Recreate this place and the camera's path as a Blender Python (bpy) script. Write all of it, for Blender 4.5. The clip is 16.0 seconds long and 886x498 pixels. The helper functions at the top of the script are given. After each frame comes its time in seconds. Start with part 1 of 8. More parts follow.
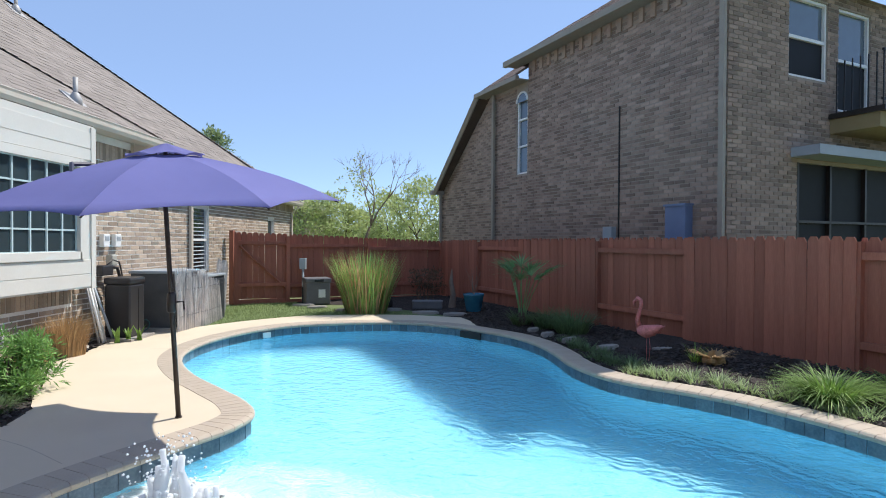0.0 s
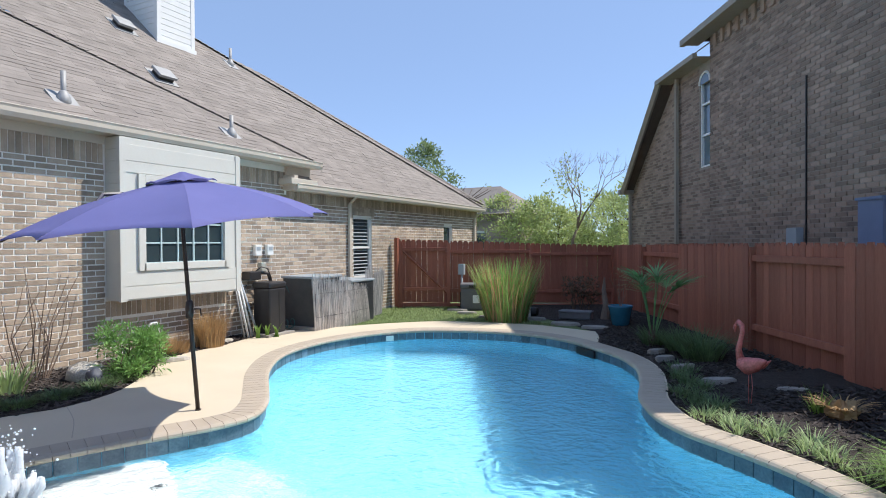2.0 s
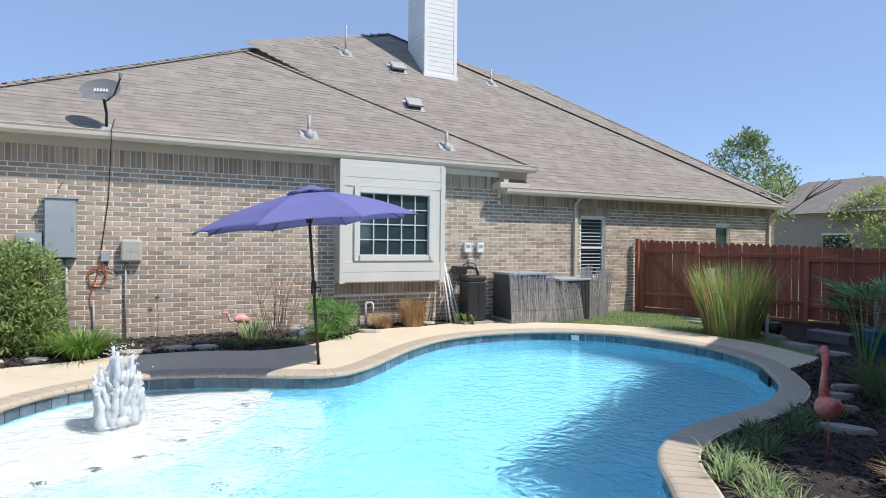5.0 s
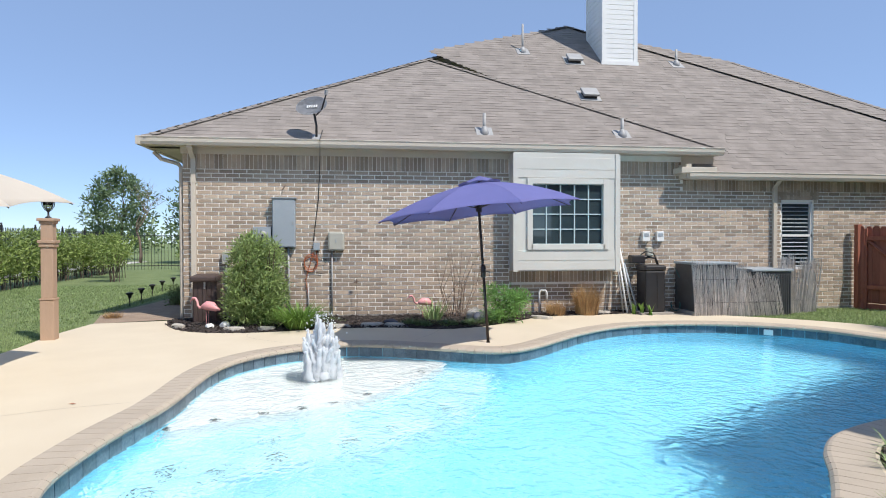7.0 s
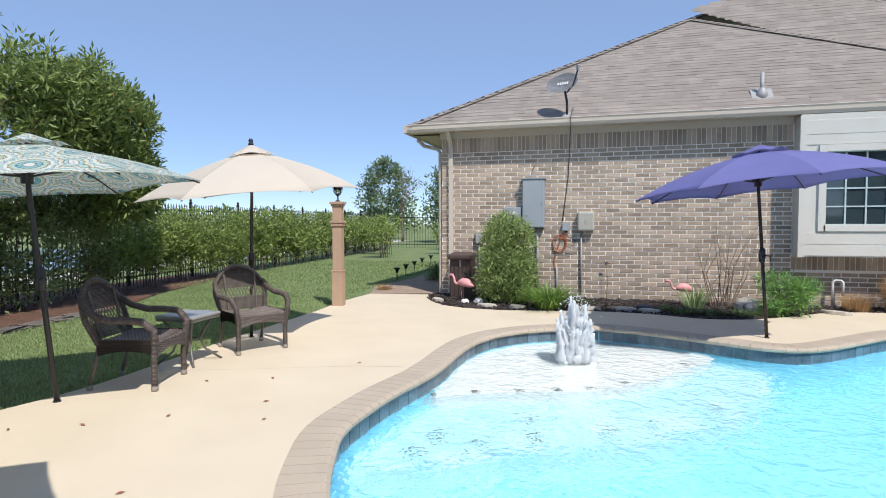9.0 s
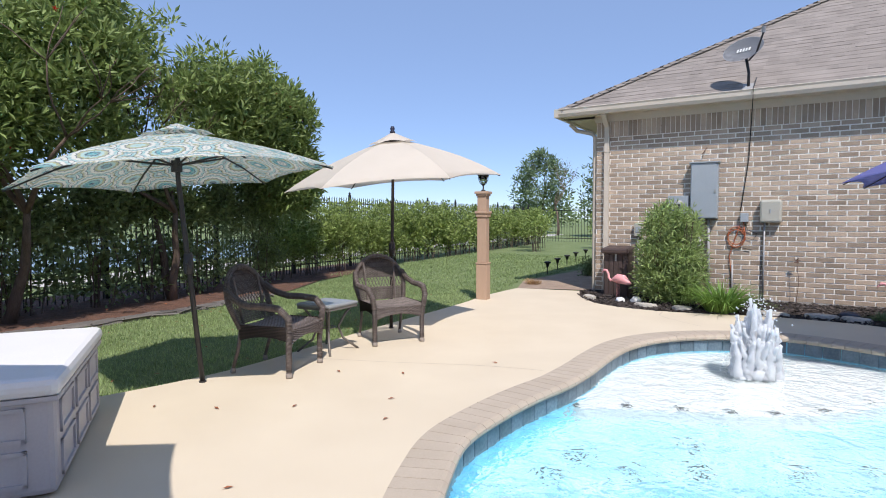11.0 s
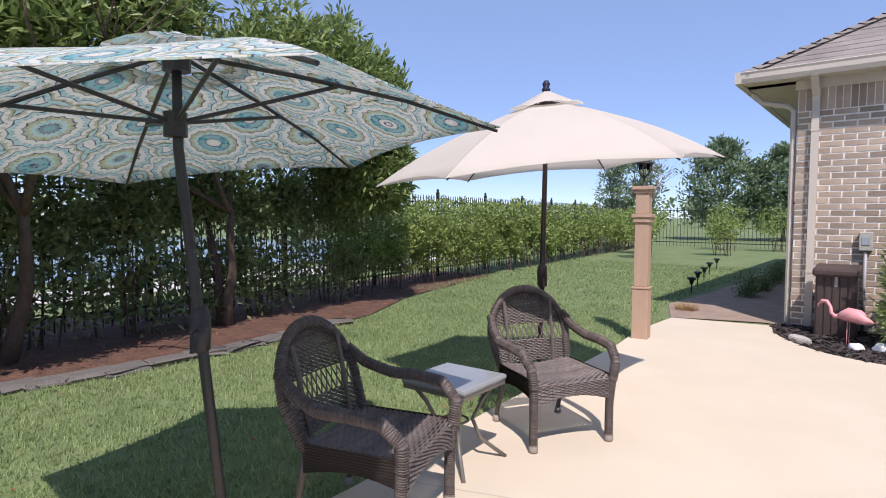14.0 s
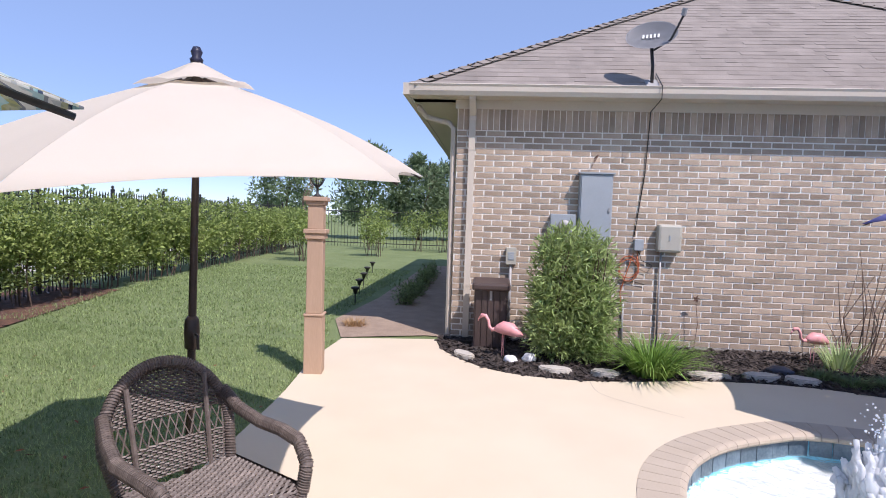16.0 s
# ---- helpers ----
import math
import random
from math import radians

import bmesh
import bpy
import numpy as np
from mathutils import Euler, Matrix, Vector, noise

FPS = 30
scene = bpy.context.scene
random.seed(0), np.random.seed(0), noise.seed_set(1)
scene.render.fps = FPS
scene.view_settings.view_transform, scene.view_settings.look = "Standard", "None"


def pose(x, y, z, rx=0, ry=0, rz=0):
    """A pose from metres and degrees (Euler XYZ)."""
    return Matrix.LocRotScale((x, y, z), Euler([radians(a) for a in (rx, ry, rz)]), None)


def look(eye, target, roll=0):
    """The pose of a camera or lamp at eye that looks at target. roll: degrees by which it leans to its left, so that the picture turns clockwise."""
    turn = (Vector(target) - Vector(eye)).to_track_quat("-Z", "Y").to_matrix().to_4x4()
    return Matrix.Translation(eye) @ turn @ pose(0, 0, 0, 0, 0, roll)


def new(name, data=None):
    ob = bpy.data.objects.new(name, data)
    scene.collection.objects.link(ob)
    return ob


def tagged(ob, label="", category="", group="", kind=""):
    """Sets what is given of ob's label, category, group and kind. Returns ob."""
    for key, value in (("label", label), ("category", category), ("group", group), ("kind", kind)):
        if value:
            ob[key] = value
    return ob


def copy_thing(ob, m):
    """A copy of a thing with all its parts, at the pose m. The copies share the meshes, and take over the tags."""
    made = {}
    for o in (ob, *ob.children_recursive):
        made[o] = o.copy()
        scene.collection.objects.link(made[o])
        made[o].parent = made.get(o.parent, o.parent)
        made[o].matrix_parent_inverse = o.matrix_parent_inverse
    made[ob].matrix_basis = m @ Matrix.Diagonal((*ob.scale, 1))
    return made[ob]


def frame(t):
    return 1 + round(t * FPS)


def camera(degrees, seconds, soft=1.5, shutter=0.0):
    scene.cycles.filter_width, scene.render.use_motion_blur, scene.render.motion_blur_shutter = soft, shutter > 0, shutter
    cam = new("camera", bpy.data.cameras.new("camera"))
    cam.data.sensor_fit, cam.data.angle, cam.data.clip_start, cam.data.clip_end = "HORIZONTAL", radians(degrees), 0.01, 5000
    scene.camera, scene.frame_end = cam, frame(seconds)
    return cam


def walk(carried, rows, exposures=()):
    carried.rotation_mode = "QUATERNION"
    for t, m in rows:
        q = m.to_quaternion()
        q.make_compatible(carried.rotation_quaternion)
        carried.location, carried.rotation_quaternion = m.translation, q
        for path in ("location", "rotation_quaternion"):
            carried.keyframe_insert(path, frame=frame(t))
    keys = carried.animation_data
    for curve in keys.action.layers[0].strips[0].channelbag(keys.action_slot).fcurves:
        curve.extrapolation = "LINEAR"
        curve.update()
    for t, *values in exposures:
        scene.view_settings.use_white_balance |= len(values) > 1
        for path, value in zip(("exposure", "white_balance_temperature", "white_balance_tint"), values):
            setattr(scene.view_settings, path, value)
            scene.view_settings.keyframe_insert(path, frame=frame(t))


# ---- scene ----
cam = camera(75.6, 16.0, soft=1.0)
PATH = [
    (0, (0.214, -0.444, 1.56), (0.154, 1.555, 1.533), 0.3),
    (0.5, (0.691, -0.16, 1.595), (0.483, 1.829, 1.565), 0.2),
    (0.7, (0.885, -0.053, 1.603), (0.574, 1.922, 1.578), 0.2),
    (1, (1.215, 0.095, 1.618), (0.719, 2.032, 1.592), -0.1),
    (1.5, (1.907, 0.314, 1.641), (1.172, 2.174, 1.618), -0.2),
    (2, (2.547, 0.505, 1.668), (1.639, 2.287, 1.646), -0.3),
    (2.5, (3.194, 0.818, 1.654), (2.139, 2.517, 1.634), -0.2),
    (3, (3.763, 1.212, 1.62), (2.546, 2.799, 1.601), -0.3),
    (3.2, (3.971, 1.353, 1.617), (2.686, 2.886, 1.595), -0.4),
    (5.3, (5.41, 2.682, 1.608), (3.582, 3.491, 1.587), 0.3),
    (5.5, (5.493, 2.738, 1.603), (3.644, 3.501, 1.578), -0.0),
    (6, (5.546, 2.782, 1.593), (3.646, 3.406, 1.566), -0.2),
    (6.5, (5.635, 2.805, 1.536), (3.685, 3.247, 1.509), -0.2),
    (7, (5.759, 2.771, 1.445), (3.776, 3.033, 1.419), -0.1),
    (7.5, (5.697, 2.616, 1.488), (3.7, 2.702, 1.423), -0.0),
    (8, (5.671, 2.596, 1.484), (3.678, 2.45, 1.395), -0.0),
    (8.5, (5.62, 2.565, 1.45), (3.655, 2.202, 1.36), -0.1),
    (9, (5.597, 2.594, 1.425), (3.679, 2.036, 1.335), -0.1),
    (9.5, (5.546, 2.691, 1.402), (3.686, 1.962, 1.311), -0.3),
    (10, (5.475, 2.786, 1.402), (3.678, 1.912, 1.303), -0.1),
    (10.2, (5.426, 2.755, 1.395), (3.647, 1.847, 1.288), 0.1),
    (12.5, (4.102, 1.731, 1.344), (2.547, 0.477, 1.261), -0.6),
    (13, (3.839, 1.301, 1.392), (2.286, 0.045, 1.282), 0.3),
    (13.5, (3.544, 0.9, 1.404), (1.995, -0.36, 1.298), -0.0),
    (14, (3.345, 0.456, 1.441), (1.786, -0.792, 1.326), 0.2),
    (14.5, (3.068, 0.112, 1.387), (1.485, -1.107, 1.282), -0.1),
    (15, (2.779, -0.015, 1.398), (1.048, -1.009, 1.284), 0.8),
    (15.5, (2.535, -0.103, 1.435), (0.602, -0.611, 1.342), 1.1),
    (16, (2.283, -0.147, 1.64), (0.293, -0.313, 1.528), 1.9),
]
walk(cam, [(t, look(eye, target, roll)) for t, eye, target, roll in PATH],
     exposures=[(0, 0.82, 6500, 10), (3.2, 0.78, 6500, 10), (6, 0.66, 6500, 10), (9.5, 0.6, 6450, 11), (12.5, 0.6, 6350, 18), (16, 0.72, 6350, 22)])

# ---- daylight: clear spring sky, sun over the neighbouring house ----
SUN_EL = radians(54.5)
SUN_AZ = math.atan2(0.74, 0.67)
SUN_DIR = Vector((math.sin(SUN_AZ) * math.cos(SUN_EL), math.cos(SUN_AZ) * math.cos(SUN_EL), math.sin(SUN_EL)))
world = bpy.data.worlds.new("sky")
scene.world = world
world.use_nodes = True
wn = world.node_tree.nodes
wn.clear()
sky = wn.new("ShaderNodeTexSky")
sky.sky_type = "NISHITA"
sky.sun_disc = False
sky.sun_elevation = SUN_EL
sky.sun_rotation = SUN_AZ
sky.altitude = 4000.0
sky.air_density, sky.dust_density, sky.ozone_density = 1.05, 0.0, 3.0
bg = wn.new("ShaderNodeBackground")
bg.inputs["Strength"].default_value = 0.15
wo = wn.new("ShaderNodeOutputWorld")
haze = wn.new("ShaderNodeMix")  # thin high haze evens the clear sky out
haze.data_type = "RGBA"
haze.inputs[0].default_value = 0.64
haze.inputs[7].default_value = (1.35, 1.95, 3.15, 1)
world.node_tree.links.new(sky.outputs[0], haze.inputs[6])
world.node_tree.links.new(haze.outputs[2], bg.inputs[0])
world.node_tree.links.new(bg.outputs[0], wo.inputs[0])
sun_data = bpy.data.lights.new("sun", "SUN")
sun_data.energy, sun_data.angle, sun_data.color = 3.15, radians(0.53), (1.0, 0.95, 0.88)
sun = new("sun", sun_data)
sun.matrix_world = look(SUN_DIR * 60, (0, 0, 0))


# ---- materials ----
def sock(node, *names):
    for n in names:
        if n in node.inputs:
            return node.inputs[n]
    return None


def mat(name, c1, c2=None, rough=0.7, metal=0.0, scale=5.0, fine=70.0, bump=0.2, dist=0.004, island=0.0, obj=0.0, spec=0.4,
        leaf=0.0, stretch=(1, 1, 1), coat=0.0):
    """A surface whose colour runs between c1 and c2 by noise at two scales, with fine relief; island and obj vary it piece by piece."""
    m = bpy.data.materials.new(name)
    m.use_nodes = True
    nt = m.node_tree
    n, lk = nt.nodes, nt.links.new
    bsdf = n["Principled BSDF"]
    c2 = c2 or tuple(c * 0.75 for c in c1)
    tc = n.new("ShaderNodeTexCoord")
    mp = n.new("ShaderNodeMapping")
    mp.inputs["Scale"].default_value = stretch
    lk(tc.outputs["Object"], mp.inputs[0])
    n1, n2 = n.new("ShaderNodeTexNoise"), n.new("ShaderNodeTexNoise")
    n1.inputs["Scale"].default_value, n2.inputs["Scale"].default_value = scale, fine
    n1.inputs["Detail"].default_value, n2.inputs["Detail"].default_value = 4.0, 3.0
    for k in (n1, n2):
        lk(mp.outputs[0], k.inputs["Vector"])
    mx = n.new("ShaderNodeMix")
    mx.data_type = "FLOAT"
    mx.inputs[0].default_value = 0.45
    lk(n1.outputs[0], mx.inputs[2])
    lk(n2.outputs[0], mx.inputs[3])
    rp = n.new("ShaderNodeValToRGB")
    rp.color_ramp.elements[0].position, rp.color_ramp.elements[1].position = 0.33, 0.67
    rp.color_ramp.elements[0].color, rp.color_ramp.elements[1].color = (*c2, 1), (*c1, 1)
    lk(mx.outputs[0], rp.inputs[0])
    col = rp.outputs[0]
    if island or obj:
        if island:
            src = n.new("ShaderNodeNewGeometry").outputs["Random Per Island"]
        else:
            src = n.new("ShaderNodeObjectInfo").outputs["Random"]
        mr = n.new("ShaderNodeMapRange")
        mr.inputs[3].default_value, mr.inputs[4].default_value = 1 - (island or obj), 1 + (island or obj)
        lk(src, mr.inputs[0])
        hs = n.new("ShaderNodeHueSaturation")
        lk(mr.outputs[0], hs.inputs["Value"])
        lk(col, hs.inputs["Color"])
        col = hs.outputs[0]
    lk(col, bsdf.inputs["Base Color"])
    bsdf.inputs["Roughness"].default_value = rough
    bsdf.inputs["Metallic"].default_value = metal
    sock(bsdf, "Specular IOR Level").default_value = spec
    sock(bsdf, "Coat Weight").default_value = coat
    if bump:
        bp = n.new("ShaderNodeBump")
        bp.inputs["Strength"].default_value, bp.inputs["Distance"].default_value = bump, dist
        lk(n2.outputs[0], bp.inputs["Height"])
        lk(bp.outputs[0], bsdf.inputs["Normal"])
    if leaf:
        tr = n.new("ShaderNodeBsdfTranslucent")
        lk(col, tr.inputs[0])
        ms = n.new("ShaderNodeMixShader")
        ms.inputs[0].default_value = leaf
        lk(bsdf.outputs[0], ms.inputs[1])
        lk(tr.outputs[0], ms.inputs[2])
        lk(ms.outputs[0], n["Material Output"].inputs[0])
    return m


def glass(name, color, rough=0.0, ior=1.33, ripple=0.0, scale=3.0, stretch=(1, 1, 1)):
    m = bpy.data.materials.new(name)
    m.use_nodes = True
    n, lk = m.node_tree.nodes, m.node_tree.links.new
    n.clear()
    g, out = n.new("ShaderNodeBsdfGlass"), n.new("ShaderNodeOutputMaterial")
    g.inputs["Color"].default_value = (*color, 1)
    g.inputs["Roughness"].default_value, g.inputs["IOR"].default_value = rough, ior
    lk(g.outputs[0], out.inputs[0])
    if ripple:
        tc, mp = n.new("ShaderNodeTexCoord"), n.new("ShaderNodeMapping")
        mp.inputs["Scale"].default_value = stretch
        lk(tc.outputs["Object"], mp.inputs[0])
        a, b, ad = n.new("ShaderNodeTexNoise"), n.new("ShaderNodeTexNoise"), n.new("ShaderNodeMath")
        a.inputs["Scale"].default_value, b.inputs["Scale"].default_value = scale, scale * 3.1
        a.inputs["Distortion"].default_value = 0.8
        ad.operation = "MULTIPLY_ADD"
        ad.inputs[1].default_value = 0.42
        bp = n.new("ShaderNodeBump")
        bp.inputs["Strength"].default_value, bp.inputs["Distance"].default_value = 1.0, ripple
        for k in (a, b):
            lk(mp.outputs[0], k.inputs["Vector"])
        lk(b.outputs[0], ad.inputs[0])
        lk(a.outputs[0], ad.inputs[2])
        lk(ad.outputs[0], bp.inputs["Height"])
        lk(bp.outputs[0], g.inputs["Normal"])
    return m


M = {}
M["deck"] = mat("deck_paint", (0.66, 0.57, 0.43), (0.59, 0.50, 0.37), 0.85, scale=1.3, fine=140, bump=0.3, dist=0.003)
M["coping"] = mat("coping_paint", (0.475, 0.40, 0.315), (0.42, 0.35, 0.27), 0.75, scale=4, fine=110, bump=0.3, dist=0.003, obj=0.03)
M["joint"] = mat("joint_sand", (0.50, 0.43, 0.34), (0.43, 0.36, 0.28), 0.9)
# Floor and step: pale and blue mottle painted in for caustic light under ripples.
M["plaster"] = mat("pool_plaster_caustics", (0.33, 0.68, 0.80), (0.08, 0.41, 0.63), 0.8, scale=6, fine=19, bump=0.0)
M["step"] = mat("step_plaster_caustics", (0.53, 0.71, 0.75), (0.19, 0.48, 0.61), 0.8, scale=4.5, fine=16, bump=0.0)
M["ledge"] = mat("ledge_plaster", (0.62, 0.61, 0.60), (0.52, 0.54, 0.55), 0.8, scale=4.5, fine=18, bump=0.05)
M["tile"] = mat("slate_tile", (0.14, 0.195, 0.235), (0.055, 0.095, 0.135), 0.35, scale=9, fine=45, bump=0.35, dist=0.004, obj=0.22)
M["tiledark"] = mat("dark_marker_tile", (0.07, 0.075, 0.08), (0.03, 0.035, 0.04), 0.5, scale=20)
M["water"] = glass("pool_water", (0.93, 0.99, 1.0), 0.0, 1.33, ripple=0.055, scale=5.5)
M["brick"] = mat("house_brick", (0.48, 0.38, 0.288), (0.325, 0.255, 0.193), 0.9, scale=7, fine=90, bump=0.5, dist=0.004, island=0.30)
M["brickobj"] = mat("house_brick_near", (0.48, 0.38, 0.288), (0.325, 0.255, 0.193), 0.9, scale=7, fine=90, bump=0.5, dist=0.004, obj=0.30)
M["mortar"] = mat("mortar", (0.92, 0.89, 0.82), (0.84, 0.80, 0.73), 0.95, scale=8, fine=120, bump=0.5)
M["nbrick"] = mat("neighbour_brick", (0.36, 0.265, 0.205), (0.22, 0.16, 0.13), 0.9, scale=2, fine=80, bump=0.5, dist=0.004, island=0.36)
M["nmortar"] = mat("neighbour_mortar", (0.36, 0.30, 0.25), (0.29, 0.245, 0.205), 0.95, scale=8, fine=120, bump=0.5)
M["shingle"] = mat("asphalt_shingle", (0.30, 0.265, 0.235), (0.21, 0.185, 0.165), 0.95, scale=3, fine=160, bump=0.5, dist=0.004, island=0.10)
M["shingleobj"] = mat("asphalt_shingle_near", (0.30, 0.265, 0.235), (0.21, 0.185, 0.165), 0.95, scale=3, fine=160, bump=0.5, dist=0.004, obj=0.10)
M["nshingle"] = mat("neighbour_shingle", (0.16, 0.11, 0.09), (0.10, 0.07, 0.06), 0.95, scale=3, fine=120, bump=0.5, island=0.25)
M["trim"] = mat("trim_paint", (0.60, 0.54, 0.455), (0.55, 0.49, 0.41), 0.55, scale=2, fine=40, bump=0.05)
M["cream"] = mat("cream_siding", (0.65, 0.635, 0.585), (0.60, 0.585, 0.535), 0.55, scale=2, fine=50, bump=0.05)
M["white"] = mat("white_paint", (0.82, 0.82, 0.80), (0.76, 0.76, 0.74), 0.45, scale=3, fine=60, bump=0.04)
M["fence"] = mat("red_stain", (0.39, 0.14, 0.088), (0.28, 0.095, 0.06), 0.75, scale=3, fine=30, bump=0.35, dist=0.004, obj=0.16, stretch=(3, 3, 0.5))
M["fencein"] = mat("fence_shadow_gap", (0.10, 0.04, 0.03), (0.06, 0.02, 0.015), 0.9)
M["black"] = mat("black_iron", (0.018, 0.018, 0.02), (0.03, 0.028, 0.026), 0.45, scale=10, fine=120, bump=0.1)
M["bronze"] = mat("bronze_metal", (0.045, 0.036, 0.032), (0.03, 0.025, 0.022), 0.4, metal=0.3, bump=0.05)
M["mulch"] = mat("dark_mulch", (0.060, 0.047, 0.041), (0.026, 0.020, 0.018), 0.95, scale=9, fine=60, bump=1.0, dist=0.03)
M["chip"] = mat("mulch_chip", (0.085, 0.068, 0.06), (0.03, 0.024, 0.022), 0.9, scale=9, fine=60, bump=0.4, island=0.5)
M["soil"] = mat("leafy_soil", (0.085, 0.06, 0.047), (0.042, 0.032, 0.026), 0.95, scale=5, fine=40, bump=1.0, dist=0.02)
M["grass"] = mat("lawn", (0.21, 0.26, 0.11), (0.125, 0.17, 0.062), 0.9, scale=1.2, fine=45, bump=0.8, dist=0.03)
M["blade"] = mat("grass_blade", (0.35, 0.43, 0.19), (0.21, 0.29, 0.11), 0.6, scale=0.9, fine=6, bump=0, island=0.35, leaf=0.35)
M["steel"] = mat("galvanised_steel", (0.40, 0.40, 0.395), (0.32, 0.32, 0.32), 0.6, metal=0.25, scale=12, fine=80, bump=0.08)
M["greybox"] = mat("grey_enamel", (0.36, 0.40, 0.43), (0.31, 0.35, 0.38), 0.5, scale=4, fine=60, bump=0.05)
M["rock"] = mat("limestone", (0.62, 0.58, 0.51), (0.42, 0.38, 0.33), 0.9, scale=6, fine=40, bump=0.8, dist=0.02)
M["flag"] = mat("flagstone", (0.40, 0.37, 0.33), (0.27, 0.25, 0.23), 0.9, scale=5, fine=40, bump=0.6, dist=0.01)
M["path"] = mat("side_path", (0.40, 0.30, 0.22), (0.27, 0.20, 0.15), 0.95, scale=4, fine=60, bump=0.8, dist=0.02)


# ---- mesh helpers ----
def part(name, bm, material, parent=None, label="", smooth=False):
    """Links a bmesh as one mesh object, under a thing or a part."""
    me = bpy.data.meshes.new(name)
    bm.to_mesh(me)
    bm.free()
    return obj(name, me, material, parent, label, smooth)


def obj(name, me, material, parent=None, label="", smooth=False):
    if material and not me.materials:
        me.materials.append(material)
    if smooth:
        me.polygons.foreach_set("use_smooth", [True] * len(me.polygons))
    ob = new(name, me)
    if parent:
        ob.parent = parent
    if label:
        tagged(ob, label)
    return ob


def pymesh(name, verts, faces, material, parent=None, label="", smooth=False):
    me = bpy.data.meshes.new(name)
    me.from_pydata(verts, [], faces)
    me.update()
    return obj(name, me, material, parent, label, smooth)


def thing(name, label, category, at=(0, 0, 0), group="", kind=""):
    e = new(name)
    e.location = at
    return tagged(e, label, category, group, kind)


def box(bm, x0, x1, y0, y1, z0, z1, m=None, bevel=0.0):
    vs = [bm.verts.new((x, y, z)) for x in (x0, x1) for y in (y0, y1) for z in (z0, z1)]
    fs = [bm.faces.new([vs[i] for i in q]) for q in ((0, 1, 3, 2), (4, 6, 7, 5), (0, 4, 5, 1), (2, 3, 7, 6), (0, 2, 6, 4), (1, 5, 7, 3))]
    if bevel:
        es = list({e for f in fs for e in f.edges})
        r = bmesh.ops.bevel(bm, geom=es, offset=bevel, segments=2, affect="EDGES", profile=0.5)
        vs = list({v for f in r["faces"] for v in f.verts} | {v for v in vs if v.is_valid})
    if m is not None:
        for v in vs:
            v.co = m @ v.co
    return vs


def bx(x0, x1, y0, y1, z0, z1, m=None, bevel=0.0):
    bm = bmesh.new()
    box(bm, x0, x1, y0, y1, z0, z1, m, bevel)
    return bm


def ring(bm, c, a, b, r, seg):
    return [bm.verts.new(c + (a * math.cos(2 * math.pi * i / seg) + b * math.sin(2 * math.pi * i / seg)) * r) for i in range(seg)]


def tube(bm, pts, r, seg=8, caps=True):
    """A tube along points; r is one radius or one for each point."""
    pts = [Vector(p) for p in pts]
    rs = r if isinstance(r, (list, tuple)) else [r] * len(pts)
    prev, up = None, None
    for i, p in enumerate(pts):
        d = (pts[min(i + 1, len(pts) - 1)] - pts[max(i - 1, 0)])
        d = d.normalized() if d.length > 1e-9 else Vector((0, 0, 1))
        if up is None:
            up = Vector((0, 0, 1)) if abs(d.z) < 0.9 else Vector((1, 0, 0))
        a = up - d * up.dot(d)
        a = a.normalized() if a.length > 1e-6 else d.orthogonal().normalized()
        up = a
        b = d.cross(a)
        cur = ring(bm, p, a, b, rs[i], seg)
        if prev:
            for k in range(seg):
                bm.faces.new((prev[k], prev[(k + 1) % seg], cur[(k + 1) % seg], cur[k]))
        elif caps:
            bm.faces.new(cur[::-1])
        prev = cur
    if caps:
        bm.faces.new(prev)
    return bm


def tb(pts, r, seg=8):
    return tube(bmesh.new(), pts, r, seg)


def lathe(bm, prof, at=(0, 0, 0), seg=20, m=None):
    rings = []
    for r, z in prof:
        rings.append([bm.verts.new((at[0] + max(r, 1e-4) * math.cos(2 * math.pi * i / seg), at[1] + max(r, 1e-4) * math.sin(2 * math.pi * i / seg), at[2] + z)) for i in range(seg)])
    for a, b in zip(rings, rings[1:]):
        for i in range(seg):
            bm.faces.new((a[i], a[(i + 1) % seg], b[(i + 1) % seg], b[i]))
    bm.faces.new(rings[0][::-1])
    bm.faces.new(rings[-1])
    if m is not None:
        for r in rings:
            for v in r:
                v.co = m @ v.co
    return bm


def spline(pts, n, closed=True):
    """Points evenly strung along a smooth curve through pts (2D)."""
    p = np.array(pts, float)
    k = len(p)
    out = []
    for i in range(k if closed else k - 1):
        if closed:
            a, b, c, d = p[(i - 1) % k], p[i], p[(i + 1) % k], p[(i + 2) % k]
        else:
            a, b, c, d = p[max(i - 1, 0)], p[i], p[i + 1], p[min(i + 2, k - 1)]
        for j in range(12):
            t = j / 12
            out.append(0.5 * (2 * b + (c - a) * t + (2 * a - 5 * b + 4 * c - d) * t * t + (3 * b - a - 3 * c + d) * t ** 3))
    if closed:
        out.append(out[0])
    else:
        out.append(p[-1])
    o = np.array(out)
    s = np.concatenate([[0], np.cumsum(np.linalg.norm(np.diff(o, axis=0), axis=1))])
    u = np.linspace(0, s[-1], n + 1)
    if closed:
        u = u[:-1]
    return np.stack([np.interp(u, s, o[:, 0]), np.interp(u, s, o[:, 1])], 1)


def normals(c):
    t = np.roll(c, -1, 0) - np.roll(c, 1, 0)
    t /= np.linalg.norm(t, axis=1)[:, None]
    return np.stack([t[:, 1], -t[:, 0]], 1)


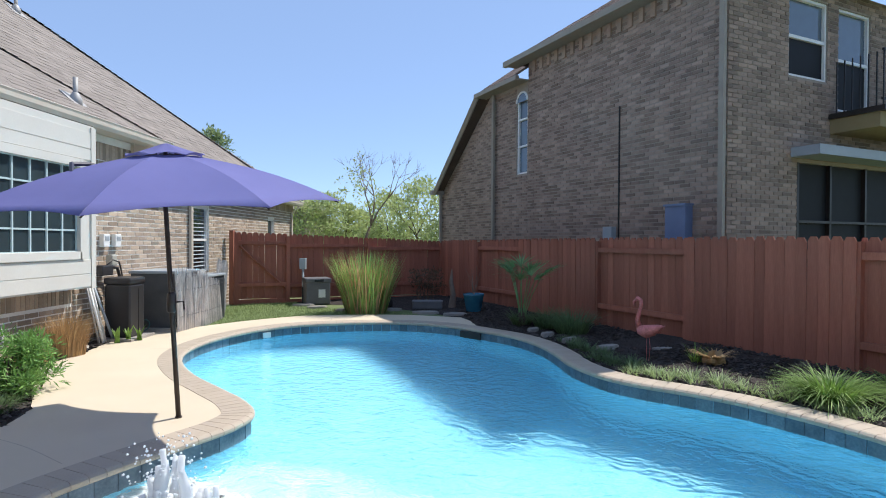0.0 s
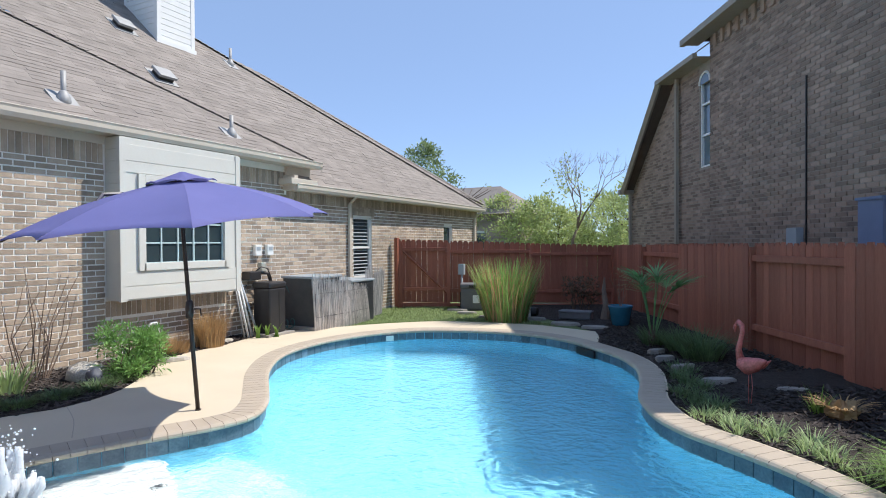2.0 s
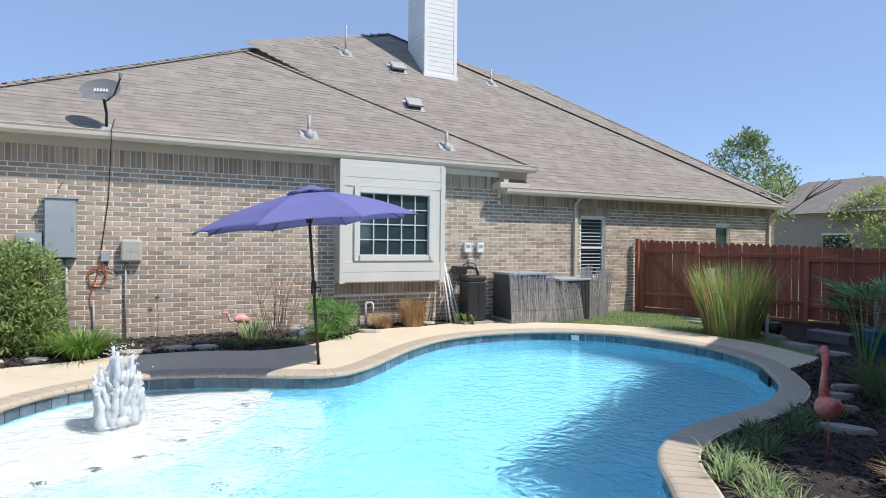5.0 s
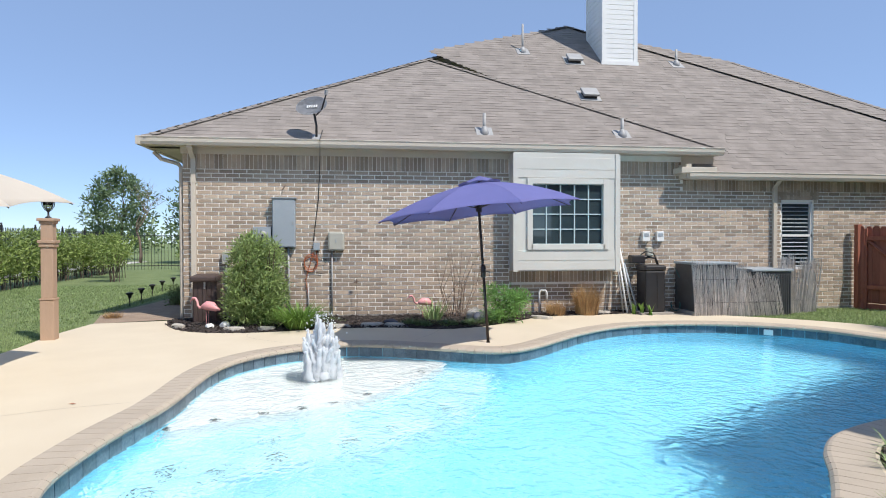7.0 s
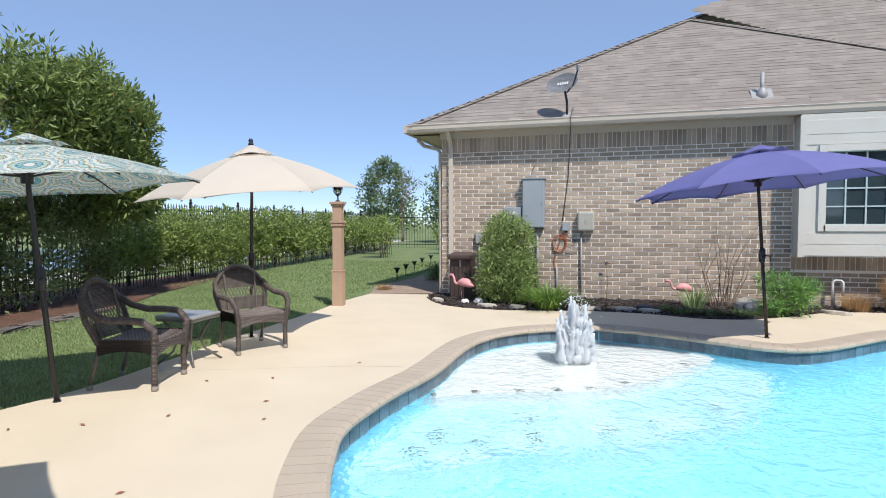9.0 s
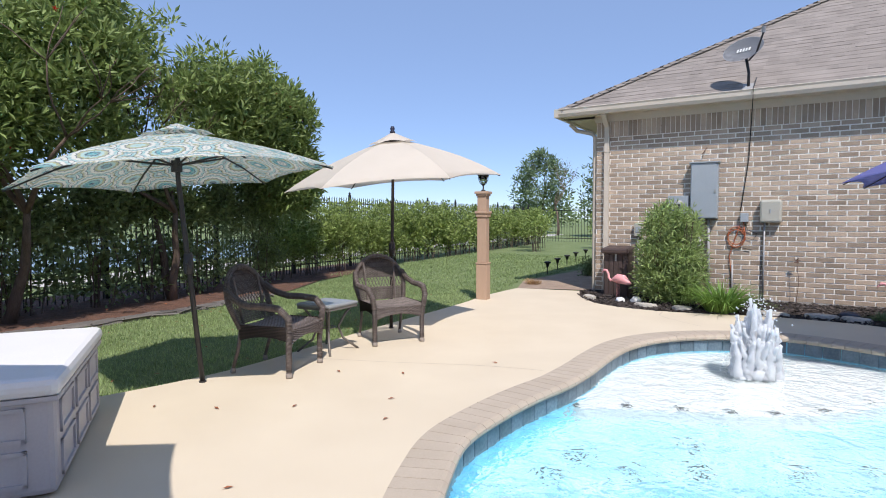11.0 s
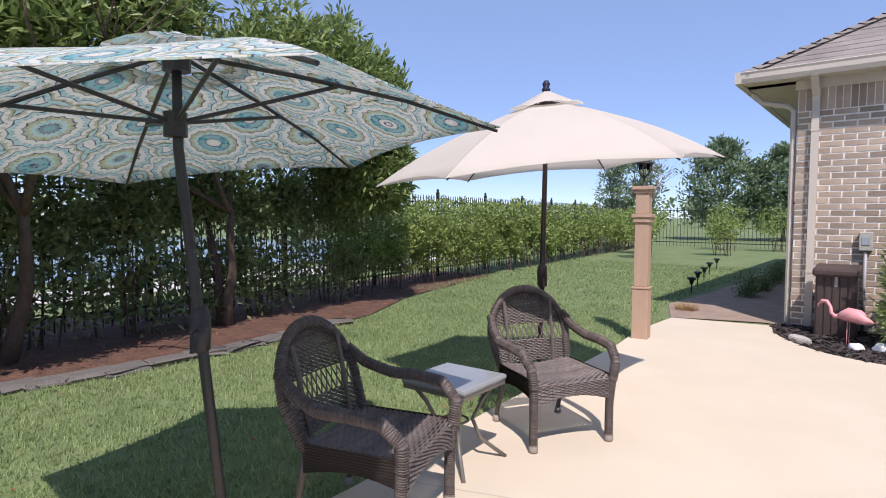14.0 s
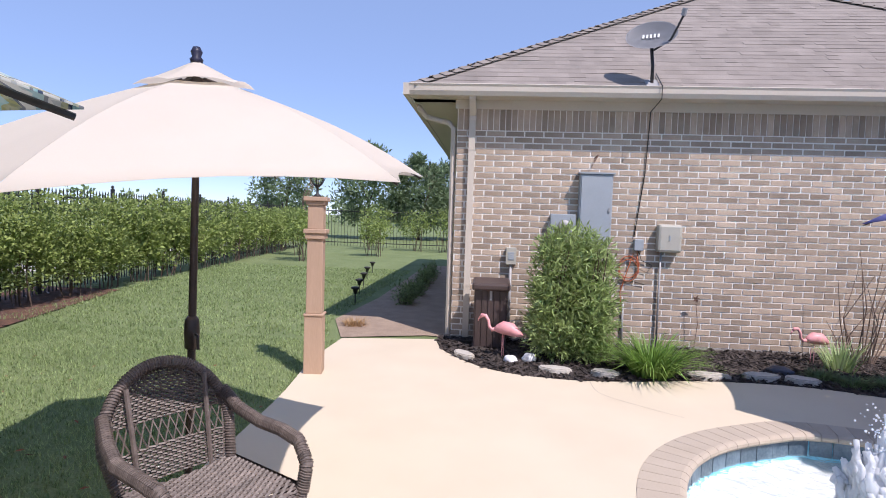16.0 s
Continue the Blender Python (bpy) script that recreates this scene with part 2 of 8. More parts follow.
def inside(x, y, poly):
    r, j = False, len(poly) - 1
    for i in range(len(poly)):
        if (poly[i][1] > y) != (poly[j][1] > y) and x < (poly[j][0] - poly[i][0]) * (y - poly[i][1]) / (poly[j][1] - poly[i][1]) + poly[i][0]:
            r = not r
        j = i
    return r


def sheet(name, outer, holes, z, material, parent=None, thick=0.0, label=""):
    """A flat sheet with holes, closed by triangles, with a skirt of that thickness."""
    bm = bmesh.new()
    edges = []
    for loop in (outer, *holes):
        vs = [bm.verts.new((p[0], p[1], z)) for p in loop]
        edges += [bm.edges.new((vs[i], vs[(i + 1) % len(vs)])) for i in range(len(vs))]
    bmesh.ops.triangle_fill(bm, use_beauty=True, use_dissolve=False, edges=edges, normal=(0, 0, 1))
    for f in bm.faces:
        if f.normal.z < 0:
            f.normal_flip()
    if thick:
        bd = [e for e in bm.edges if e.is_boundary]
        g = bmesh.ops.extrude_edge_only(bm, edges=bd)
        for v in g["geom"]:
            if isinstance(v, bmesh.types.BMVert):
                v.co.z -= thick
    return part(name, bm, material, parent, label)


# ---- plan ----
POOL = [(3.28, 1.49), (2.96, 1.2), (2.45, 0.97), (2.02, 0.84), (1.5, 0.84), (1.02, 0.89), (0.52, 0.98), (0, 1.01), (-0.5, 1.01),
        (-1.05, 1.05), (-1.5, 1.19), (-1.85, 1.42), (-2.12, 1.73), (-2.31, 2.09), (-2.44, 2.45), (-2.35, 2.91), (-2.21, 3.26), (-2.04, 3.61),
        (-1.85, 3.96), (-1.69, 4.29), (-1.65, 4.66), (-1.89, 5.07), (-2.29, 5.49), (-2.91, 6.14), (-3.42, 6.89), (-3.65, 7.59), (-3.66, 8.43),
        (-3.38, 9.35), (-2.84, 10.02), (-2.08, 10.36), (-1.28, 10.51), (-0.6, 10.44), (0.06, 10.12), (0.62, 9.59), (1.09, 9.05), (1.41, 8.34),
        (1.56, 7.59), (1.64, 6.94), (1.87, 6.32), (2.17, 5.94), (2.55, 5.65), (2.93, 5.31), (3.25, 4.89), (3.49, 4.48), (3.64, 4.11),
        (3.7, 3.48), (3.68, 2.85)]
POOL = POOL[::-1]
EDGE = spline(POOL, 260)
NRM = normals(EDGE)
if (EDGE[0] + NRM[0] * 0.1)[0] < EDGE[0][0]:
    NRM = -NRM
if inside(*(EDGE[0] + NRM[0] * 0.05), [tuple(p) for p in EDGE]):
    NRM = -NRM
COPE = 0.28
OUT = EDGE + NRM * COPE
WATER_Z, COPE_T = -0.175, 0.055
LAWN_Z = -0.04
W = -5.5
U2 = np.array([-0.46, 0.888])          # along the side fence and the neighbour's wall, away from the start
N2 = np.array([0.888, 0.46])           # from the pool towards the neighbour
FENCE0 = np.array([2.81, 10.30])
NB0 = np.array([4.88, 9.75])
CORNER = FENCE0 + U2 * 6.75


def fence_pt(s, off=0.0):
    return FENCE0 + U2 * s + N2 * off


ARC = [tuple(p + q * (COPE + 0.02)) for p, q in zip(EDGE, NRM) if p[0] > 0.3 and 4.15 < p[1] < 9.95]
LEFT = [(-0.89, 11.61), (-1.89, 11.55), (-2.99, 11.29), (-3.82, 10.59), (-4.51, 9.65), (-4.94, 8.95), (-5.09, 8.04), (-4.95, 7.2), (-4.85, 6.15), (-4.21, 5.32),
        (-3.7, 4.6), (-3.58, 3.93), (-3.79, 3.42), (-3.9, 2.77), (-3.86, 2.07), (-3.68, 1.27), (-3.64, 0.63), (-3.88, -0.1), (-4.59, -0.65), (-5.28, -0.84)]
LEFT = [tuple(p) for p in spline(LEFT, 70, closed=False)]
SOUTH = [(-5.06, -2.06), (-3.82, -2.09), (-2.57, -1.97), (-0.26, -1.89), (1.52, -1.76), (2.42, -1.88), (4.19, -2.26), (9.85, -2.62)]
SOUTH = [tuple(p) for p in spline(SOUTH, 40, closed=False)]
DECK = [(10, 4.82), (5.32, 4.69), (4.44, 4.36)] + ARC + [(0.43, 10.73), (0.24, 11.26)] + LEFT + SOUTH


# ---- ground, deck and pool ----
ground = tagged(sheet("ground", [(-600, -600), (600, -600), (600, 600), (-600, 600)], [DECK], LAWN_Z, M["grass"]), "mown green lawn reaching far past the yard", "lawn", kind="structure")
deck = tagged(sheet("pool_deck", DECK, [[tuple(p) for p in EDGE + NRM * (COPE - 0.02)]], 0.0, M["deck"], thick=0.16), "cream painted concrete pool deck", "deck", kind="structure")


def deck_joint(pts):
    """A thin control joint, a shallow groove filled with sand."""
    bm = bmesh.new()
    c = spline(pts, 30, closed=False)
    for i in range(len(c) - 1):
        d = c[i + 1] - c[i]
        nn = np.array([-d[1], d[0]]) / np.linalg.norm(d) * 0.004
        vs = [bm.verts.new((*q, 0.0012)) for q in (c[i] - nn, c[i + 1] - nn, c[i + 1] + nn, c[i] + nn)]
        bm.faces.new(vs)
    part("deck_joint", bm, M["joint"], deck, "thin tooled joint")


for pts in ([(-3.6, 0.92), (-3.21, 0.96), (-2.86, 1.3), (-2.66, 1.55)], [(-3.61, 3.98), (-3.05, 3.73), (-2.54, 3.42)], [(-4.97, 7.62), (-4.42, 7.62), (-3.97, 7.63)],
            [(1.16, -1.76), (0.79, -0.74), (0.45, 0.08), (0.31, 0.64)], [(-2.6, 11.44), (-2.38, 11.01), (-2.31, 10.63)]):
    deck_joint(pts)

pool = thing("pool", "freeform blue swimming pool with shallow sun ledge", "swimming pool", kind="structure")


def loop_wall(name, c, z0, z1, material, parent):
    n = len(c)
    v = [(p[0], p[1], z0) for p in c] + [(p[0], p[1], z1) for p in c]
    f = [(i, (i + 1) % n, n + (i + 1) % n, n + i) for i in range(n)]
    return pymesh(name, v, f, material, parent)


SHELL = EDGE + NRM * 0.045
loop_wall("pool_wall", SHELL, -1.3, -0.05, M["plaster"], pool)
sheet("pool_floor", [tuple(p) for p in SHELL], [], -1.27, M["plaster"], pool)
LEDGE_IN = [(0.8, 0.3), (0.55, 0.92), (0.31, 1.35), (0.14, 1.8), (0.03, 2.15), (-0.12, 2.48), (-0.42, 2.82), (-0.85, 3.18), (-1.4, 3.55), (-1.95, 3.85), (-2.6, 4.1)]
STEP_IN = [(2.05, 0.36), (1.8, 1.13), (1.4, 1.68), (1.2, 2.06), (0.9, 2.68), (0.62, 3.1), (0.0, 3.75), (-0.82, 4.2), (-1.85, 4.4)]


def ledge(name, line, z, material):
    ln = spline(line, 40, closed=False)
    poly = [tuple(p) for p in ln] + [(-3.5, 4.0), (-3.5, 0.0)]
    low = [p for p in SHELL if inside(p[0], p[1], poly)]
    # walk the shell from the line's end round to its start
    idx = [i for i, p in enumerate(SHELL) if inside(p[0], p[1], poly)]
    start = [i for i in idx if (i - 1) % len(SHELL) not in idx][0]
    run = [tuple(SHELL[(start + k) % len(SHELL)]) for k in range(len(idx))]
    mid = [tuple(p) for p in ln if inside(p[0], p[1], [tuple(q) for q in SHELL])]
    if (mid[0][0] - run[-1][0]) ** 2 + (mid[0][1] - run[-1][1]) ** 2 > (mid[-1][0] - run[-1][0]) ** 2 + (mid[-1][1] - run[-1][1]) ** 2:
        mid = mid[::-1]
    return sheet(name, run + mid, [], z, material, pool, thick=0.9)


ledge("sun_ledge", LEDGE_IN, -0.31, M["ledge"])
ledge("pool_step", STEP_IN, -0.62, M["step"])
water = sheet("water", [tuple(p) for p in EDGE + NRM * 0.042], [], WATER_Z, M["water"])
tagged(water, "clear rippled blue pool water", "water", kind="structure")
water.visible_shadow = False

# coping stones, one wedge after another round the edge
CN = 236
ce = spline(POOL, CN * 2)
cn = normals(ce)
if inside(*(ce[0] + cn[0] * 0.05), [tuple(p) for p in EDGE]):
    cn = -cn
coping = thing("pool_coping", "tan painted bullnose coping bricks round the pool", "coping", kind="structure")
PROF = [(COPE, -COPE_T), (COPE, 0.004), (0.03, 0.006), (0.008, 0.0), (-0.012, -0.016), (-0.014, -0.036), (0.0, -COPE_T)]
for k in range(CN):
    a, b = ce[2 * k], ce[(2 * k + 2) % (2 * CN)]
    na, nb_ = cn[2 * k], cn[(2 * k + 2) % (2 * CN)]
    g = 0.02
    vs, fs = [], []
    for (p, q, o, e) in ((a, na, b, g), (b, nb_, a, g)):
        base = p + (o - p) * e
        for off, z in PROF:
            vs.append((*(base + q * off), z))
    n = len(PROF)
    for i in range(n):
        fs.append((i, (i + 1) % n, n + (i + 1) % n, n + i))
    fs += [tuple(range(n))[::-1], tuple(range(n, 2 * n))]
    pymesh("coping_brick", vs, fs, M["coping"], coping)
loop = ce + cn * 0.02
v = [(*p, -0.02) for p in ce + cn * 0.004] + [(*p, -0.0025) for p in ce + cn * 0.016] + [(*p, -0.0025) for p in ce + cn * COPE]
nn = len(ce)
f = [(j * nn + i, j * nn + (i + 1) % nn, (j + 1) * nn + (i + 1) % nn, (j + 1) * nn + i) for j in range(2) for i in range(nn)]
pymesh("coping_joint", v, f, M["joint"], coping)

# one row of slate tiles at the waterline
TN = 168
te = spline(POOL, TN * 2)
tn = normals(te)
if inside(*(te[0] + tn[0] * 0.05), [tuple(p) for p in EDGE]):
    tn = -tn
for k in range(TN):
    a, m_, b = te[2 * k], te[(2 * k + 1) % (2 * TN)], te[(2 * k + 2) % (2 * TN)]
    q = tn[(2 * k + 1) % (2 * TN)]
    fwd = (b - a)
    ln = np.linalg.norm(fwd)
    fwd = fwd / ln
    c = m_ + q * 0.03
    h = ln / 2 - 0.003
    vs = []
    for s in (-h, h):
        for d in (0.012, -0.004):
            for z in (-0.215, -0.058):
                p = c + fwd * s + q * d
                vs.append((*p, z))
    pymesh("tile", vs, [(0, 1, 3, 2), (4, 6, 7, 5), (0, 4, 5, 1), (2, 3, 7, 6), (0, 2, 6, 4), (1, 5, 7, 3)], M["tile"], pool)
for x, y in ((0.42, 0.98), (0.21, 1.36), (0.05, 1.76), (-0.06, 2.12), (-0.21, 2.43), (-0.5, 2.75), (-0.92, 3.1), (-1.46, 3.46)):
    part("marker_tile", bx(-0.04, 0.04, -0.04, 0.04, -0.31, -0.304, Matrix.Translation((x, y, 0)) @ pose(0, 0, 0, 0, 0, 40)), M["tiledark"], pool)
for x, y in ((1.5, 1.18), (1.17, 1.62), (0.94, 2.01), (0.66, 2.59), (0.39, 3), (-0.19, 3.59), (1.09, 1.24), (0.53, 1.91)):
    part("marker_tile", bx(-0.05, 0.05, -0.05, 0.05, -0.62, -0.614, Matrix.Translation((x, y, 0)) @ pose(0, 0, 0, 0, 0, 30)), M["tiledark"], pool)
part("skimmer_mouth", bx(-0.24, 0.24, -0.02, 0.015, -0.20, -0.065, Matrix.Translation((0.407, 9.78, 0)) @ pose(0, 0, 0, 0, 0, -43)), M["black"], pool, "dark skimmer opening")
part("skimmer_frame", bx(-0.07, 0.07, -0.02, 0.005, -0.17, -0.08, Matrix.Translation((-3.217, 9.595, 0)) @ pose(0, 0, 0, 0, 0, 40)), M["white"], pool, "white return fitting")

# ---- planting beds ----
lbed = [p for p in LEFT if p[1] < 8.3]
sheet_l = sheet("mulch_bed", lbed + [(W, lbed[-1][1] + 0.05), (W, lbed[0][1])], [], -0.012, M["mulch"])
tagged(sheet_l, "dark brown mulch bed along the house wall", "flower bed", kind="structure")
# side bed rises to the fence
bm = bmesh.new()
rows = []
arc2 = [p for p in ARC] + [(0.43, 10.75), (0.18, 11.39), (-0.41, 12.15), (-1.16, 12.79), (-2.22, 13.53), (-3.16, 13.71), (-3.99, 14)]
arc2 = [(6.1, 4.98), (5.32, 4.71), (4.44, 4.38)] + arc2
for i, p in enumerate(arc2):
    p = np.array(p)
    if i >= len(arc2) - 6:
        q = CORNER + (np.array([-5.45, 13.5]) - CORNER) * min(0.72, max(0.0, (i - len(arc2) + 6) / 5 * 0.72))
    else:
        s = float((p - FENCE0) @ U2) * 1.05 + 0.3
        q = fence_pt(min(max(s, -6.6), 6.75), 0.15)
    row = []
    for j in range(7):
        t = j / 6
        x, y = p + (q - p) * t
        z = -0.03 + (0.10 if p[1] < 8 else 0.02) * t + 0.03 * noise.noise(Vector((x * 1.3, y * 1.3, 0))) * (1 if 0 < j < 6 else 0)
        row.append(bm.verts.new((x, y, z)))
    rows.append(row)
for a, b in zip(rows, rows[1:]):
    for j in range(6):
        bm.faces.new((a[j], a[j + 1], b[j + 1], b[j]))
bmesh.ops.recalc_face_normals(bm, faces=bm.faces)
sbed = tagged(part("mulch_bed", bm, M["mulch"], smooth=True), "dark mulch bed between pool coping and red fence", "flower bed", kind="structure")


# ---- brickwork ----
def bricks(P, u, nrm, L, z0, top, holes=(), course=0.08, bl=0.255, proud=0.007, soldier=None, near=None, s0=0.0, seed=1, joint=0.008):
    """Brick boxes on a wall's face: joined vertices and faces, and a list of the near ones (s, z, length)."""
    rnd = random.Random(seed)
    P, u, nrm = np.array(P, float), np.array(u, float), np.array(nrm, float)
    vs, fs, close = [], [], []

    def put(a, b, za, zb):
        if b - a < 0.02:
            return
        o = proud + rnd.uniform(-0.0015, 0.0015)
        k = len(vs)
        for s in (a, b):
            for z in (za, zb):
                q = P + u * s
                vs.append((q[0] - nrm[0] * 0.004, q[1] - nrm[1] * 0.004, z))
                q = q + nrm * o
                vs.append((q[0], q[1], z))
        fs.extend([(k + 1, k + 5, k + 7, k + 3), (k, k + 1, k + 3, k + 2), (k + 4, k + 6, k + 7, k + 5), (k + 2, k + 3, k + 7, k + 6), (k, k + 4, k + 5, k + 1)])

    zz, row = z0, 0
    while True:
        if zz + course * 0.6 > max(top(s0), top(s0 + L / 2), top(s0 + L)):
            break
        x = s0 - (0.5 * bl if row % 2 else 0) + rnd.uniform(-0.01, 0.01)
        while x < s0 + L:
            a, b = max(x + joint, s0), min(x + bl - joint, s0 + L)
            mid = (a + b) / 2
            if zz + course * 0.9 <= top(mid):
                spans = [(a, b)]
                for ha, hb, hz0, hz1 in holes:
                    if zz + course > hz0 + 0.01 and zz < hz1 - 0.01:
                        spans = [t for p, q in spans for t in ((p, min(q, ha)), (max(p, hb), q)) if t[1] - t[0] > 0.02]
                for p, q in spans:
                    if near and near(p, zz) and q - p > bl - 0.02 and len(close) < 300:
                        close.append((p, zz))
                    else:
                        put(p + 0.002, q - 0.002, zz + 0.0095, zz + course - 0.0095)
            x += bl
        zz += course
        row += 1
    for sa, sb, za, zb in soldier or ():
        x = sa
        while x < sb - 0.03:
            put(x + 0.005, min(x + course, sb) - 0.005, za, zb)
            x += course
    return vs, fs, close


def wall_slab(name, P, u, nrm, L, z0, tops, holes, material, parent, thick=0.25):
    """The mortar core: a slab with real openings. tops: (s, z) along the top."""
    xs = sorted({0.0, L, *[s for s, _ in tops], *[h[0] for h in holes], *[h[1] for h in holes]})
    zs_top = lambda s: float(np.interp(s, [t[0] for t in tops], [t[1] for t in tops]))
    P, u, nrm = np.array(P, float), np.array(u, float), np.array(nrm, float)
    bm = bmesh.new()

    def slab(a, b, za, zb0, zb1):
        c = []
        for s, zb in ((a, zb0), (b, zb1)):
            for off in (0.0, -thick):
                q = P + u * s + nrm * off
                c.append(bm.verts.new((q[0], q[1], za)))
                c.append(bm.verts.new((q[0], q[1], zb)))
        for q in ((0, 1, 5, 4), (2, 6, 7, 3), (0, 4, 6, 2), (1, 3, 7, 5), (0, 2, 3, 1), (4, 5, 7, 6)):
            bm.faces.new([c[i] for i in q])

    for a, b in zip(xs, xs[1:]):
        m = (a + b) / 2
        hs = sorted([h for h in holes if h[0] <= m <= h[1]], key=lambda h: h[2])
        z = z0
        for h in hs:
            slab(a, b, z, h[2], h[2])
            z = h[3]
        slab(a, b, z, zs_top(a + 1e-6), zs_top(b - 1e-6))
    bmesh.ops.remove_doubles(bm, verts=bm.verts[:], dist=0.0005)
    bmesh.ops.recalc_face_normals(bm, faces=bm.faces)
    return part(name, bm, material, parent)


def brick_objects(close, P, u, nrm, mesh_mat, parent, bl=0.255, course=0.08):
    bm = bx(0.003, bl - 0.017, -0.004, 0.007, 0.0045, course - 0.0145)
    me = bpy.data.meshes.new("brick")
    bm.to_mesh(me)
    bm.free()
    me.materials.append(mesh_mat)
    ang = math.atan2(u[1], u[0])
    flip = 1 if (-math.sin(ang) * nrm[0] + math.cos(ang) * nrm[1]) > 0 else -1
    for s, z in close:
        q = np.array(P) + np.array(u) * s
        ob = new("brick", me)
        ob.matrix_basis = Matrix.Translation((q[0], q[1], z + 0.005)) @ Matrix.Rotation(ang, 4, "Z") @ Matrix.Diagonal((1, flip, 1, 1))
        ob.parent = parent


# ---- the house ----
house = thing("house", "single-storey tan brick house with grey-brown shingle roof", "house", (W, 4.0, 0))
house.location = (0, 0, 0)
Y0, Y1, YS = -0.65, 18.9, 9.34
HP, HU, HN = (W, Y0), (0, 1), (1, 0)
WINB = (11.61 - Y0, 12.38 - Y0, 0.83, 2.30)
WINC = (16.35 - Y0, 16.95 - Y0, 1.0, 2.2)
BAYH = (5.75 - Y0, 7.65 - Y0, 0.95, 3.0)
hw = wall_slab("wall", HP, HU, HN, Y1 - Y0, -0.1, [(0, 3.22), (YS - Y0, 3.22), (YS - Y0 + 0.001, 2.80), (Y1 - Y0, 2.80)], [WINB, WINC, BAYH], M["mortar"], house)
htop = lambda s: 2.86 if s < YS - Y0 else 2.55
BAYO = (5.60 - Y0, 7.80 - Y0, 0.86, 3.2)
BAYS = (5.60 - Y0, 7.80 - Y0, 0.58, 0.86)
vs, fs, near = bricks(HP, HU, HN, Y1 - Y0, -0.06, htop, [WINB, WINC, BAYO, BAYS],
                      soldier=[(0, 5.6 - Y0, 2.825, 3.1), (7.8 - Y0, YS - Y0, 2.825, 3.1), (YS - Y0, Y1 - Y0, 2.505, 2.79), (5.6 - Y0, 7.8 - Y0, 0.62, 0.845),
                               (11.5 - Y0, 12.5 - Y0, 2.33, 2.54)], near=lambda s, z: 0.2 < s < 2.35 and 0.1 < z < 2.8)
tagged(pymesh("brickwork", vs, fs, M["brick"], hw), "tan and brown running-bond bricks", kind="stuff")
brick_objects(near, HP, HU, HN, M["brickobj"], hw)
sw = wall_slab("wall", (W - 0.004, Y0 - 0.004), (-1, 0), (0, -1), 13.0, -0.1, [(0, 3.22), (13, 3.22)], [], M["mortar"], house)
vs, fs, _ = bricks((W, Y0 - 0.004), (-1, 0), (0, -1), 13.0, -0.06, lambda s: 2.86, soldier=[(0, 13, 2.825, 3.1)], seed=3)
tagged(pymesh("brickwork", vs, fs, M["brick"], sw), "tan and brown running-bond bricks", kind="stuff")
for (P, u, n, L) in (((W - 13, Y0 - 0.0), (0, 1), (-1, 0), Y1 - Y0), ((W, Y1), (-1, 0), (0, 1), 13.0)):
    wall_slab("wall", P, u, n, L, -0.1, [(0, 2.8), (L, 2.8)], [], M["mortar"], house)
# concrete footing line
part("footing", bx(W - 0.2, W + 0.012, Y0 - 0.012, Y1, -0.3, 0.02), M["flag"], house)

# roof planes
GA, GB = -5.20, -5.22
ZA, ZB, PA, PB = 3.35, 2.86, 0.72, 0.90


def zA(x):
    return ZA + PA * (GA - x)


def zB(x):
    return ZB + PB * (GB - x)


PKA = Vector((-9.2, 4.36, zA(-9.2)))
PKB = Vector((-10.8, 8.70, zB(-10.8)))
CA0, CA1 = Vector((GA, -1.27, ZA)), Vector((GA, 10.05, ZA))
CB0, CB1 = Vector((GB, 9.0, ZB)), Vector((GB, 18.95, ZB))


def shingles(poly, O, ux, vx, course=0.145, seed=2, near=None):
    """Tabs laid in courses over a polygon of a roof plane."""
    rnd = random.Random(seed)
    O, ux, vx = Vector(O), Vector(ux).normalized(), Vector(vx).normalized()
    nx = ux.cross(vx)
    if nx.z < 0:
        nx = -nx
    p2 = [((Vector(p) - O).dot(ux), (Vector(p) - O).dot(vx)) for p in poly]
    vs, fs, close = [], [], []
    b, top = min(p[1] for p in p2), max(p[1] for p in p2)
    while b < top - 0.02:
        y = b + course * 0.5
        xs = []
        for i in range(len(p2)):
            (x0, y0), (x1, y1) = p2[i], p2[(i + 1) % len(p2)]
            if (y0 > y) != (y1 > y):
                xs.append(x0 + (x1 - x0) * (y - y0) / (y1 - y0))
        xs.sort()
        for a, c in zip(xs[::2], xs[1::2]):
            x = a
            while x < c - 0.01:
                w = min(rnd.choice((0.16, 0.22, 0.3, 0.42, 0.5)) * rnd.uniform(0.9, 1.1), c - x)
                h = rnd.choice((0.005, 0.007, 0.010))
                drop = rnd.choice((0.0, 0.0, 0.006))
                k = len(vs)
                for xx in (x, x + w):
                    for bb, hh in ((b - drop, 0.0), (b - drop, h), (b + course + 0.02, 0.003)):
                        q = O + ux * xx + vx * bb + nx * hh
                        vs.append(tuple(q))
                new_f = [(k, k + 3, k + 4, k + 1), (k + 1, k + 4, k + 5, k + 2), (k, k + 1, k + 2), (k + 3, k + 5, k + 4)]
                if near and near(x, b) and len(close) < 300:
                    close.append((vs[k:], [tuple(i - k for i in q) for q in new_f]))
                    del vs[k:]
                else:
                    fs.extend(new_f)
                x += w
        b += course
    return vs, fs, close


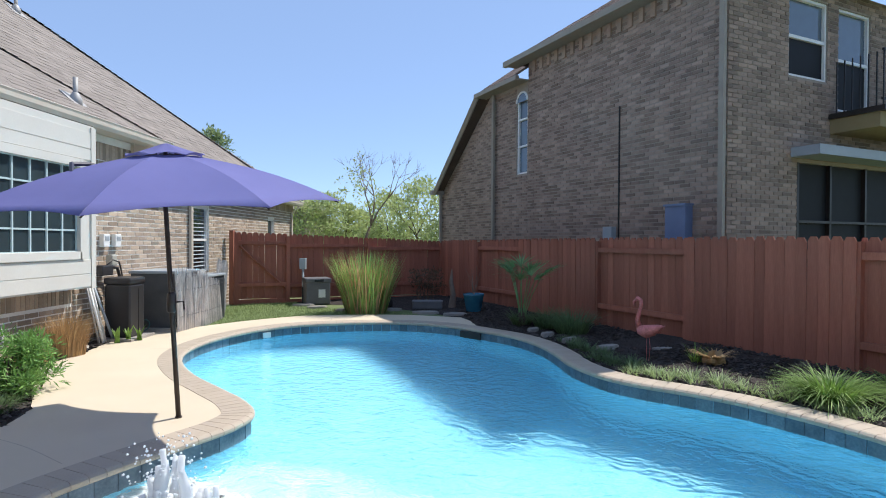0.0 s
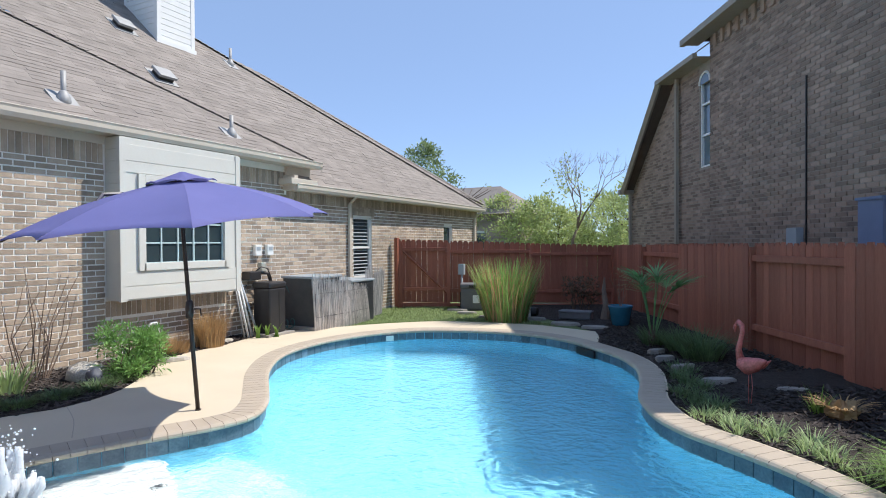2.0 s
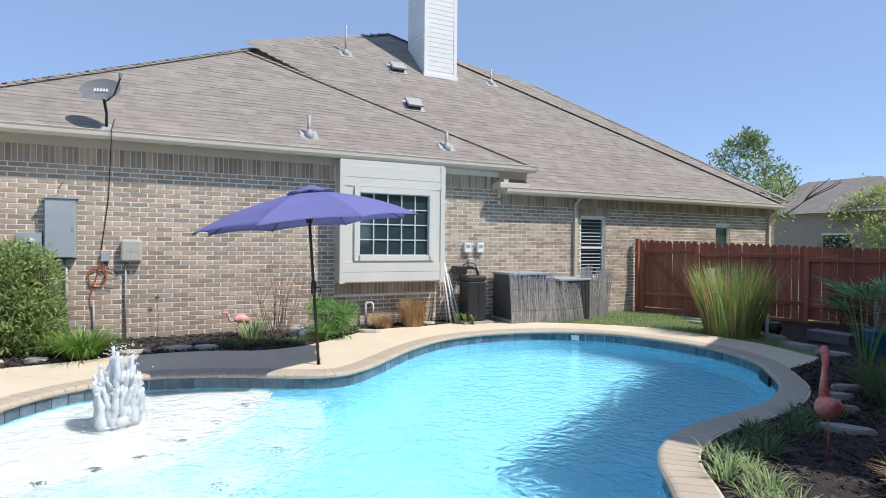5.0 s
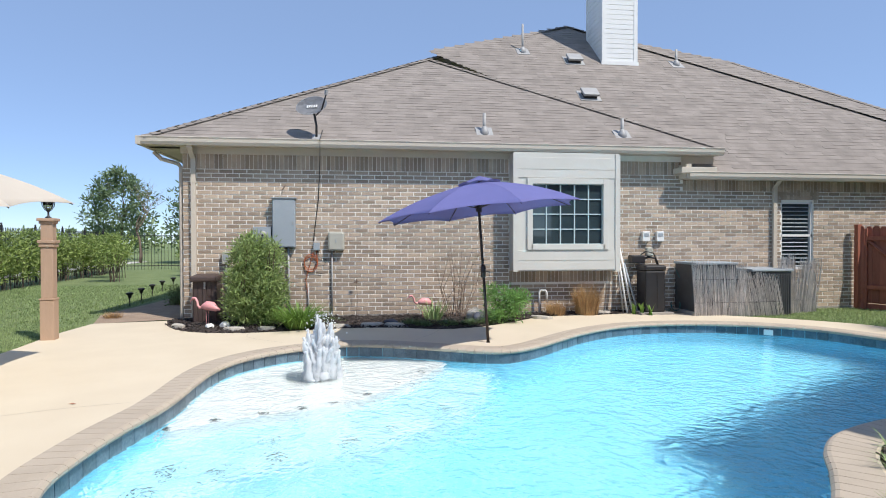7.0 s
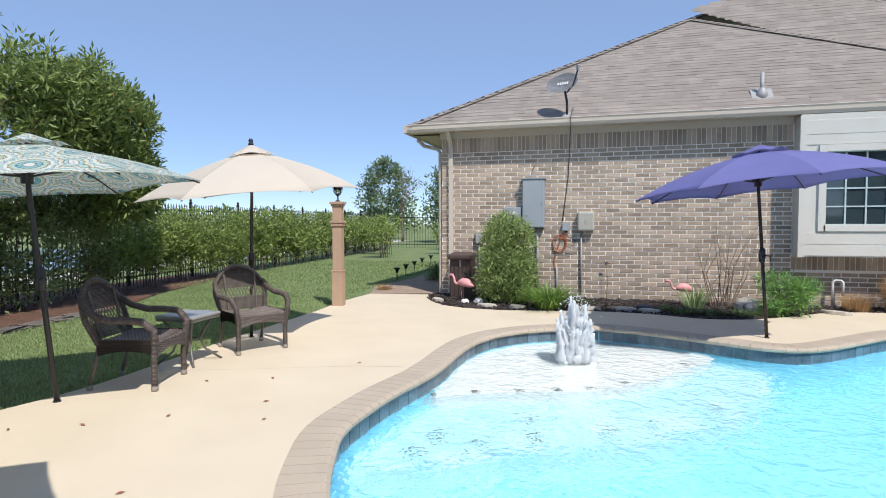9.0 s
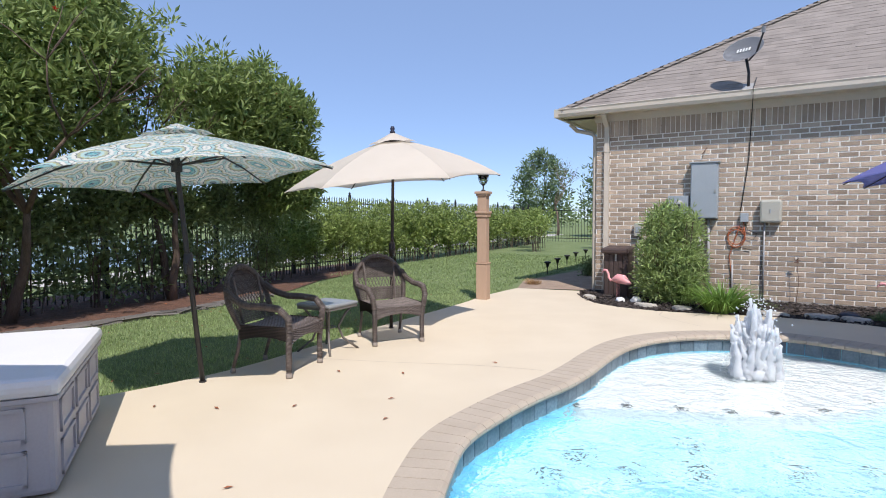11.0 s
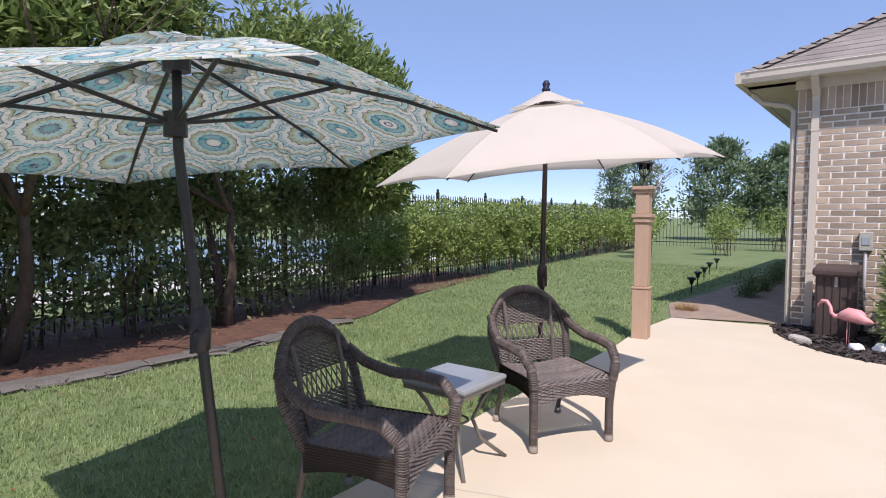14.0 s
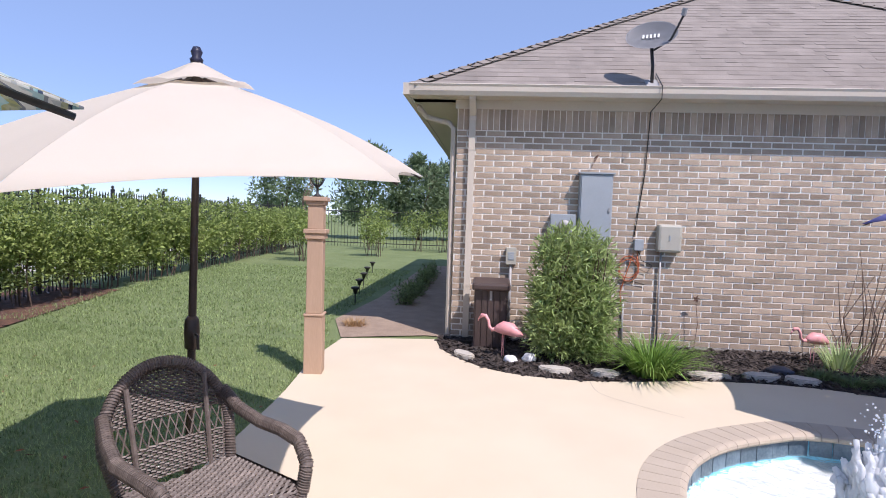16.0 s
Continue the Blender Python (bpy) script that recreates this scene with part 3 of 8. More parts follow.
def roof_plane(poly, ux, vx, parent, material, seed, near=None, nmat=None, course=0.145):
    poly = [Vector(p) for p in poly]
    bm = bmesh.new()
    bm.faces.new([bm.verts.new(p) for p in poly])
    base = part("roof", bm, material, parent)
    vs, fs, close = shingles(poly, poly[0], ux, vx, course, seed, near)
    tagged(pymesh("shingles", vs, fs, material, base), "grey-brown laminated asphalt shingles", kind="stuff")
    for v, f in close:
        pymesh("shingle", v, f, nmat, base)
    return base


up = Vector((-1, 0, PA)).normalized()
upb = Vector((-1, 0, PB)).normalized()
roof_plane([CA0, CA1, PKA], (0, 1, 0), up, house, M["shingle"], 5, near=lambda x, b: 0.6 < x < 5.2 and b < 2.6 and x < 1.5 + 4, nmat=M["shingleobj"])
HAB = [Vector((GA - k, 10.05 - k * (10.05 - 4.36) / 4.0, zB(GA - k))) for k in (0.35, 4.0)]
roof_plane([Vector((GB, 9.3, ZB)), CB1, PKB, HAB[1], HAB[0]], (0, 1, 0), upb, house, M["shingle"], 6)
# south hip of the front block and the far hip
SB = Vector((-18.2, -1.27, ZA))
RS = Vector((-14.5, 4.32, PKA.z))
vsouth = Vector((0, PKA.y + 1.27, PKA.z - ZA)).normalized()
roof_plane([CA0, PKA, RS, SB], (-1, 0, 0), vsouth, house, M["shingle"], 7, course=0.3)
bm = bmesh.new()
bm.faces.new([bm.verts.new(p) for p in (CA1, PKA, Vector((PKA.x, PKA.y + 0.25, PKA.z - 0.34)), Vector((CA1.x, CA1.y + 0.12, ZA - 0.06)))])
part("roof_edge", bm, M["shingle"], house)
# farther roof behind the far hip
c0, c1_, c2_ = Vector((-5.35, 19.2, 3.02)), Vector((-10.7, 13.8, 7.02)), Vector((-12.2, 10.4, 8.1))
roof_plane([c0, c1_, c2_, Vector((-9.5, 10.4, 6.05))], (0, 1, 0), Vector((-1, 0, 0.75)), house, M["shingle"], 9)
bm = bmesh.new()
for tri in ((PKB, CB1, Vector((-12, 19.6, 2.8)), Vector((-14, 10, 7.3))), (PKA, PKB, Vector((-15, 8.0, 7.6)), RS)):
    bm.faces.new([bm.verts.new(p) for p in tri])
part("roof", bm, M["shingle"], house)


def ridge_caps(a, b, parent, n_step=0.16):
    """Overlapping bent cap shingles along a hip or ridge."""
    a, b = Vector(a), Vector(b)
    d = b - a
    n = int(d.length / n_step)
    d.normalize()
    side = d.cross(Vector((0, 0, 1))).normalized()
    upv = side.cross(d)
    bm = bmesh.new()
    for i in range(n):
        p, q = a + d * i * n_step, a + d * (i * n_step + n_step * 1.25)
        vv = []
        for r, h in ((p, 0.035), (q, 0.015)):
            vv.append([bm.verts.new(r + side * s * 0.13 + upv * (h - abs(s) * 0.06)) for s in (-1, 0, 1)])
        for k in range(2):
            bm.faces.new((vv[0][k], vv[0][k + 1], vv[1][k + 1], vv[1][k]))
    tagged(part("ridge_cap", bm, M["shingle"], parent), kind="stuff")


ridge_caps(CA0, PKA, house)
ridge_caps(CA1, PKA, house)
ridge_caps(CB1, PKB, house)
ridge_caps(PKA, PKB, house)
ridge_caps(c0, c1_, house)

# eaves: fascia gutter and soffit
def gutter(x, y0, y1, z, wallx, name="gutter"):
    bm = bmesh.new()
    prof = [(x - 0.02, z - 0.14), (x + 0.045, z - 0.14), (x + 0.07, z - 0.085), (x + 0.072, z - 0.03), (x + 0.085, z + 0.0), (x + 0.075, z + 0.008), (x - 0.02, z + 0.008)]
    v0 = [bm.verts.new((a, y0, b)) for a, b in prof]
    v1 = [bm.verts.new((a, y1, b)) for a, b in prof]
    n = len(prof)
    for i in range(n):
        bm.faces.new((v0[i], v0[(i + 1) % n], v1[(i + 1) % n], v1[i]))
    bm.faces.new(v0[::-1])
    bm.faces.new(v1)
    part(name, bm, M["trim"], house)
    part("soffit", bx(wallx - 0.2, x - 0.02, y0, y1, z - 0.125, z - 0.10), M["trim"], house)


gutter(GA, -1.27, 10.05, ZA, W)
gutter(GB, 9.3, 18.95, ZB, W)
part("soffit", bx(-18.2, W - 0.0, -1.27, Y0 + 0.05, ZA - 0.125, ZA - 0.10), M["trim"], house)
part("frieze", bx(-18.2, W + 0.03, Y0 - 0.036, Y0 - 0.001, 3.10, 3.23), M["trim"], house)
part("frieze", bx(W - 0.02, W + 0.03, Y0, 5.6, 3.10, 3.23), M["trim"], house)
bm = bx(-18.2, GA + 0.07, -1.35, -1.27, ZA - 0.14, ZA + 0.008)
part("gutter", bm, M["trim"], house)
bm = bx(GB - 0.3, GB + 0.07, 9.12, 9.9, ZB - 0.02, ZB + 0.10, bevel=0.01)
part("flashing", bm, M["trim"], house, "pale metal flashing where the roofs meet")
part("eave_return", bx(W, GA, 9.25, 9.36, 2.74, 3.03), M["trim"], house)
part("eave_closure", bx(W - 0.35, W + 0.06, 9.3, 10.0, 2.78, 3.3), M["trim"], house)
part("gable_end", bx(W - 0.05, GA, 10.0, 10.05, ZA - 0.12, ZA), M["trim"], house)


def rect_pipe(pts, w=0.085, d=0.06):
    """A rectangular pipe down a wall that faces +x."""
    bm = bmesh.new()
    rings_ = []
    for x, y, z, tilt in pts:
        rings_.append([bm.verts.new((x + a * d * (1 - tilt) , y + b * w, z + a * d * tilt)) for a, b in ((-.5, -.5), (.5, -.5), (.5, .5), (-.5, .5))])
    for a, b in zip(rings_, rings_[1:]):
        for i in range(4):
            bm.faces.new((a[i], a[(i + 1) % 4], b[(i + 1) % 4], b[i]))
    bm.faces.new(rings_[0])
    bm.faces.new(rings_[-1][::-1])
    bmesh.ops.recalc_face_normals(bm, faces=bm.faces)
    return bm


def spout(y, ztop, zbot, mtl, name="downspout"):
    d = part(name, rect_pipe([(GA - 0.01, y, ztop - 0.12, 0), (GA - 0.01, y, ztop - 0.18, 0.2), (W + 0.07, y, ztop - 0.36, 0.2), (W + 0.05, y, ztop - 0.42, 0), (W + 0.05, y, zbot, 0)]), mtl, house, "tan rectangular downspout")
    for z in (ztop - 0.8, zbot + 0.7):
        part("strap", bx(W + 0.0, W + 0.085, y - 0.05, y + 0.05, z, z + 0.025), mtl, d)


spout(-0.45, ZA, 0.02, M["trim"])
spout(11.42, ZB + 0.1, 0.06, M["trim"])
spout(18.6, ZB, 0.06, M["trim"])
part("downspout", tb([(W - 0.15, -1.22, ZA - 0.2), (W - 0.2, -1.1, ZA - 0.33), (W - 0.12, -0.78, ZA - 0.42), (W - 0.08, -0.71, ZA - 0.5), (W - 0.08, -0.70, 0.02)], 0.04, 8), M["trim"], house)

# bay window
bayx = -5.16
WY0, WY1, WZ0, WZ1 = 5.99, 7.44, 1.39, 2.58
bm = bmesh.new()
for y0, y1, z0, z1 in ((5.62, WY0, 0.86, 3.2), (WY1, 7.78, 0.86, 3.2), (WY0, WY1, 0.86, WZ0), (WY0, WY1, WZ1, 3.2)):
    box(bm, bayx - 0.08, bayx, y0, y1, z0, z1)
box(bm, W, bayx - 0.08, 5.62, 5.68, 0.86, 3.2)
box(bm, W, bayx - 0.08, 7.72, 7.78, 0.86, 3.2)
box(bm, W, bayx - 0.08, 5.68, 7.72, 0.86, 0.92)
bmesh.ops.remove_doubles(bm, verts=bm.verts[:], dist=0.0005)
bay = part("bay_window", bm, M["cream"], house, "cream boxed bay window with white lattice panes")
for y0, y1 in ((5.60, 5.70), (7.70, 7.80)):
    part("corner_board", bx(bayx - 0.02, bayx + 0.022, y0, y1, 0.85, 3.18), M["cream"], bay)
for z0, z1 in ((0.88, 1.06), (1.068, 1.27), (2.70, 2.86), (2.868, 3.10)):
    part("lap_board", bx(bayx, bayx + 0.012, 5.70, 7.70, z0, z1, bevel=0.003), M["cream"], bay)
for i in range(14):
    part("lap_board", bx(W + 0.03, bayx - 0.03, 5.606, 5.62, 0.88 + i * 0.165, 1.04 + i * 0.165), M["cream"], bay)
fr = 0.11
for y0, y1, z0, z1 in ((WY0 - fr, WY0, WZ0 - fr, WZ1 + fr), (WY1, WY1 + fr, WZ0 - fr, WZ1 + fr), (WY0, WY1, WZ1, WZ1 + fr), (WY0 - 0.03, WY1 + 0.03, WZ0 - fr, WZ0)):
    part("window_casing", bx(bayx, bayx + 0.035, y0, y1, z0, z1, bevel=0.004), M["cream"], bay)
M["pane"] = mat("window_pane", (0.040, 0.062, 0.070), (0.026, 0.042, 0.050), 0.05, scale=1.2, fine=3, bump=0, spec=0.9)
M["muntin"] = mat("pale_teal_muntin", (0.50, 0.62, 0.63), (0.45, 0.56, 0.57), 0.5, bump=0.02)
M["screen"] = mat("insect_screen", (0.05, 0.085, 0.09), (0.04, 0.07, 0.075), 0.5, scale=40, fine=300, bump=0.1)
py, pz = (WY1 - WY0) / 5, (WZ1 - WZ0) / 4
for i in range(5):
    for j in range(4):
        part("pane", bx(bayx - 0.045, bayx - 0.04, WY0 + i * py, WY0 + (i + 1) * py, WZ0 + j * pz, WZ0 + (j + 1) * pz), M["pane"], bay)
for i in range(6):
    part("muntin", bx(bayx - 0.04, bayx - 0.018, WY0 + i * py - 0.011, WY0 + i * py + 0.011, WZ0, WZ1), M["muntin"], bay)
for j in range(5):
    part("muntin", bx(bayx - 0.04, bayx - 0.02, WY0, WY1, WZ0 + j * pz - 0.011, WZ0 + j * pz + 0.011), M["muntin"], bay)


def sash_window(name, y0, y1, z0, z1, shutters=True):
    w = part(name, bx(W - 0.10, W - 0.09, y0, y1, z0, z1), M["pane"], house, "white sash window with inside shutters")
    mid = (z0 + z1) / 2
    for a, b, c, d in ((y0, y0 + 0.045, z0, z1), (y1 - 0.045, y1, z0, z1), (y0, y1, z1 - 0.05, z1), (y0, y1, z0, z0 + 0.05), (y0, y1, mid - 0.025, mid + 0.025)):
        part("window_frame", bx(W - 0.09, W - 0.03, a, b, c, d), M["white"], w)
    part("window_sill", bx(W - 0.08, W + 0.03, y0 - 0.05, y1 + 0.05, z0 - 0.07, z0), M["brick"], w)
    if shutters:
        for k in (0, 1):
            a = y0 + 0.06 + k * (y1 - y0 - 0.12) / 2
            b = a + (y1 - y0 - 0.14) / 2
            for i in range(int((z1 - z0 - 0.1) / 0.085)):
                z = z0 + 0.07 + i * 0.085
                part("slat", bx(-0.014, 0.014, a, b, -0.005, 0.005, Matrix.Translation((W - 0.072, 0, z)) @ pose(0, 0, 0, 0, 35, 0)), M["greybox"], w)
    return w


sash_window("window", 11.61, 12.38, 0.83, 2.30)
sash_window("window", 16.35, 16.95, 1.0, 2.2, False)

# chimney and roof furniture
chim = thing("chimney", "tall white lap-sided chimney on the roof", "chimney", (-9.5, 9.6, 6.0))
chim.location = (0, 0, 0)
cx0, cx1, cy0, cy1 = -10.05, -8.95, 9.05, 10.0
part("core", bx(cx0, cx1, cy0, cy1, 5.2, 11.5), M["white"], chim)
for i in range(44):
    z = 5.6 + i * 0.13
    part("lap_board", bx(cx0 - 0.014, cx1 + 0.014, cy0 - 0.014, cy1 + 0.014, z, z + 0.118), M["white"], chim)
for y in (cy0 - 0.025, cy1 - 0.075):
    for x in (cx0 - 0.025, cx1 - 0.075):
        part("corner_board", bx(x, x + 0.1, y, y + 0.1, 5.3, 11.4), M["white"], chim)
part("flashing", bx(cx1, cx1 + 0.05, cy0 - 0.05, cy1 + 0.05, zB(cx1) - 0.12, zB(cx1) + 0.06), M["white"], chim)


def vent_pipe(x, y, zf, h, r=0.035):
    z = zf(x)
    t = thing("vent_pipe", "grey metal plumbing vent pipe with flashing cone on the roof", "vent pipe", (x, y, z), "roof vent pipes")
    part("pipe", tb([(0, 0, -0.1), (0, 0, h)], r, 10), M["steel"], t, smooth=True)
    part("cone", lathe(bmesh.new(), [(0.10, -0.1), (0.09, 0.04), (0.055, 0.11), (r + 0.006, 0.13)], seg=14), M["steel"], t, smooth=True)
    part("base_plate", bx(-0.19, 0.19, -0.17, 0.17, -0.006, 0.016, pose(0, 0, 0, 0, math.degrees(math.atan(PB)), 0)), M["steel"], t)


vent_pipe(-5.60, 5.12, zA, 0.40)
vent_pipe(-5.62, 8.06, zA, 0.36)
vent_pipe(-9.35, 6.95, zB, 0.75, 0.028)
vent_pipe(-9.03, 11.2, zB, 0.42)


def box_vent(x, y, zf):
    t = thing("roof_vent", "low grey box vent on the roof", "roof vent", (x, y, zf(x)), "roof box vents")
    m = pose(0, 0, 0, 0, math.degrees(math.atan(PB)), 0)
    part("hood", bx(-0.17, 0.17, -0.2, 0.2, 0.09, 0.15, m, bevel=0.015), M["steel"], t)
    part("throat", bx(-0.13, 0.13, -0.16, 0.16, -0.02, 0.09, m), M["black"], t)
    part("flange", bx(-0.24, 0.24, -0.26, 0.26, 0.008, 0.02, m), M["steel"], t)


box_vent(-7.55, 8.1, zB)
box_vent(-9.0, 8.25, zB)

# ---- red board fence ----
def board_fence(name, label, P, u, n, sections, z0, z1, seed):
    """Sections (s0, s1, front): boards before the rails or behind them. n points to the yard."""
    rnd = random.Random(seed)
    t = thing(name, label, "fence")
    P, u, n = np.array(P, float), np.array(u, float), np.array(n, float)
    ang = math.atan2(u[1], u[0])
    bms = []
    for wdt in (0.132, 0.138, 0.142):
        bm = bmesh.new()
        h = 1.0
        prof = [(0, 0), (wdt, 0), (wdt, 0.965), (wdt - 0.03, 1.0), (0.03, 1.0), (0, 0.965)]
        f0 = [bm.verts.new((a, -0.009, b)) for a, b in prof]
        f1 = [bm.verts.new((a, 0.009, b)) for a, b in prof]
        bm.faces.new(f0)
        bm.faces.new(f1[::-1])
        for i in range(6):
            bm.faces.new((f0[i], f1[i], f1[(i + 1) % 6], f0[(i + 1) % 6]))
        bmesh.ops.recalc_face_normals(bm, faces=bm.faces)
        me = bpy.data.meshes.new("board")
        bm.to_mesh(me)
        bm.free()
        me.materials.append(M["fence"])
        bms.append((wdt, me))
    for s0, s1, front in sections:
        s = s0
        off = 0.055 if front else -0.045
        while s < s1 - 0.04:
            wdt, me = bms[rnd.randrange(3)]
            q = P + u * s + n * off
            zt = z1(s) + rnd.uniform(-0.012, 0.012)
            ob = new("board", me)
            zb = z0(s)
            ob.matrix_basis = Matrix.Translation((q[0], q[1], zb)) @ Matrix.Rotation(ang + rnd.uniform(-0.02, 0.02), 4, "Z") @ Matrix.Rotation(rnd.uniform(-0.006, 0.006), 4, "Y") @ Matrix.Diagonal((min(1.0, (s1 - s) / wdt), 1, (zt - zb), 1))
            ob.parent = t
            s += wdt + rnd.uniform(0.001, 0.007)
        for zr in (0.22, 0.86):
            a, b = P + u * s0, P + u * s1
            za = z0(s0) + (z1(s0) - z0(s0)) * zr
            m = Matrix.Translation((a[0], a[1], za)) @ Matrix.Rotation(ang, 4, "Z")
            part("rail", bx(0, s1 - s0, -0.03, 0.03, -0.045, 0.045, m, bevel=0.004), M["fence"], t)
        a = P + u * s0
        part("post", bx(-0.045, 0.045, -0.045, 0.045, -0.2, z1(s0) - 0.06, Matrix.Translation((a[0], a[1], 0)) @ Matrix.Rotation(ang, 4, "Z")), M["fence"], t)
        bmb = bx(s0 - 0.0, s1, -0.02, 0.02, -0.25, 0.0, Matrix.Translation((P[0], P[1], z0(s0))) @ Matrix.Rotation(ang, 4, "Z") @ Matrix.Translation((0, off * (1 if (-math.sin(ang) * n[0] + math.cos(ang) * n[1]) > 0 else -1), 0)))
        part("kick_board", bmb, M["fence"], t)
    return t


ZF1 = lambda s: 1.64 - 0.008 * max(s, 0)
side_fence = board_fence("board_fence", "red-brown stained wooden board fence along the pool bed", FENCE0, U2, -N2,
                         [(-7.2, -4.45, False), (-4.45, -2.03, True), (-2.03, 0.04, False), (0.04, 2.52, True), (2.52, 4.6, False), (4.6, 6.75, True)],
                         lambda s: 0.02 - 0.02 * (s > 0), ZF1, 11)
BU = np.array([-5.42, 13.35]) - CORNER
BL = float(np.linalg.norm(BU))
BU = BU / BL
BN = np.array([-N2[0] * 0 + BU[1], -BU[0]])
if BN[1] > 0:
    BN = -BN
back_fence = board_fence("board_fence", "red-brown stained back fence with a gate beside the house", CORNER, BU, BN,
                         [(0.06, 2.3, False), (2.3, 4.45, False), (4.5, 5.75, False), (5.75, BL, True)], lambda s: 0.02 + 0.015 * s, lambda s: 1.57 + 0.035 * s, 12)
# gate brace
a, b = CORNER + BU * 4.55, CORNER + BU * 5.7
part("gate_brace", tb([(a[0] + BN[0] * 0.0, a[1] + BN[1] * 0.0, 0.35), (b[0], b[1], 1.45)], 0.035, 4), M["fence"], back_fence)
part("latch_post", bx(-0.05, 0.05, -0.05, 0.05, 0.0, 1.80, Matrix.Translation((*(CORNER + BU * (BL - 0.05) + BN * 0.06), 0))), M["fence"], back_fence)

# ---- the neighbour's house ----
nb = thing("neighbour_house", "tall two-storey brown brick house behind the fence", "house")
NF = -N2
FU = N2
ntop = lambda s: 6.42
nw = wall_slab("wall", NB0, U2, NF, 6.15, -0.2, [(0, 6.5), (6.15, 6.5)], [], M["nmortar"], nb)
vs, fs, _ = bricks(NB0, U2, NF, 6.15, 1.0, ntop, seed=21, proud=0.009)
tagged(pymesh("brickwork", vs, fs, M["nbrick"], nw), "weathered brown running-bond bricks", kind="stuff")
REC = NB0 + U2 * 6.15 - NF * 0.06
ARCH = (0.13, 0.66, 3.45, 5.48)
rw = wall_slab("wall", REC, U2, NF, 5.6, -0.2, [(0, 6.0), (2.1, 6.0), (5.5, 3.3), (5.6, 3.3)], [ARCH], M["nmortar"], nb)
vs, fs, _ = bricks(REC, U2, NF, 5.6, 1.0, lambda s: 5.95 if s < 2.1 else 5.95 - (s - 2.1) * 0.794, [(ARCH[0] - 0.02, ARCH[1] + 0.02, ARCH[2] - 0.05, ARCH[3] + 0.35)], seed=22, proud=0.009)
tagged(pymesh("brickwork", vs, fs, M["nbrick"], rw), "weathered brown running-bond bricks", kind="stuff")
jr = wall_slab("wall", NB0 + U2 * 6.15, -NF, U2, 0.06, -0.2, [(0, 6.5), (0.06, 6.5)], [], M["nmortar"], nb)
DOORH = (1.95, 7.0, 0.0, 3.1)
UPW1 = (1.66, 2.85, 4.72, 6.25)
UPW2 = (3.2, 4.3, 4.2, 6.25)
fw = wall_slab("wall", NB0, FU, -U2, 8.0, -0.2, [(0, 6.6), (8, 6.6)], [DOORH, UPW1, UPW2], M["nmortar"], nb)
vs, fs, _ = bricks(NB0, FU, -U2, 8.0, 1.0, lambda s: 6.6, [DOORH, UPW1, UPW2], seed=23, proud=0.009)
tagged(pymesh("brickwork", vs, fs, M["nbrick"], fw), "weathered brown running-bond bricks", kind="stuff")
# closing walls at the back
for P, u, n, L in ((NB0 + FU * 8.0, U2, FU, 11.75), (NB0 + U2 * 11.75 + FU * 0.5, FU, U2, 7.5)):
    wall_slab("wall", P, u, n, L, -0.2, [(0, 3.3 if L < 8 else 6.1), (L, 3.3)], [], M["nmortar"], nb)


def nbp(s, off, z):
    q = NB0 + U2 * s + NF * off
    return Vector((q[0], q[1], z))


def slope_up(s0, s1, off, z, run, rise):
    """A roof plane along the neighbour's wall that rises away from the yard."""
    a, b = nbp(s0, off, z), nbp(s1, off, z)
    c, d = nbp(s1, off - run, z + rise), nbp(s0, off - run, z + rise)
    return a, b, c, d


uu = Vector((*U2, 0))
a, b, c, d = slope_up(-0.45, 6.75, 0.4, 6.52, 4.05, 2.8)
d2, c2 = nbp(0.6, -3.65, 9.32), nbp(1.0, -3.65, 9.32)
roof_plane([a, b, c2, d2], uu, (c - b), nb, M["nshingle"], 31, course=0.16)
a3, b3 = nbp(6.2, 0.34, 6.06), nbp(8.5, 0.34, 6.06)
roof_plane([a3, b3, nbp(8.3, -2.4, 8.0), nbp(5.6, -2.4, 8.0)], uu, nbp(8.5, -2.4, 8.0) - b3, nb, M["nshingle"], 32, course=0.16)
for quad in ((nbp(8.5, 0.34, 6.08), nbp(11.55, 0.34, 3.36), nbp(11.55, -7.0, 3.36), nbp(8.5, -7.0, 6.08)),
             (a, d2, nbp(0.6, -4.0, 9.32), nbp(-0.45, -8.3, 6.52)), (b, nbp(6.75, -8.3, 6.52), nbp(1.0, -4.0, 9.32), c2)):
    bm = bmesh.new()
    bm.faces.new([bm.verts.new(p) for p in quad])
    part("roof", bm, M["nshingle"], nb)


def nb_box(name, s0, s1, o0, o1, z0, z1, mtl, parent=None, label=""):
    m = Matrix.Translation((NB0[0], NB0[1], 0)) @ Matrix.Rotation(math.atan2(U2[1], U2[0]), 4, "Z")
    # local x along the wall, local y towards the yard
    return part(name, bx(s0, s1, o0, o1, z0, z1, m), mtl, parent or nb, label)


SGN = 1 if (-math.sin(math.atan2(U2[1], U2[0])) * NF[0] + math.cos(math.atan2(U2[1], U2[0])) * NF[1]) > 0 else -1
M["ntrim"] = mat("neighbour_trim", (0.33, 0.29, 0.235), (0.28, 0.245, 0.20), 0.6, bump=0.05)
nb_box("gutter", -0.45, 6.75, 0.34, 0.46, 6.39, 6.53, M["ntrim"])
nb_box("soffit", -0.45, 6.75, 0.0, 0.35, 6.42, 6.45, M["ntrim"])
nb_box("gutter", 6.2, 8.55, 0.28, 0.39, 5.94, 6.06, M["ntrim"])
nb_box("soffit", 6.2, 8.55, -0.06, 0.29, 5.96, 5.99, M["ntrim"])
bm = bmesh.new()
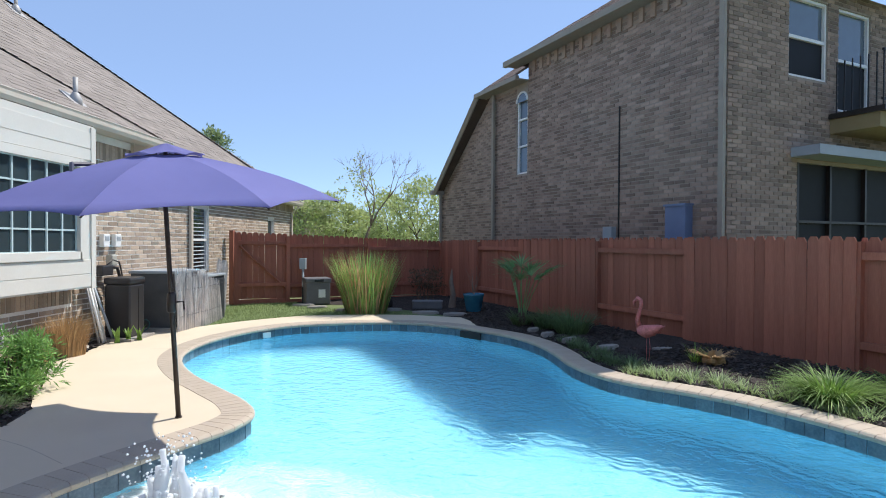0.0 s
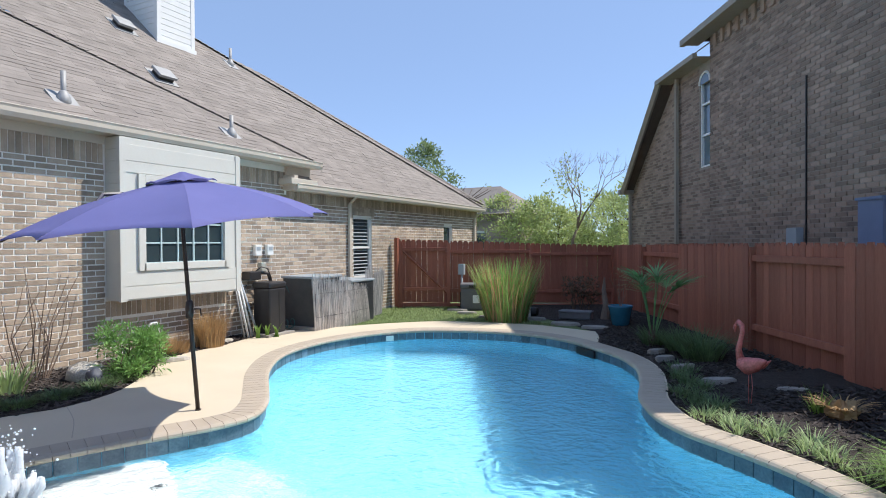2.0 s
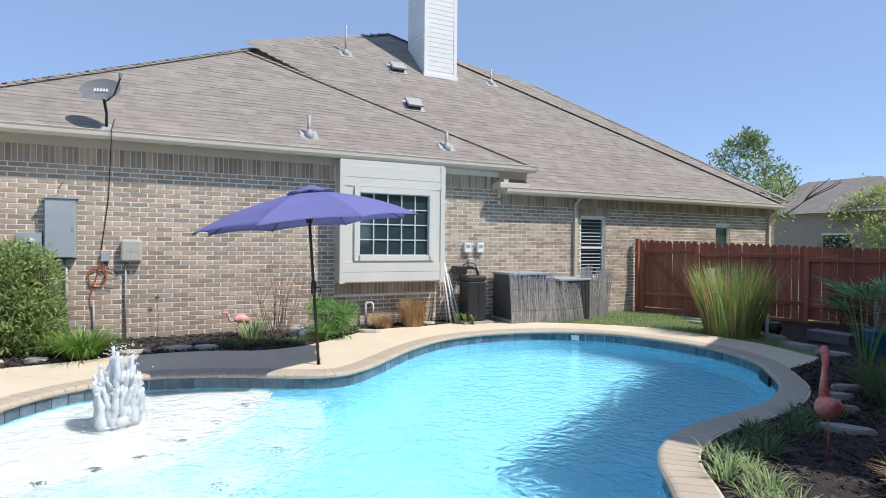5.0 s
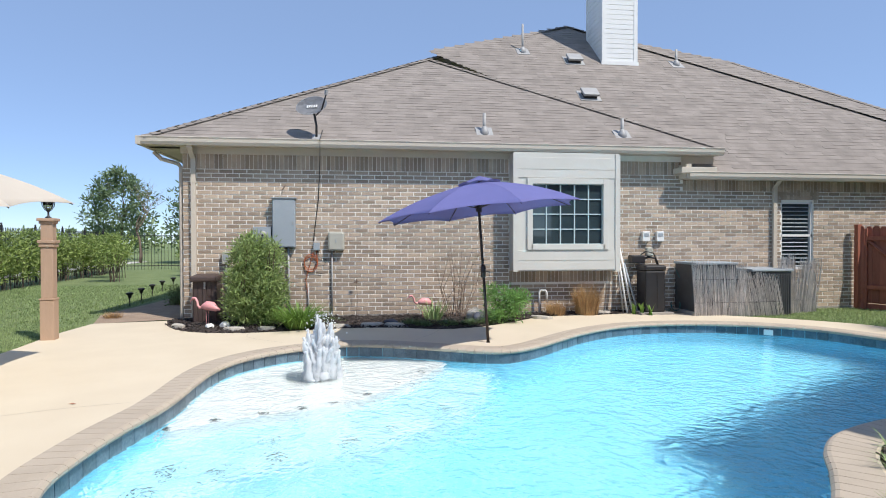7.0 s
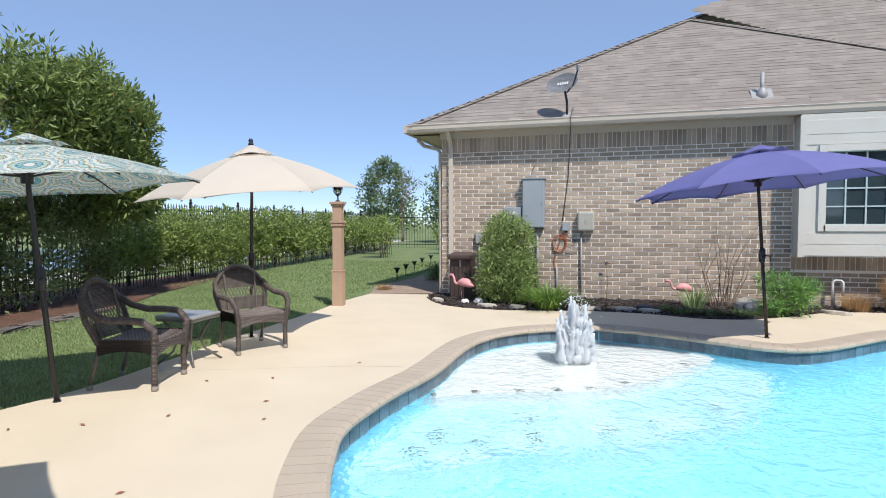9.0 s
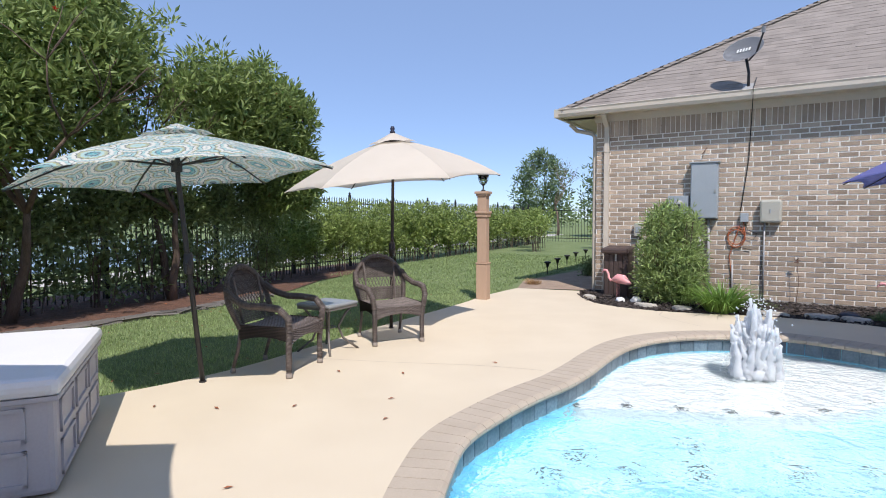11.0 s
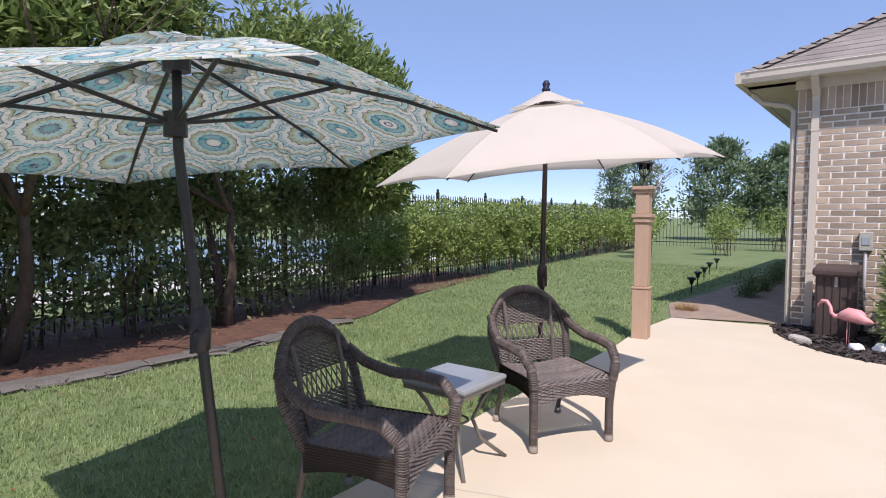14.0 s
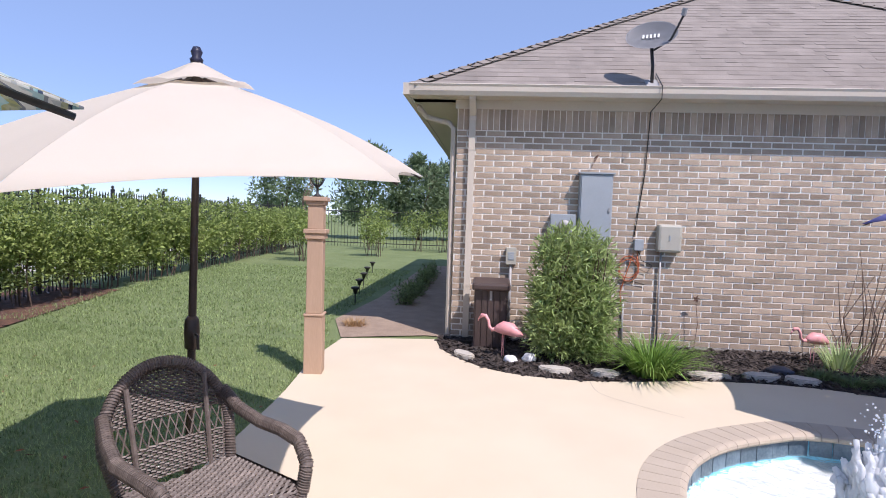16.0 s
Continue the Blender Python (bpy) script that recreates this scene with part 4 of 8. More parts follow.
tube(bm, [nbp(8.5, 0.30, 5.98), nbp(11.55, 0.30, 3.28)], 0.09, 4)
part("rake_board", bm, M["ntrim"], nb)
nb_box("gutter", 11.5, 11.7, -0.3, 0.42, 3.22, 3.36, M["ntrim"])
for s, o, zt in ((0.03, 0.05, 6.4), (7.95, 0.0, 5.95), (11.62, 0.0, 3.25)):
    nb_box("downspout", s - 0.05, s + 0.05, o, o + 0.075, 0.0, zt, M["ntrim"], label="taupe downspout")
# corbelled bricks under the eave
for i in range(18):
    nb_box("corbel", 0.35 + i * 0.32, 0.47 + i * 0.32, 0.0, 0.05, 6.1, 6.4, M["nbrick"])
# arched window
m = Matrix.Translation((REC[0], REC[1], 0)) @ Matrix.Rotation(math.atan2(U2[1], U2[0]), 4, "Z")
M["skyglass"] = mat("reflecting_pane", (0.10, 0.14, 0.18), (0.09, 0.12, 0.15), 0.03, bump=0, spec=1.0)
aw = part("arched_window", bx(ARCH[0], ARCH[1], -0.10, -0.09, ARCH[2], ARCH[3] + 0.0, m), M["skyglass"], nb, "tall white arched window")
for q in ((ARCH[0], ARCH[0] + 0.05, ARCH[2], ARCH[3]), (ARCH[1] - 0.05, ARCH[1], ARCH[2], ARCH[3]), (ARCH[0], ARCH[1], ARCH[2], ARCH[2] + 0.05), (ARCH[0], ARCH[1], 4.2, 4.25), (ARCH[0], ARCH[1], 4.95, 5.0)):
    part("window_frame", bx(q[0], q[1], -0.09, -0.03, q[2], q[3], m), M["white"], aw)
bm = bmesh.new()
cxm, rr = (ARCH[0] + ARCH[1]) / 2, (ARCH[1] - ARCH[0]) / 2
tube(bm, [m @ Vector((cxm + rr * math.cos(math.pi * k / 12), 0.0, ARCH[3] - 0.02 + rr * math.sin(math.pi * k / 12))) for k in range(13)], 0.03, 6)
part("arch_frame", bm, M["white"], aw)
bm = bmesh.new()
bm.faces.new([bm.verts.new(m @ Vector((cxm + rr * math.cos(math.pi * k / 12), 0.005, ARCH[3] - 0.02 + rr * math.sin(math.pi * k / 12)))) for k in range(13)])
part("arch_pane", bm, M["skyglass"], aw)


# front: patio doors, awning ledge, balcony, upper windows
def nf(s, off, z):
    q = NB0 + FU * s - U2 * off
    return Vector((q[0], q[1], z))


mf = Matrix.Translation((NB0[0], NB0[1], 0)) @ Matrix.Rotation(math.atan2(FU[1], FU[0]), 4, "Z")
FS = 1 if (-math.sin(math.atan2(FU[1], FU[0])) * -U2[0] + math.cos(math.atan2(FU[1], FU[0])) * -U2[1]) > 0 else -1


def nfb(name, s0, s1, o0, o1, z0, z1, mtl, parent=nb, label=""):
    return part(name, bx(s0, s1, *sorted((o0 * FS, o1 * FS)), z0, z1, mf), mtl, parent, label)


M["darkroom"] = mat("dark_screen", (0.02, 0.02, 0.022), (0.015, 0.015, 0.016), 0.55, bump=0.02, spec=0.15)
nfb("patio_screen", 1.95, 7.0, -0.10, -0.08, 0.0, 3.1, M["darkroom"], nb, "dark screened patio enclosure")
for s in (1.97, 3.0, 4.2, 5.4):
    nfb("screen_post", s, s + 0.06, -0.08, 0.0, 0.0, 3.1, M["bronze"])
nfb("screen_rail", 1.95, 7.0, -0.08, 0.0, 1.95, 2.0, M["bronze"])
nfb("balcony_ledge", 1.75, 7.2, 0.0, 0.55, 3.18, 3.36, M["greybox"], nb, "grey sloped ledge")
M["ochre"] = mat("ochre_beam", (0.30, 0.24, 0.12), (0.25, 0.19, 0.09), 0.7)
nfb("balcony_beam", 2.95, 7.2, 0.0, 0.9, 3.72, 4.0, M["ochre"], nb, "tan balcony beam")
nfb("balcony_floor", 2.9, 7.2, 0.0, 1.0, 4.0, 4.1, M["bronze"], nb)
for i in range(26):
    s = 2.95 + i * 0.115
    nfb("baluster", s, s + 0.018, 0.93, 0.95, 4.1, 5.1, M["black"])
for z in (4.2, 5.1):
    nfb("balcony_rail", 2.93, 7.2, 0.92, 0.96, z, z + 0.04, M["black"])
for i in range(6):
    nfb("baluster", 2.94, 2.96, 0.12 + i * 0.14, 0.14 + i * 0.14, 4.1, 5.1, M["black"])
for (s0, s1, z0, z1) in (UPW1, UPW2):
    w = nfb("window", s0, s1, -0.1, -0.09, z0, z1, M["skyglass"], nb, "white double sash window")
    for a, b, c, d in ((s0, s0 + 0.05, z0, z1), (s1 - 0.05, s1, z0, z1), (s0, s1, z0, z0 + 0.05), (s0, s1, z1 - 0.05, z1), (s0, s1, (z0 + z1) / 2 - 0.03, (z0 + z1) / 2 + 0.03)):
        nfb("window_frame", a, b, -0.09, -0.03, c, d, M["white"], w)
    nfb("lower_sash_screen", s0 + 0.05, s1 - 0.05, -0.088, -0.08, z0 + 0.05, (z0 + z1) / 2 - 0.03, M["darkroom"], w)
# fittings on the side wall
M["bluebox"] = mat("blue_grey_box", (0.16, 0.22, 0.36), (0.13, 0.18, 0.30), 0.5, bump=0.03)
t = thing("utility_box", "blue-grey metal utility box on the neighbour's wall", "utility box")
nb_box("cabinet", 0.70, 1.18, 0.01, 0.2, 1.3, 2.27, M["bluebox"], t)
nb_box("lid", 0.68, 1.20, 0.0, 0.23, 2.25, 2.29, M["bluebox"], t)
t = thing("meter_box", "small dark meter box with a cable up the wall", "meter box")
nb_box("cabinet", 2.72, 3.0, 0.01, 0.14, 1.4, 1.9, M["greybox"], t)
nb_box("cable", 2.62, 2.645, 0.01, 0.035, 1.4, 4.5, M["black"], t)

# ================= things =================
M["purple"] = mat("purple_canvas", (0.175, 0.175, 0.41), (0.155, 0.155, 0.37), 0.85, scale=3, fine=220, bump=0.1, leaf=0.22)
M["ivory"] = mat("ivory_canvas", (0.80, 0.73, 0.64), (0.76, 0.69, 0.60), 0.85, scale=3, fine=220, bump=0.1, leaf=0.42)
M["pole"] = mat("bronze_pole", (0.07, 0.055, 0.05), (0.05, 0.04, 0.036), 0.35, metal=0.5, bump=0.03)
M["greypole"] = mat("dark_grey_pole", (0.055, 0.055, 0.058), (0.04, 0.04, 0.042), 0.4, metal=0.3, bump=0.03)


def paisley():
    """Printed medallion canvas: rings round scattered centres in teal, blue, olive and white."""
    m = bpy.data.materials.new("medallion_canvas")
    m.use_nodes = True
    n, lk = m.node_tree.nodes, m.node_tree.links.new
    b = n["Principled BSDF"]
    b.inputs["Roughness"].default_value = 0.85
    tc, mp = n.new("ShaderNodeTexCoord"), n.new("ShaderNodeMapping")
    lk(tc.outputs["Object"], mp.inputs[0])
    mp.inputs["Scale"].default_value = (1, 1, 0.0)
    vo = n.new("ShaderNodeTexVoronoi")
    vo.inputs["Scale"].default_value, vo.inputs["Randomness"].default_value = 3.1, 0.25
    no = n.new("ShaderNodeTexNoise")
    no.inputs["Scale"].default_value = 11
    lk(mp.outputs[0], no.inputs["Vector"])
    mixv = n.new("ShaderNodeVectorMath")
    mixv.operation = "MULTIPLY_ADD"
    mixv.inputs[1].default_value = (0.012, 0.012, 0)
    lk(no.outputs["Color"], mixv.inputs[0])
    lk(mp.outputs[0], mixv.inputs[2])
    lk(mixv.outputs[0], vo.inputs["Vector"])
    rp = n.new("ShaderNodeValToRGB")
    rp.color_ramp.interpolation = "CONSTANT"
    navy, cream, teal, pale, olive = (0.03, 0.05, 0.10), (0.64, 0.64, 0.58), (0.05, 0.30, 0.34), (0.30, 0.52, 0.52), (0.36, 0.37, 0.17)
    stops = [(0.0, cream), (0.05, navy), (0.075, cream), (0.13, navy), (0.15, teal), (0.23, navy), (0.25, pale), (0.30, olive), (0.35, navy), (0.37, cream),
             (0.44, pale), (0.49, navy), (0.51, cream), (0.57, olive), (0.60, navy), (0.62, pale), (0.68, navy), (0.70, cream), (0.78, pale)]
    el = rp.color_ramp.elements
    while len(el) < len(stops):
        el.new(0.5)
    for e, (p, c) in zip(el, stops):
        e.position, e.color = p, (*c, 1)
    vd = n.new("ShaderNodeVectorMath")
    vd.operation = "SUBTRACT"
    lk(mixv.outputs[0], vd.inputs[0])
    lk(vo.outputs["Position"], vd.inputs[1])
    sx = n.new("ShaderNodeSeparateXYZ")
    lk(vd.outputs[0], sx.inputs[0])

    def calc(op, a, b=0.0, c=0.0):
        q = n.new("ShaderNodeMath")
        q.operation = op
        for i, v in enumerate((a, b, c)):
            if isinstance(v, float):
                q.inputs[i].default_value = v
            else:
                lk(v, q.inputs[i])
        return q.outputs[0]
    ang = calc("ARCTAN2", sx.outputs[1], sx.outputs[0])
    petal = calc("ABSOLUTE", calc("SINE", calc("MULTIPLY", ang, 7.0)))
    sc = n.new("ShaderNodeMath")
    sc.operation = "MULTIPLY"
    sc.inputs[1].default_value = 1.05
    lk(calc("MULTIPLY", vo.outputs["Distance"], calc("MULTIPLY_ADD", petal, 0.08, 0.94)), sc.inputs[0])
    lk(sc.outputs[0], rp.inputs[0])
    # beads: a finer cell pattern over the rings
    v2 = n.new("ShaderNodeTexVoronoi")
    v2.inputs["Scale"].default_value = 34
    lk(mp.outputs[0], v2.inputs["Vector"])
    r2 = n.new("ShaderNodeValToRGB")
    r2.color_ramp.elements[0].position, r2.color_ramp.elements[1].position = 0.30, 0.42
    r2.color_ramp.elements[0].color, r2.color_ramp.elements[1].color = (0, 0, 0, 1), (1, 1, 1, 1)
    lk(v2.outputs["Distance"], r2.inputs[0])
    mx = n.new("ShaderNodeMix")
    mx.data_type = "RGBA"
    mx.inputs[7].default_value = (0.64, 0.66, 0.60, 1)
    fa = n.new("ShaderNodeMath")
    fa.operation = "MULTIPLY"
    fa.inputs[1].default_value = 0.3
    lk(r2.outputs[0], fa.inputs[0])
    lk(fa.outputs[0], mx.inputs[0])
    lk(rp.outputs[0], mx.inputs[6])
    wv = calc("SINE", calc("MULTIPLY", vo.outputs["Distance"], 62.0))
    bead = calc("MULTIPLY", calc("GREATER_THAN", wv, 0.25), calc("GREATER_THAN", calc("SINE", calc("MULTIPLY", ang, 34.0)), 0.1))
    md = n.new("ShaderNodeMix")
    md.data_type = "RGBA"
    md.inputs[7].default_value = (0.045, 0.10, 0.17, 1)
    lk(calc("MULTIPLY", bead, 0.4), md.inputs[0])
    lk(mx.outputs[2], md.inputs[6])
    lk(md.outputs[2], b.inputs["Base Color"])
    tr, ms = n.new("ShaderNodeBsdfTranslucent"), n.new("ShaderNodeMixShader")
    lk(mx.outputs[2], tr.inputs[0])
    ms.inputs[0].default_value = 0.30
    lk(b.outputs[0], ms.inputs[1])
    lk(tr.outputs[0], ms.inputs[2])
    lk(ms.outputs[0], n["Material Output"].inputs[0])
    return m


M["paisley"] = paisley()


def umbrella(label, base, centre, rim_z, top_z, radius, ribs, rot, tilt, cloth, metal, runner_z, vent_r, group="patio umbrellas", sag=0.05, knob=None, crank=1.0):
    """A market umbrella: leaning pole, ribs and struts, sagging panels, vent cap, crank."""
    t = thing("patio_umbrella", label, "umbrella", (*base, 0), group)
    c = Vector((centre[0] - base[0], centre[1] - base[1], 0))
    lean = lambda z: c * (z / rim_z)

    def surf(r, a, zoff=0.0):
        """A point on the canopy at share r of the radius and angle a."""
        seg = 2 * math.pi / ribs
        k = (a - rot) / seg
        f = k - math.floor(k)
        a0 = rot + math.floor(k) * seg
        p0, p1 = Vector((math.cos(a0), math.sin(a0))), Vector((math.cos(a0 + seg), math.sin(a0 + seg)))
        r *= 1 - 0.055 * 4 * f * (1 - f) * r ** 4
        p = (p0.lerp(p1, f)) * radius * r
        z = rim_z + (top_z - rim_z) * (1 - r) ** 1.0 * (1 - 0.10 * math.sin(math.pi * r)) + sag * 3.3 * math.sin(math.pi * r) * 0.5
        z -= sag * 4 * f * (1 - f) * r * (0.6 if r < 0.9 else 0.15)
        x, y = p.x, p.y
        z += (tilt[0] * x + tilt[1] * y)
        return Vector((c.x + x, c.y + y, z + zoff))

    # canopy, one panel after another
    per, rad = 6, 9
    for i in range(ribs):
        bm = bmesh.new()
        g = []
        a0 = rot + i * 2 * math.pi / ribs
        seg = 2 * math.pi / ribs
        r0 = vent_r
        for u in range(rad + 1):
            r = r0 + (1 - r0) * u / rad
            row = [surf(r, a0 + seg * min(max(w / per, 0.0005), 0.9995)) for w in range(per + 1)]
            g.append([bm.verts.new(p) for p in row])
        edge = [bm.verts.new(v.co - Vector((0, 0, 0.004))) for v in g[-1]]
        g.append(edge)
        for a, b in zip(g, g[1:]):
            for w in range(per):
                bm.faces.new((a[w], b[w], b[w + 1], a[w + 1]))
        part("canopy_panel", bm, cloth, t, smooth=True)
    # vent cap
    bm = bmesh.new()
    g = []
    for u in range(5):
        r = 0.012 + (vent_r + 0.05) * u / 4
        row = []
        for w in range(ribs * 4):
            a = rot + 2 * math.pi * w / (ribs * 4)
            k = (w % 4) / 4
            p = surf(r, a + 1e-4)
            p.z += 0.055 - 0.035 * (u / 4) + (0.03 * math.sin(math.pi * k) if u == 4 else 0)
            row.append(bm.verts.new(p))
        g.append(row)
    n = ribs * 4
    for a, b in zip(g, g[1:]):
        for w in range(n):
            bm.faces.new((a[w], b[w], b[(w + 1) % n], a[(w + 1) % n]))
    part("vent_cap", bm, cloth, t, smooth=True)
    top = c + Vector((0, 0, top_z - 0.02)) + Vector((-tilt[0], -tilt[1], 0)) * 0.0
    part("pole", tb([(0, 0, 0), lean(crank - 0.1) + Vector((0, 0, crank - 0.1)), lean(rim_z) + Vector((0, 0, rim_z)), top], [0.021, 0.021, 0.019, 0.017], 12), metal, t, smooth=True)
    part("hub", tb([top - Vector((0, 0, 0.07)), top - Vector((0, 0, 0.02))], 0.05, 12), metal, t)
    run = lean(runner_z) + Vector((0, 0, runner_z))
    part("runner", tb([run - Vector((0, 0, 0.05)), run + Vector((0, 0, 0.04))], 0.042, 12), metal, t)
    for i in range(ribs):
        a = rot + i * 2 * math.pi / ribs
        pts = [surf(r, a + 1e-5, -0.022) for r in (0.05, 0.35, 0.7, 0.99)]
        rib = part("rib", tb(pts, [0.009, 0.009, 0.008, 0.006], 6), metal, t)
        part("strut", tb([run, surf(0.48, a + 1e-5, -0.03)], 0.008, 6), metal, rib)
    if knob:
        part("finial", lathe(bmesh.new(), [(0.028, 0), (0.034, 0.02), (0.022, 0.035), (0.03, 0.06), (0.018, 0.085)], (top.x, top.y, top_z + 0.04), 12), knob, t, smooth=True)
    ck = lean(crank) + Vector((0, 0, crank))
    part("crank_housing", lathe(bmesh.new(), [(0.024, -0.09), (0.036, -0.08), (0.04, 0.0), (0.036, 0.07), (0.024, 0.09)], ck, 12), metal, t, smooth=True)
    part("crank_handle", tb([ck + Vector((0.03, 0.03, 0.0)), ck + Vector((0.07, 0.07, 0.0)), ck + Vector((0.075, 0.075, -0.07))], 0.008, 6), metal, t)
    part("sleeve", tb([(0, 0, -0.01), (0, 0, 0.012)], 0.03, 12), metal, t)
    return t


M["plum"] = mat("dark_knob", (0.03, 0.03, 0.06), (0.02, 0.02, 0.04), 0.4)
pu = umbrella("purple canvas patio umbrella tilted over the pool edge", (-2.25, 4.48), (-2.30, 4.36), 1.85, 2.33, 1.47, 8, 0.16, (0.027, 0.105), M["purple"], M["pole"], 1.92, 0.16, crank=1.02)
# loose tie strap on the canopy
part("tie_strap", tb([(-0.45, -0.72, 2.06), (-0.52, -0.62, 2.14), (-0.5, -0.45, 2.16), (-0.42, -0.36, 2.14)], 0.018, 5), M["plum"], pu, "dark tie strap")
tu = umbrella("teal and white medallion print patio umbrella", (2.12, -1.645), (2.29, -1.65), 1.69, 2.06, 1.22, 6, 2.37, (-0.046, 0.077), M["paisley"], M["greypole"], 1.78, 0.17, crank=1.0, sag=0.03)
wu = umbrella("ivory canvas patio umbrella with a dark finial", (-0.57, -1.71), (-0.64, -1.72), 1.785, 2.36, 1.34, 6, 2.15, (-0.09, 0.04), M["ivory"], M["pole"], 1.98, 0.16, knob=M["plum"], crank=0.98)
umbrella("ivory canvas patio umbrella beside the storage box", (5.70, 0.50), (5.72, 0.545), 2.45, 2.90, 1.40, 6, 0.003, (0, 0), M["ivory"], M["pole"], 2.35, 0.16, knob=M["plum"])
# ---- wicker chairs ----


def weave(name, c1, c2, freq=75):
    m = bpy.data.materials.new(name)
    m.use_nodes = True
    n, lk = m.node_tree.nodes, m.node_tree.links.new
    b = n["Principled BSDF"]
    b.inputs["Roughness"].default_value = 0.55
    tc = n.new("ShaderNodeTexCoord")
    w1, w2, mu = n.new("ShaderNodeTexWave"), n.new("ShaderNodeTexWave"), n.new("ShaderNodeMath")
    w1.bands_direction, w2.bands_direction = "Z", "X"
    w1.inputs["Scale"].default_value, w2.inputs["Scale"].default_value = freq * 0.32, freq * 0.2
    w1.inputs["Distortion"].default_value = 0.6
    for w in (w1, w2):
        lk(tc.outputs["Object"], w.inputs["Vector"])
    mu.operation = "MULTIPLY"
    lk(w1.outputs["Fac"], mu.inputs[0])
    lk(w2.outputs["Fac"], mu.inputs[1])
    rp = n.new("ShaderNodeValToRGB")
    rp.color_ramp.elements[0].color, rp.color_ramp.elements[1].color = (*c2, 1), (*c1, 1)
    rp.color_ramp.elements[1].position = 0.6
    lk(mu.outputs[0], rp.inputs[0])
    lk(rp.outputs[0], b.inputs["Base Color"])
    bp = n.new("ShaderNodeBump")
    bp.inputs["Strength"].default_value, bp.inputs["Distance"].default_value = 0.7, 0.006
    lk(mu.outputs[0], bp.inputs["Height"])
    lk(bp.outputs[0], b.inputs["Normal"])
    return m


M["wicker"] = weave("dark_wicker", (0.105, 0.082, 0.072), (0.035, 0.027, 0.024))
M["strand"] = mat("wicker_strand", (0.17, 0.138, 0.122), (0.09, 0.072, 0.063), 0.5, scale=20, fine=120, bump=0.2, island=0.25)
M["foot"] = mat("pale_foot_cap", (0.33, 0.29, 0.25), (0.27, 0.23, 0.2), 0.7)


def chair(at, heading):
    """A wicker armchair facing local +y; heading turns it."""
    t = thing("wicker_armchair", "dark brown woven wicker armchair on the pool deck", "chair", (*at, 0), "wicker armchairs")
    t.rotation_euler = (0, 0, heading)
    hw, d0, d1 = 0.27, -0.22, 0.24

    def spiral(pts, r, turns):
        """Thin cane wound round a frame tube."""
        bm = bmesh.new()
        tube(bm, pts, r, 10)
        c = spline3(pts, 48)
        path = []
        for i, p in enumerate(c):
            q = c[min(i + 1, len(c) - 1)] - c[max(i - 1, 0)]
            a = q.orthogonal().normalized()
            b = q.normalized().cross(a)
            path.append((p, a, b))
        for k in range(turns):
            f = (k + 0.5) / turns * (len(c) - 1)
            i = int(f)
            p, a, b = path[i]
            p = p.lerp(c[min(i + 1, len(c) - 1)], f - i)
            ax = a.cross(b)
            ring_pts = [p + (a * math.cos(th) + b * math.sin(th)) * (r + 0.001) + ax * 0.004 * math.sin(th) for th in [j * 2 * math.pi / 8 for j in range(9)]]
            tube(bm, ring_pts, 0.0045, 3, caps=False)
        return bm

    # back hoop and arms in one sweep
    hoop = []
    for k in range(17):
        a = math.pi * k / 16
        x = 0.30 * math.cos(a)
        z = 0.60 + 0.32 * math.sin(a)
        y = d0 - 0.06 - 0.10 * math.sin(a)
        hoop.append((x, y, z))
    hoop = [(0.26, d0 + 0.02, 0.40)] + hoop + [(-0.26, d0 + 0.02, 0.40)]
    part("back_frame", spiral(hoop, 0.024, 110), M["strand"], t, smooth=True)
    for s in (1, -1):
        arm = [(s * 0.285, d0 - 0.10, 0.74), (s * 0.31, d0 - 0.0, 0.66), (s * 0.335, d0 + 0.14, 0.615), (s * 0.335, d0 + 0.30, 0.615), (s * 0.325, d1 - 0.02, 0.60), (s * 0.305, d1 + 0.06, 0.52), (s * 0.285, d1 + 0.055, 0.40)]
        part("armrest", spiral(arm, 0.028, 70), M["strand"], t, smooth=True)
        leg = [(s * 0.285, d1 + 0.055, 0.42), (s * 0.275, d1 + 0.04, 0.25), (s * 0.275, d1 + 0.04, 0.04)]
        lg = part("leg", spiral(leg, 0.024, 34), M["strand"], t, smooth=True)
        part("foot_cap", lathe(bmesh.new(), [(0.027, 0.0), (0.03, 0.015), (0.027, 0.045), (0.022, 0.05)], (s * 0.275, d1 + 0.04, 0), 10), M["foot"], lg, "pale plastic foot cap", smooth=True)
        rl = [(s * 0.25, d0 + 0.02, 0.42), (s * 0.245, d0 - 0.02, 0.2), (s * 0.25, d0 - 0.07, 0.04)]
        lg = part("leg", tb(rl, 0.016, 8), M["strand"], t, smooth=True)
        part("foot_cap", lathe(bmesh.new(), [(0.024, 0.0), (0.026, 0.015), (0.02, 0.045)], (s * 0.25, d0 - 0.07, 0), 10), M["foot"], lg, smooth=True)
        # woven side under the arm
        bm = bmesh.new()
        g = []
        for i in range(9):
            y = d0 + 0.02 + (d1 + 0.04 - d0) * i / 8
            zt = 0.44
            zb = 0.30 + 0.04 * math.sin(math.pi * i / 8)
            g.append([bm.verts.new((s * 0.275, y, zb)), bm.verts.new((s * 0.28, y, zt))])
        for a, b in zip(g, g[1:]):
            bm.faces.new((a[0], b[0], b[1], a[1]))
        bmesh.ops.solidify(bm, geom=bm.faces[:], thickness=0.012)
        part("side_panel", bm, M["wicker"], t)
        part("back_post", tb([(s * 0.17, d0 - 0.005, 0.40), (s * 0.185, d0 - 0.10, 0.84)], 0.012, 6), M["strand"], t)

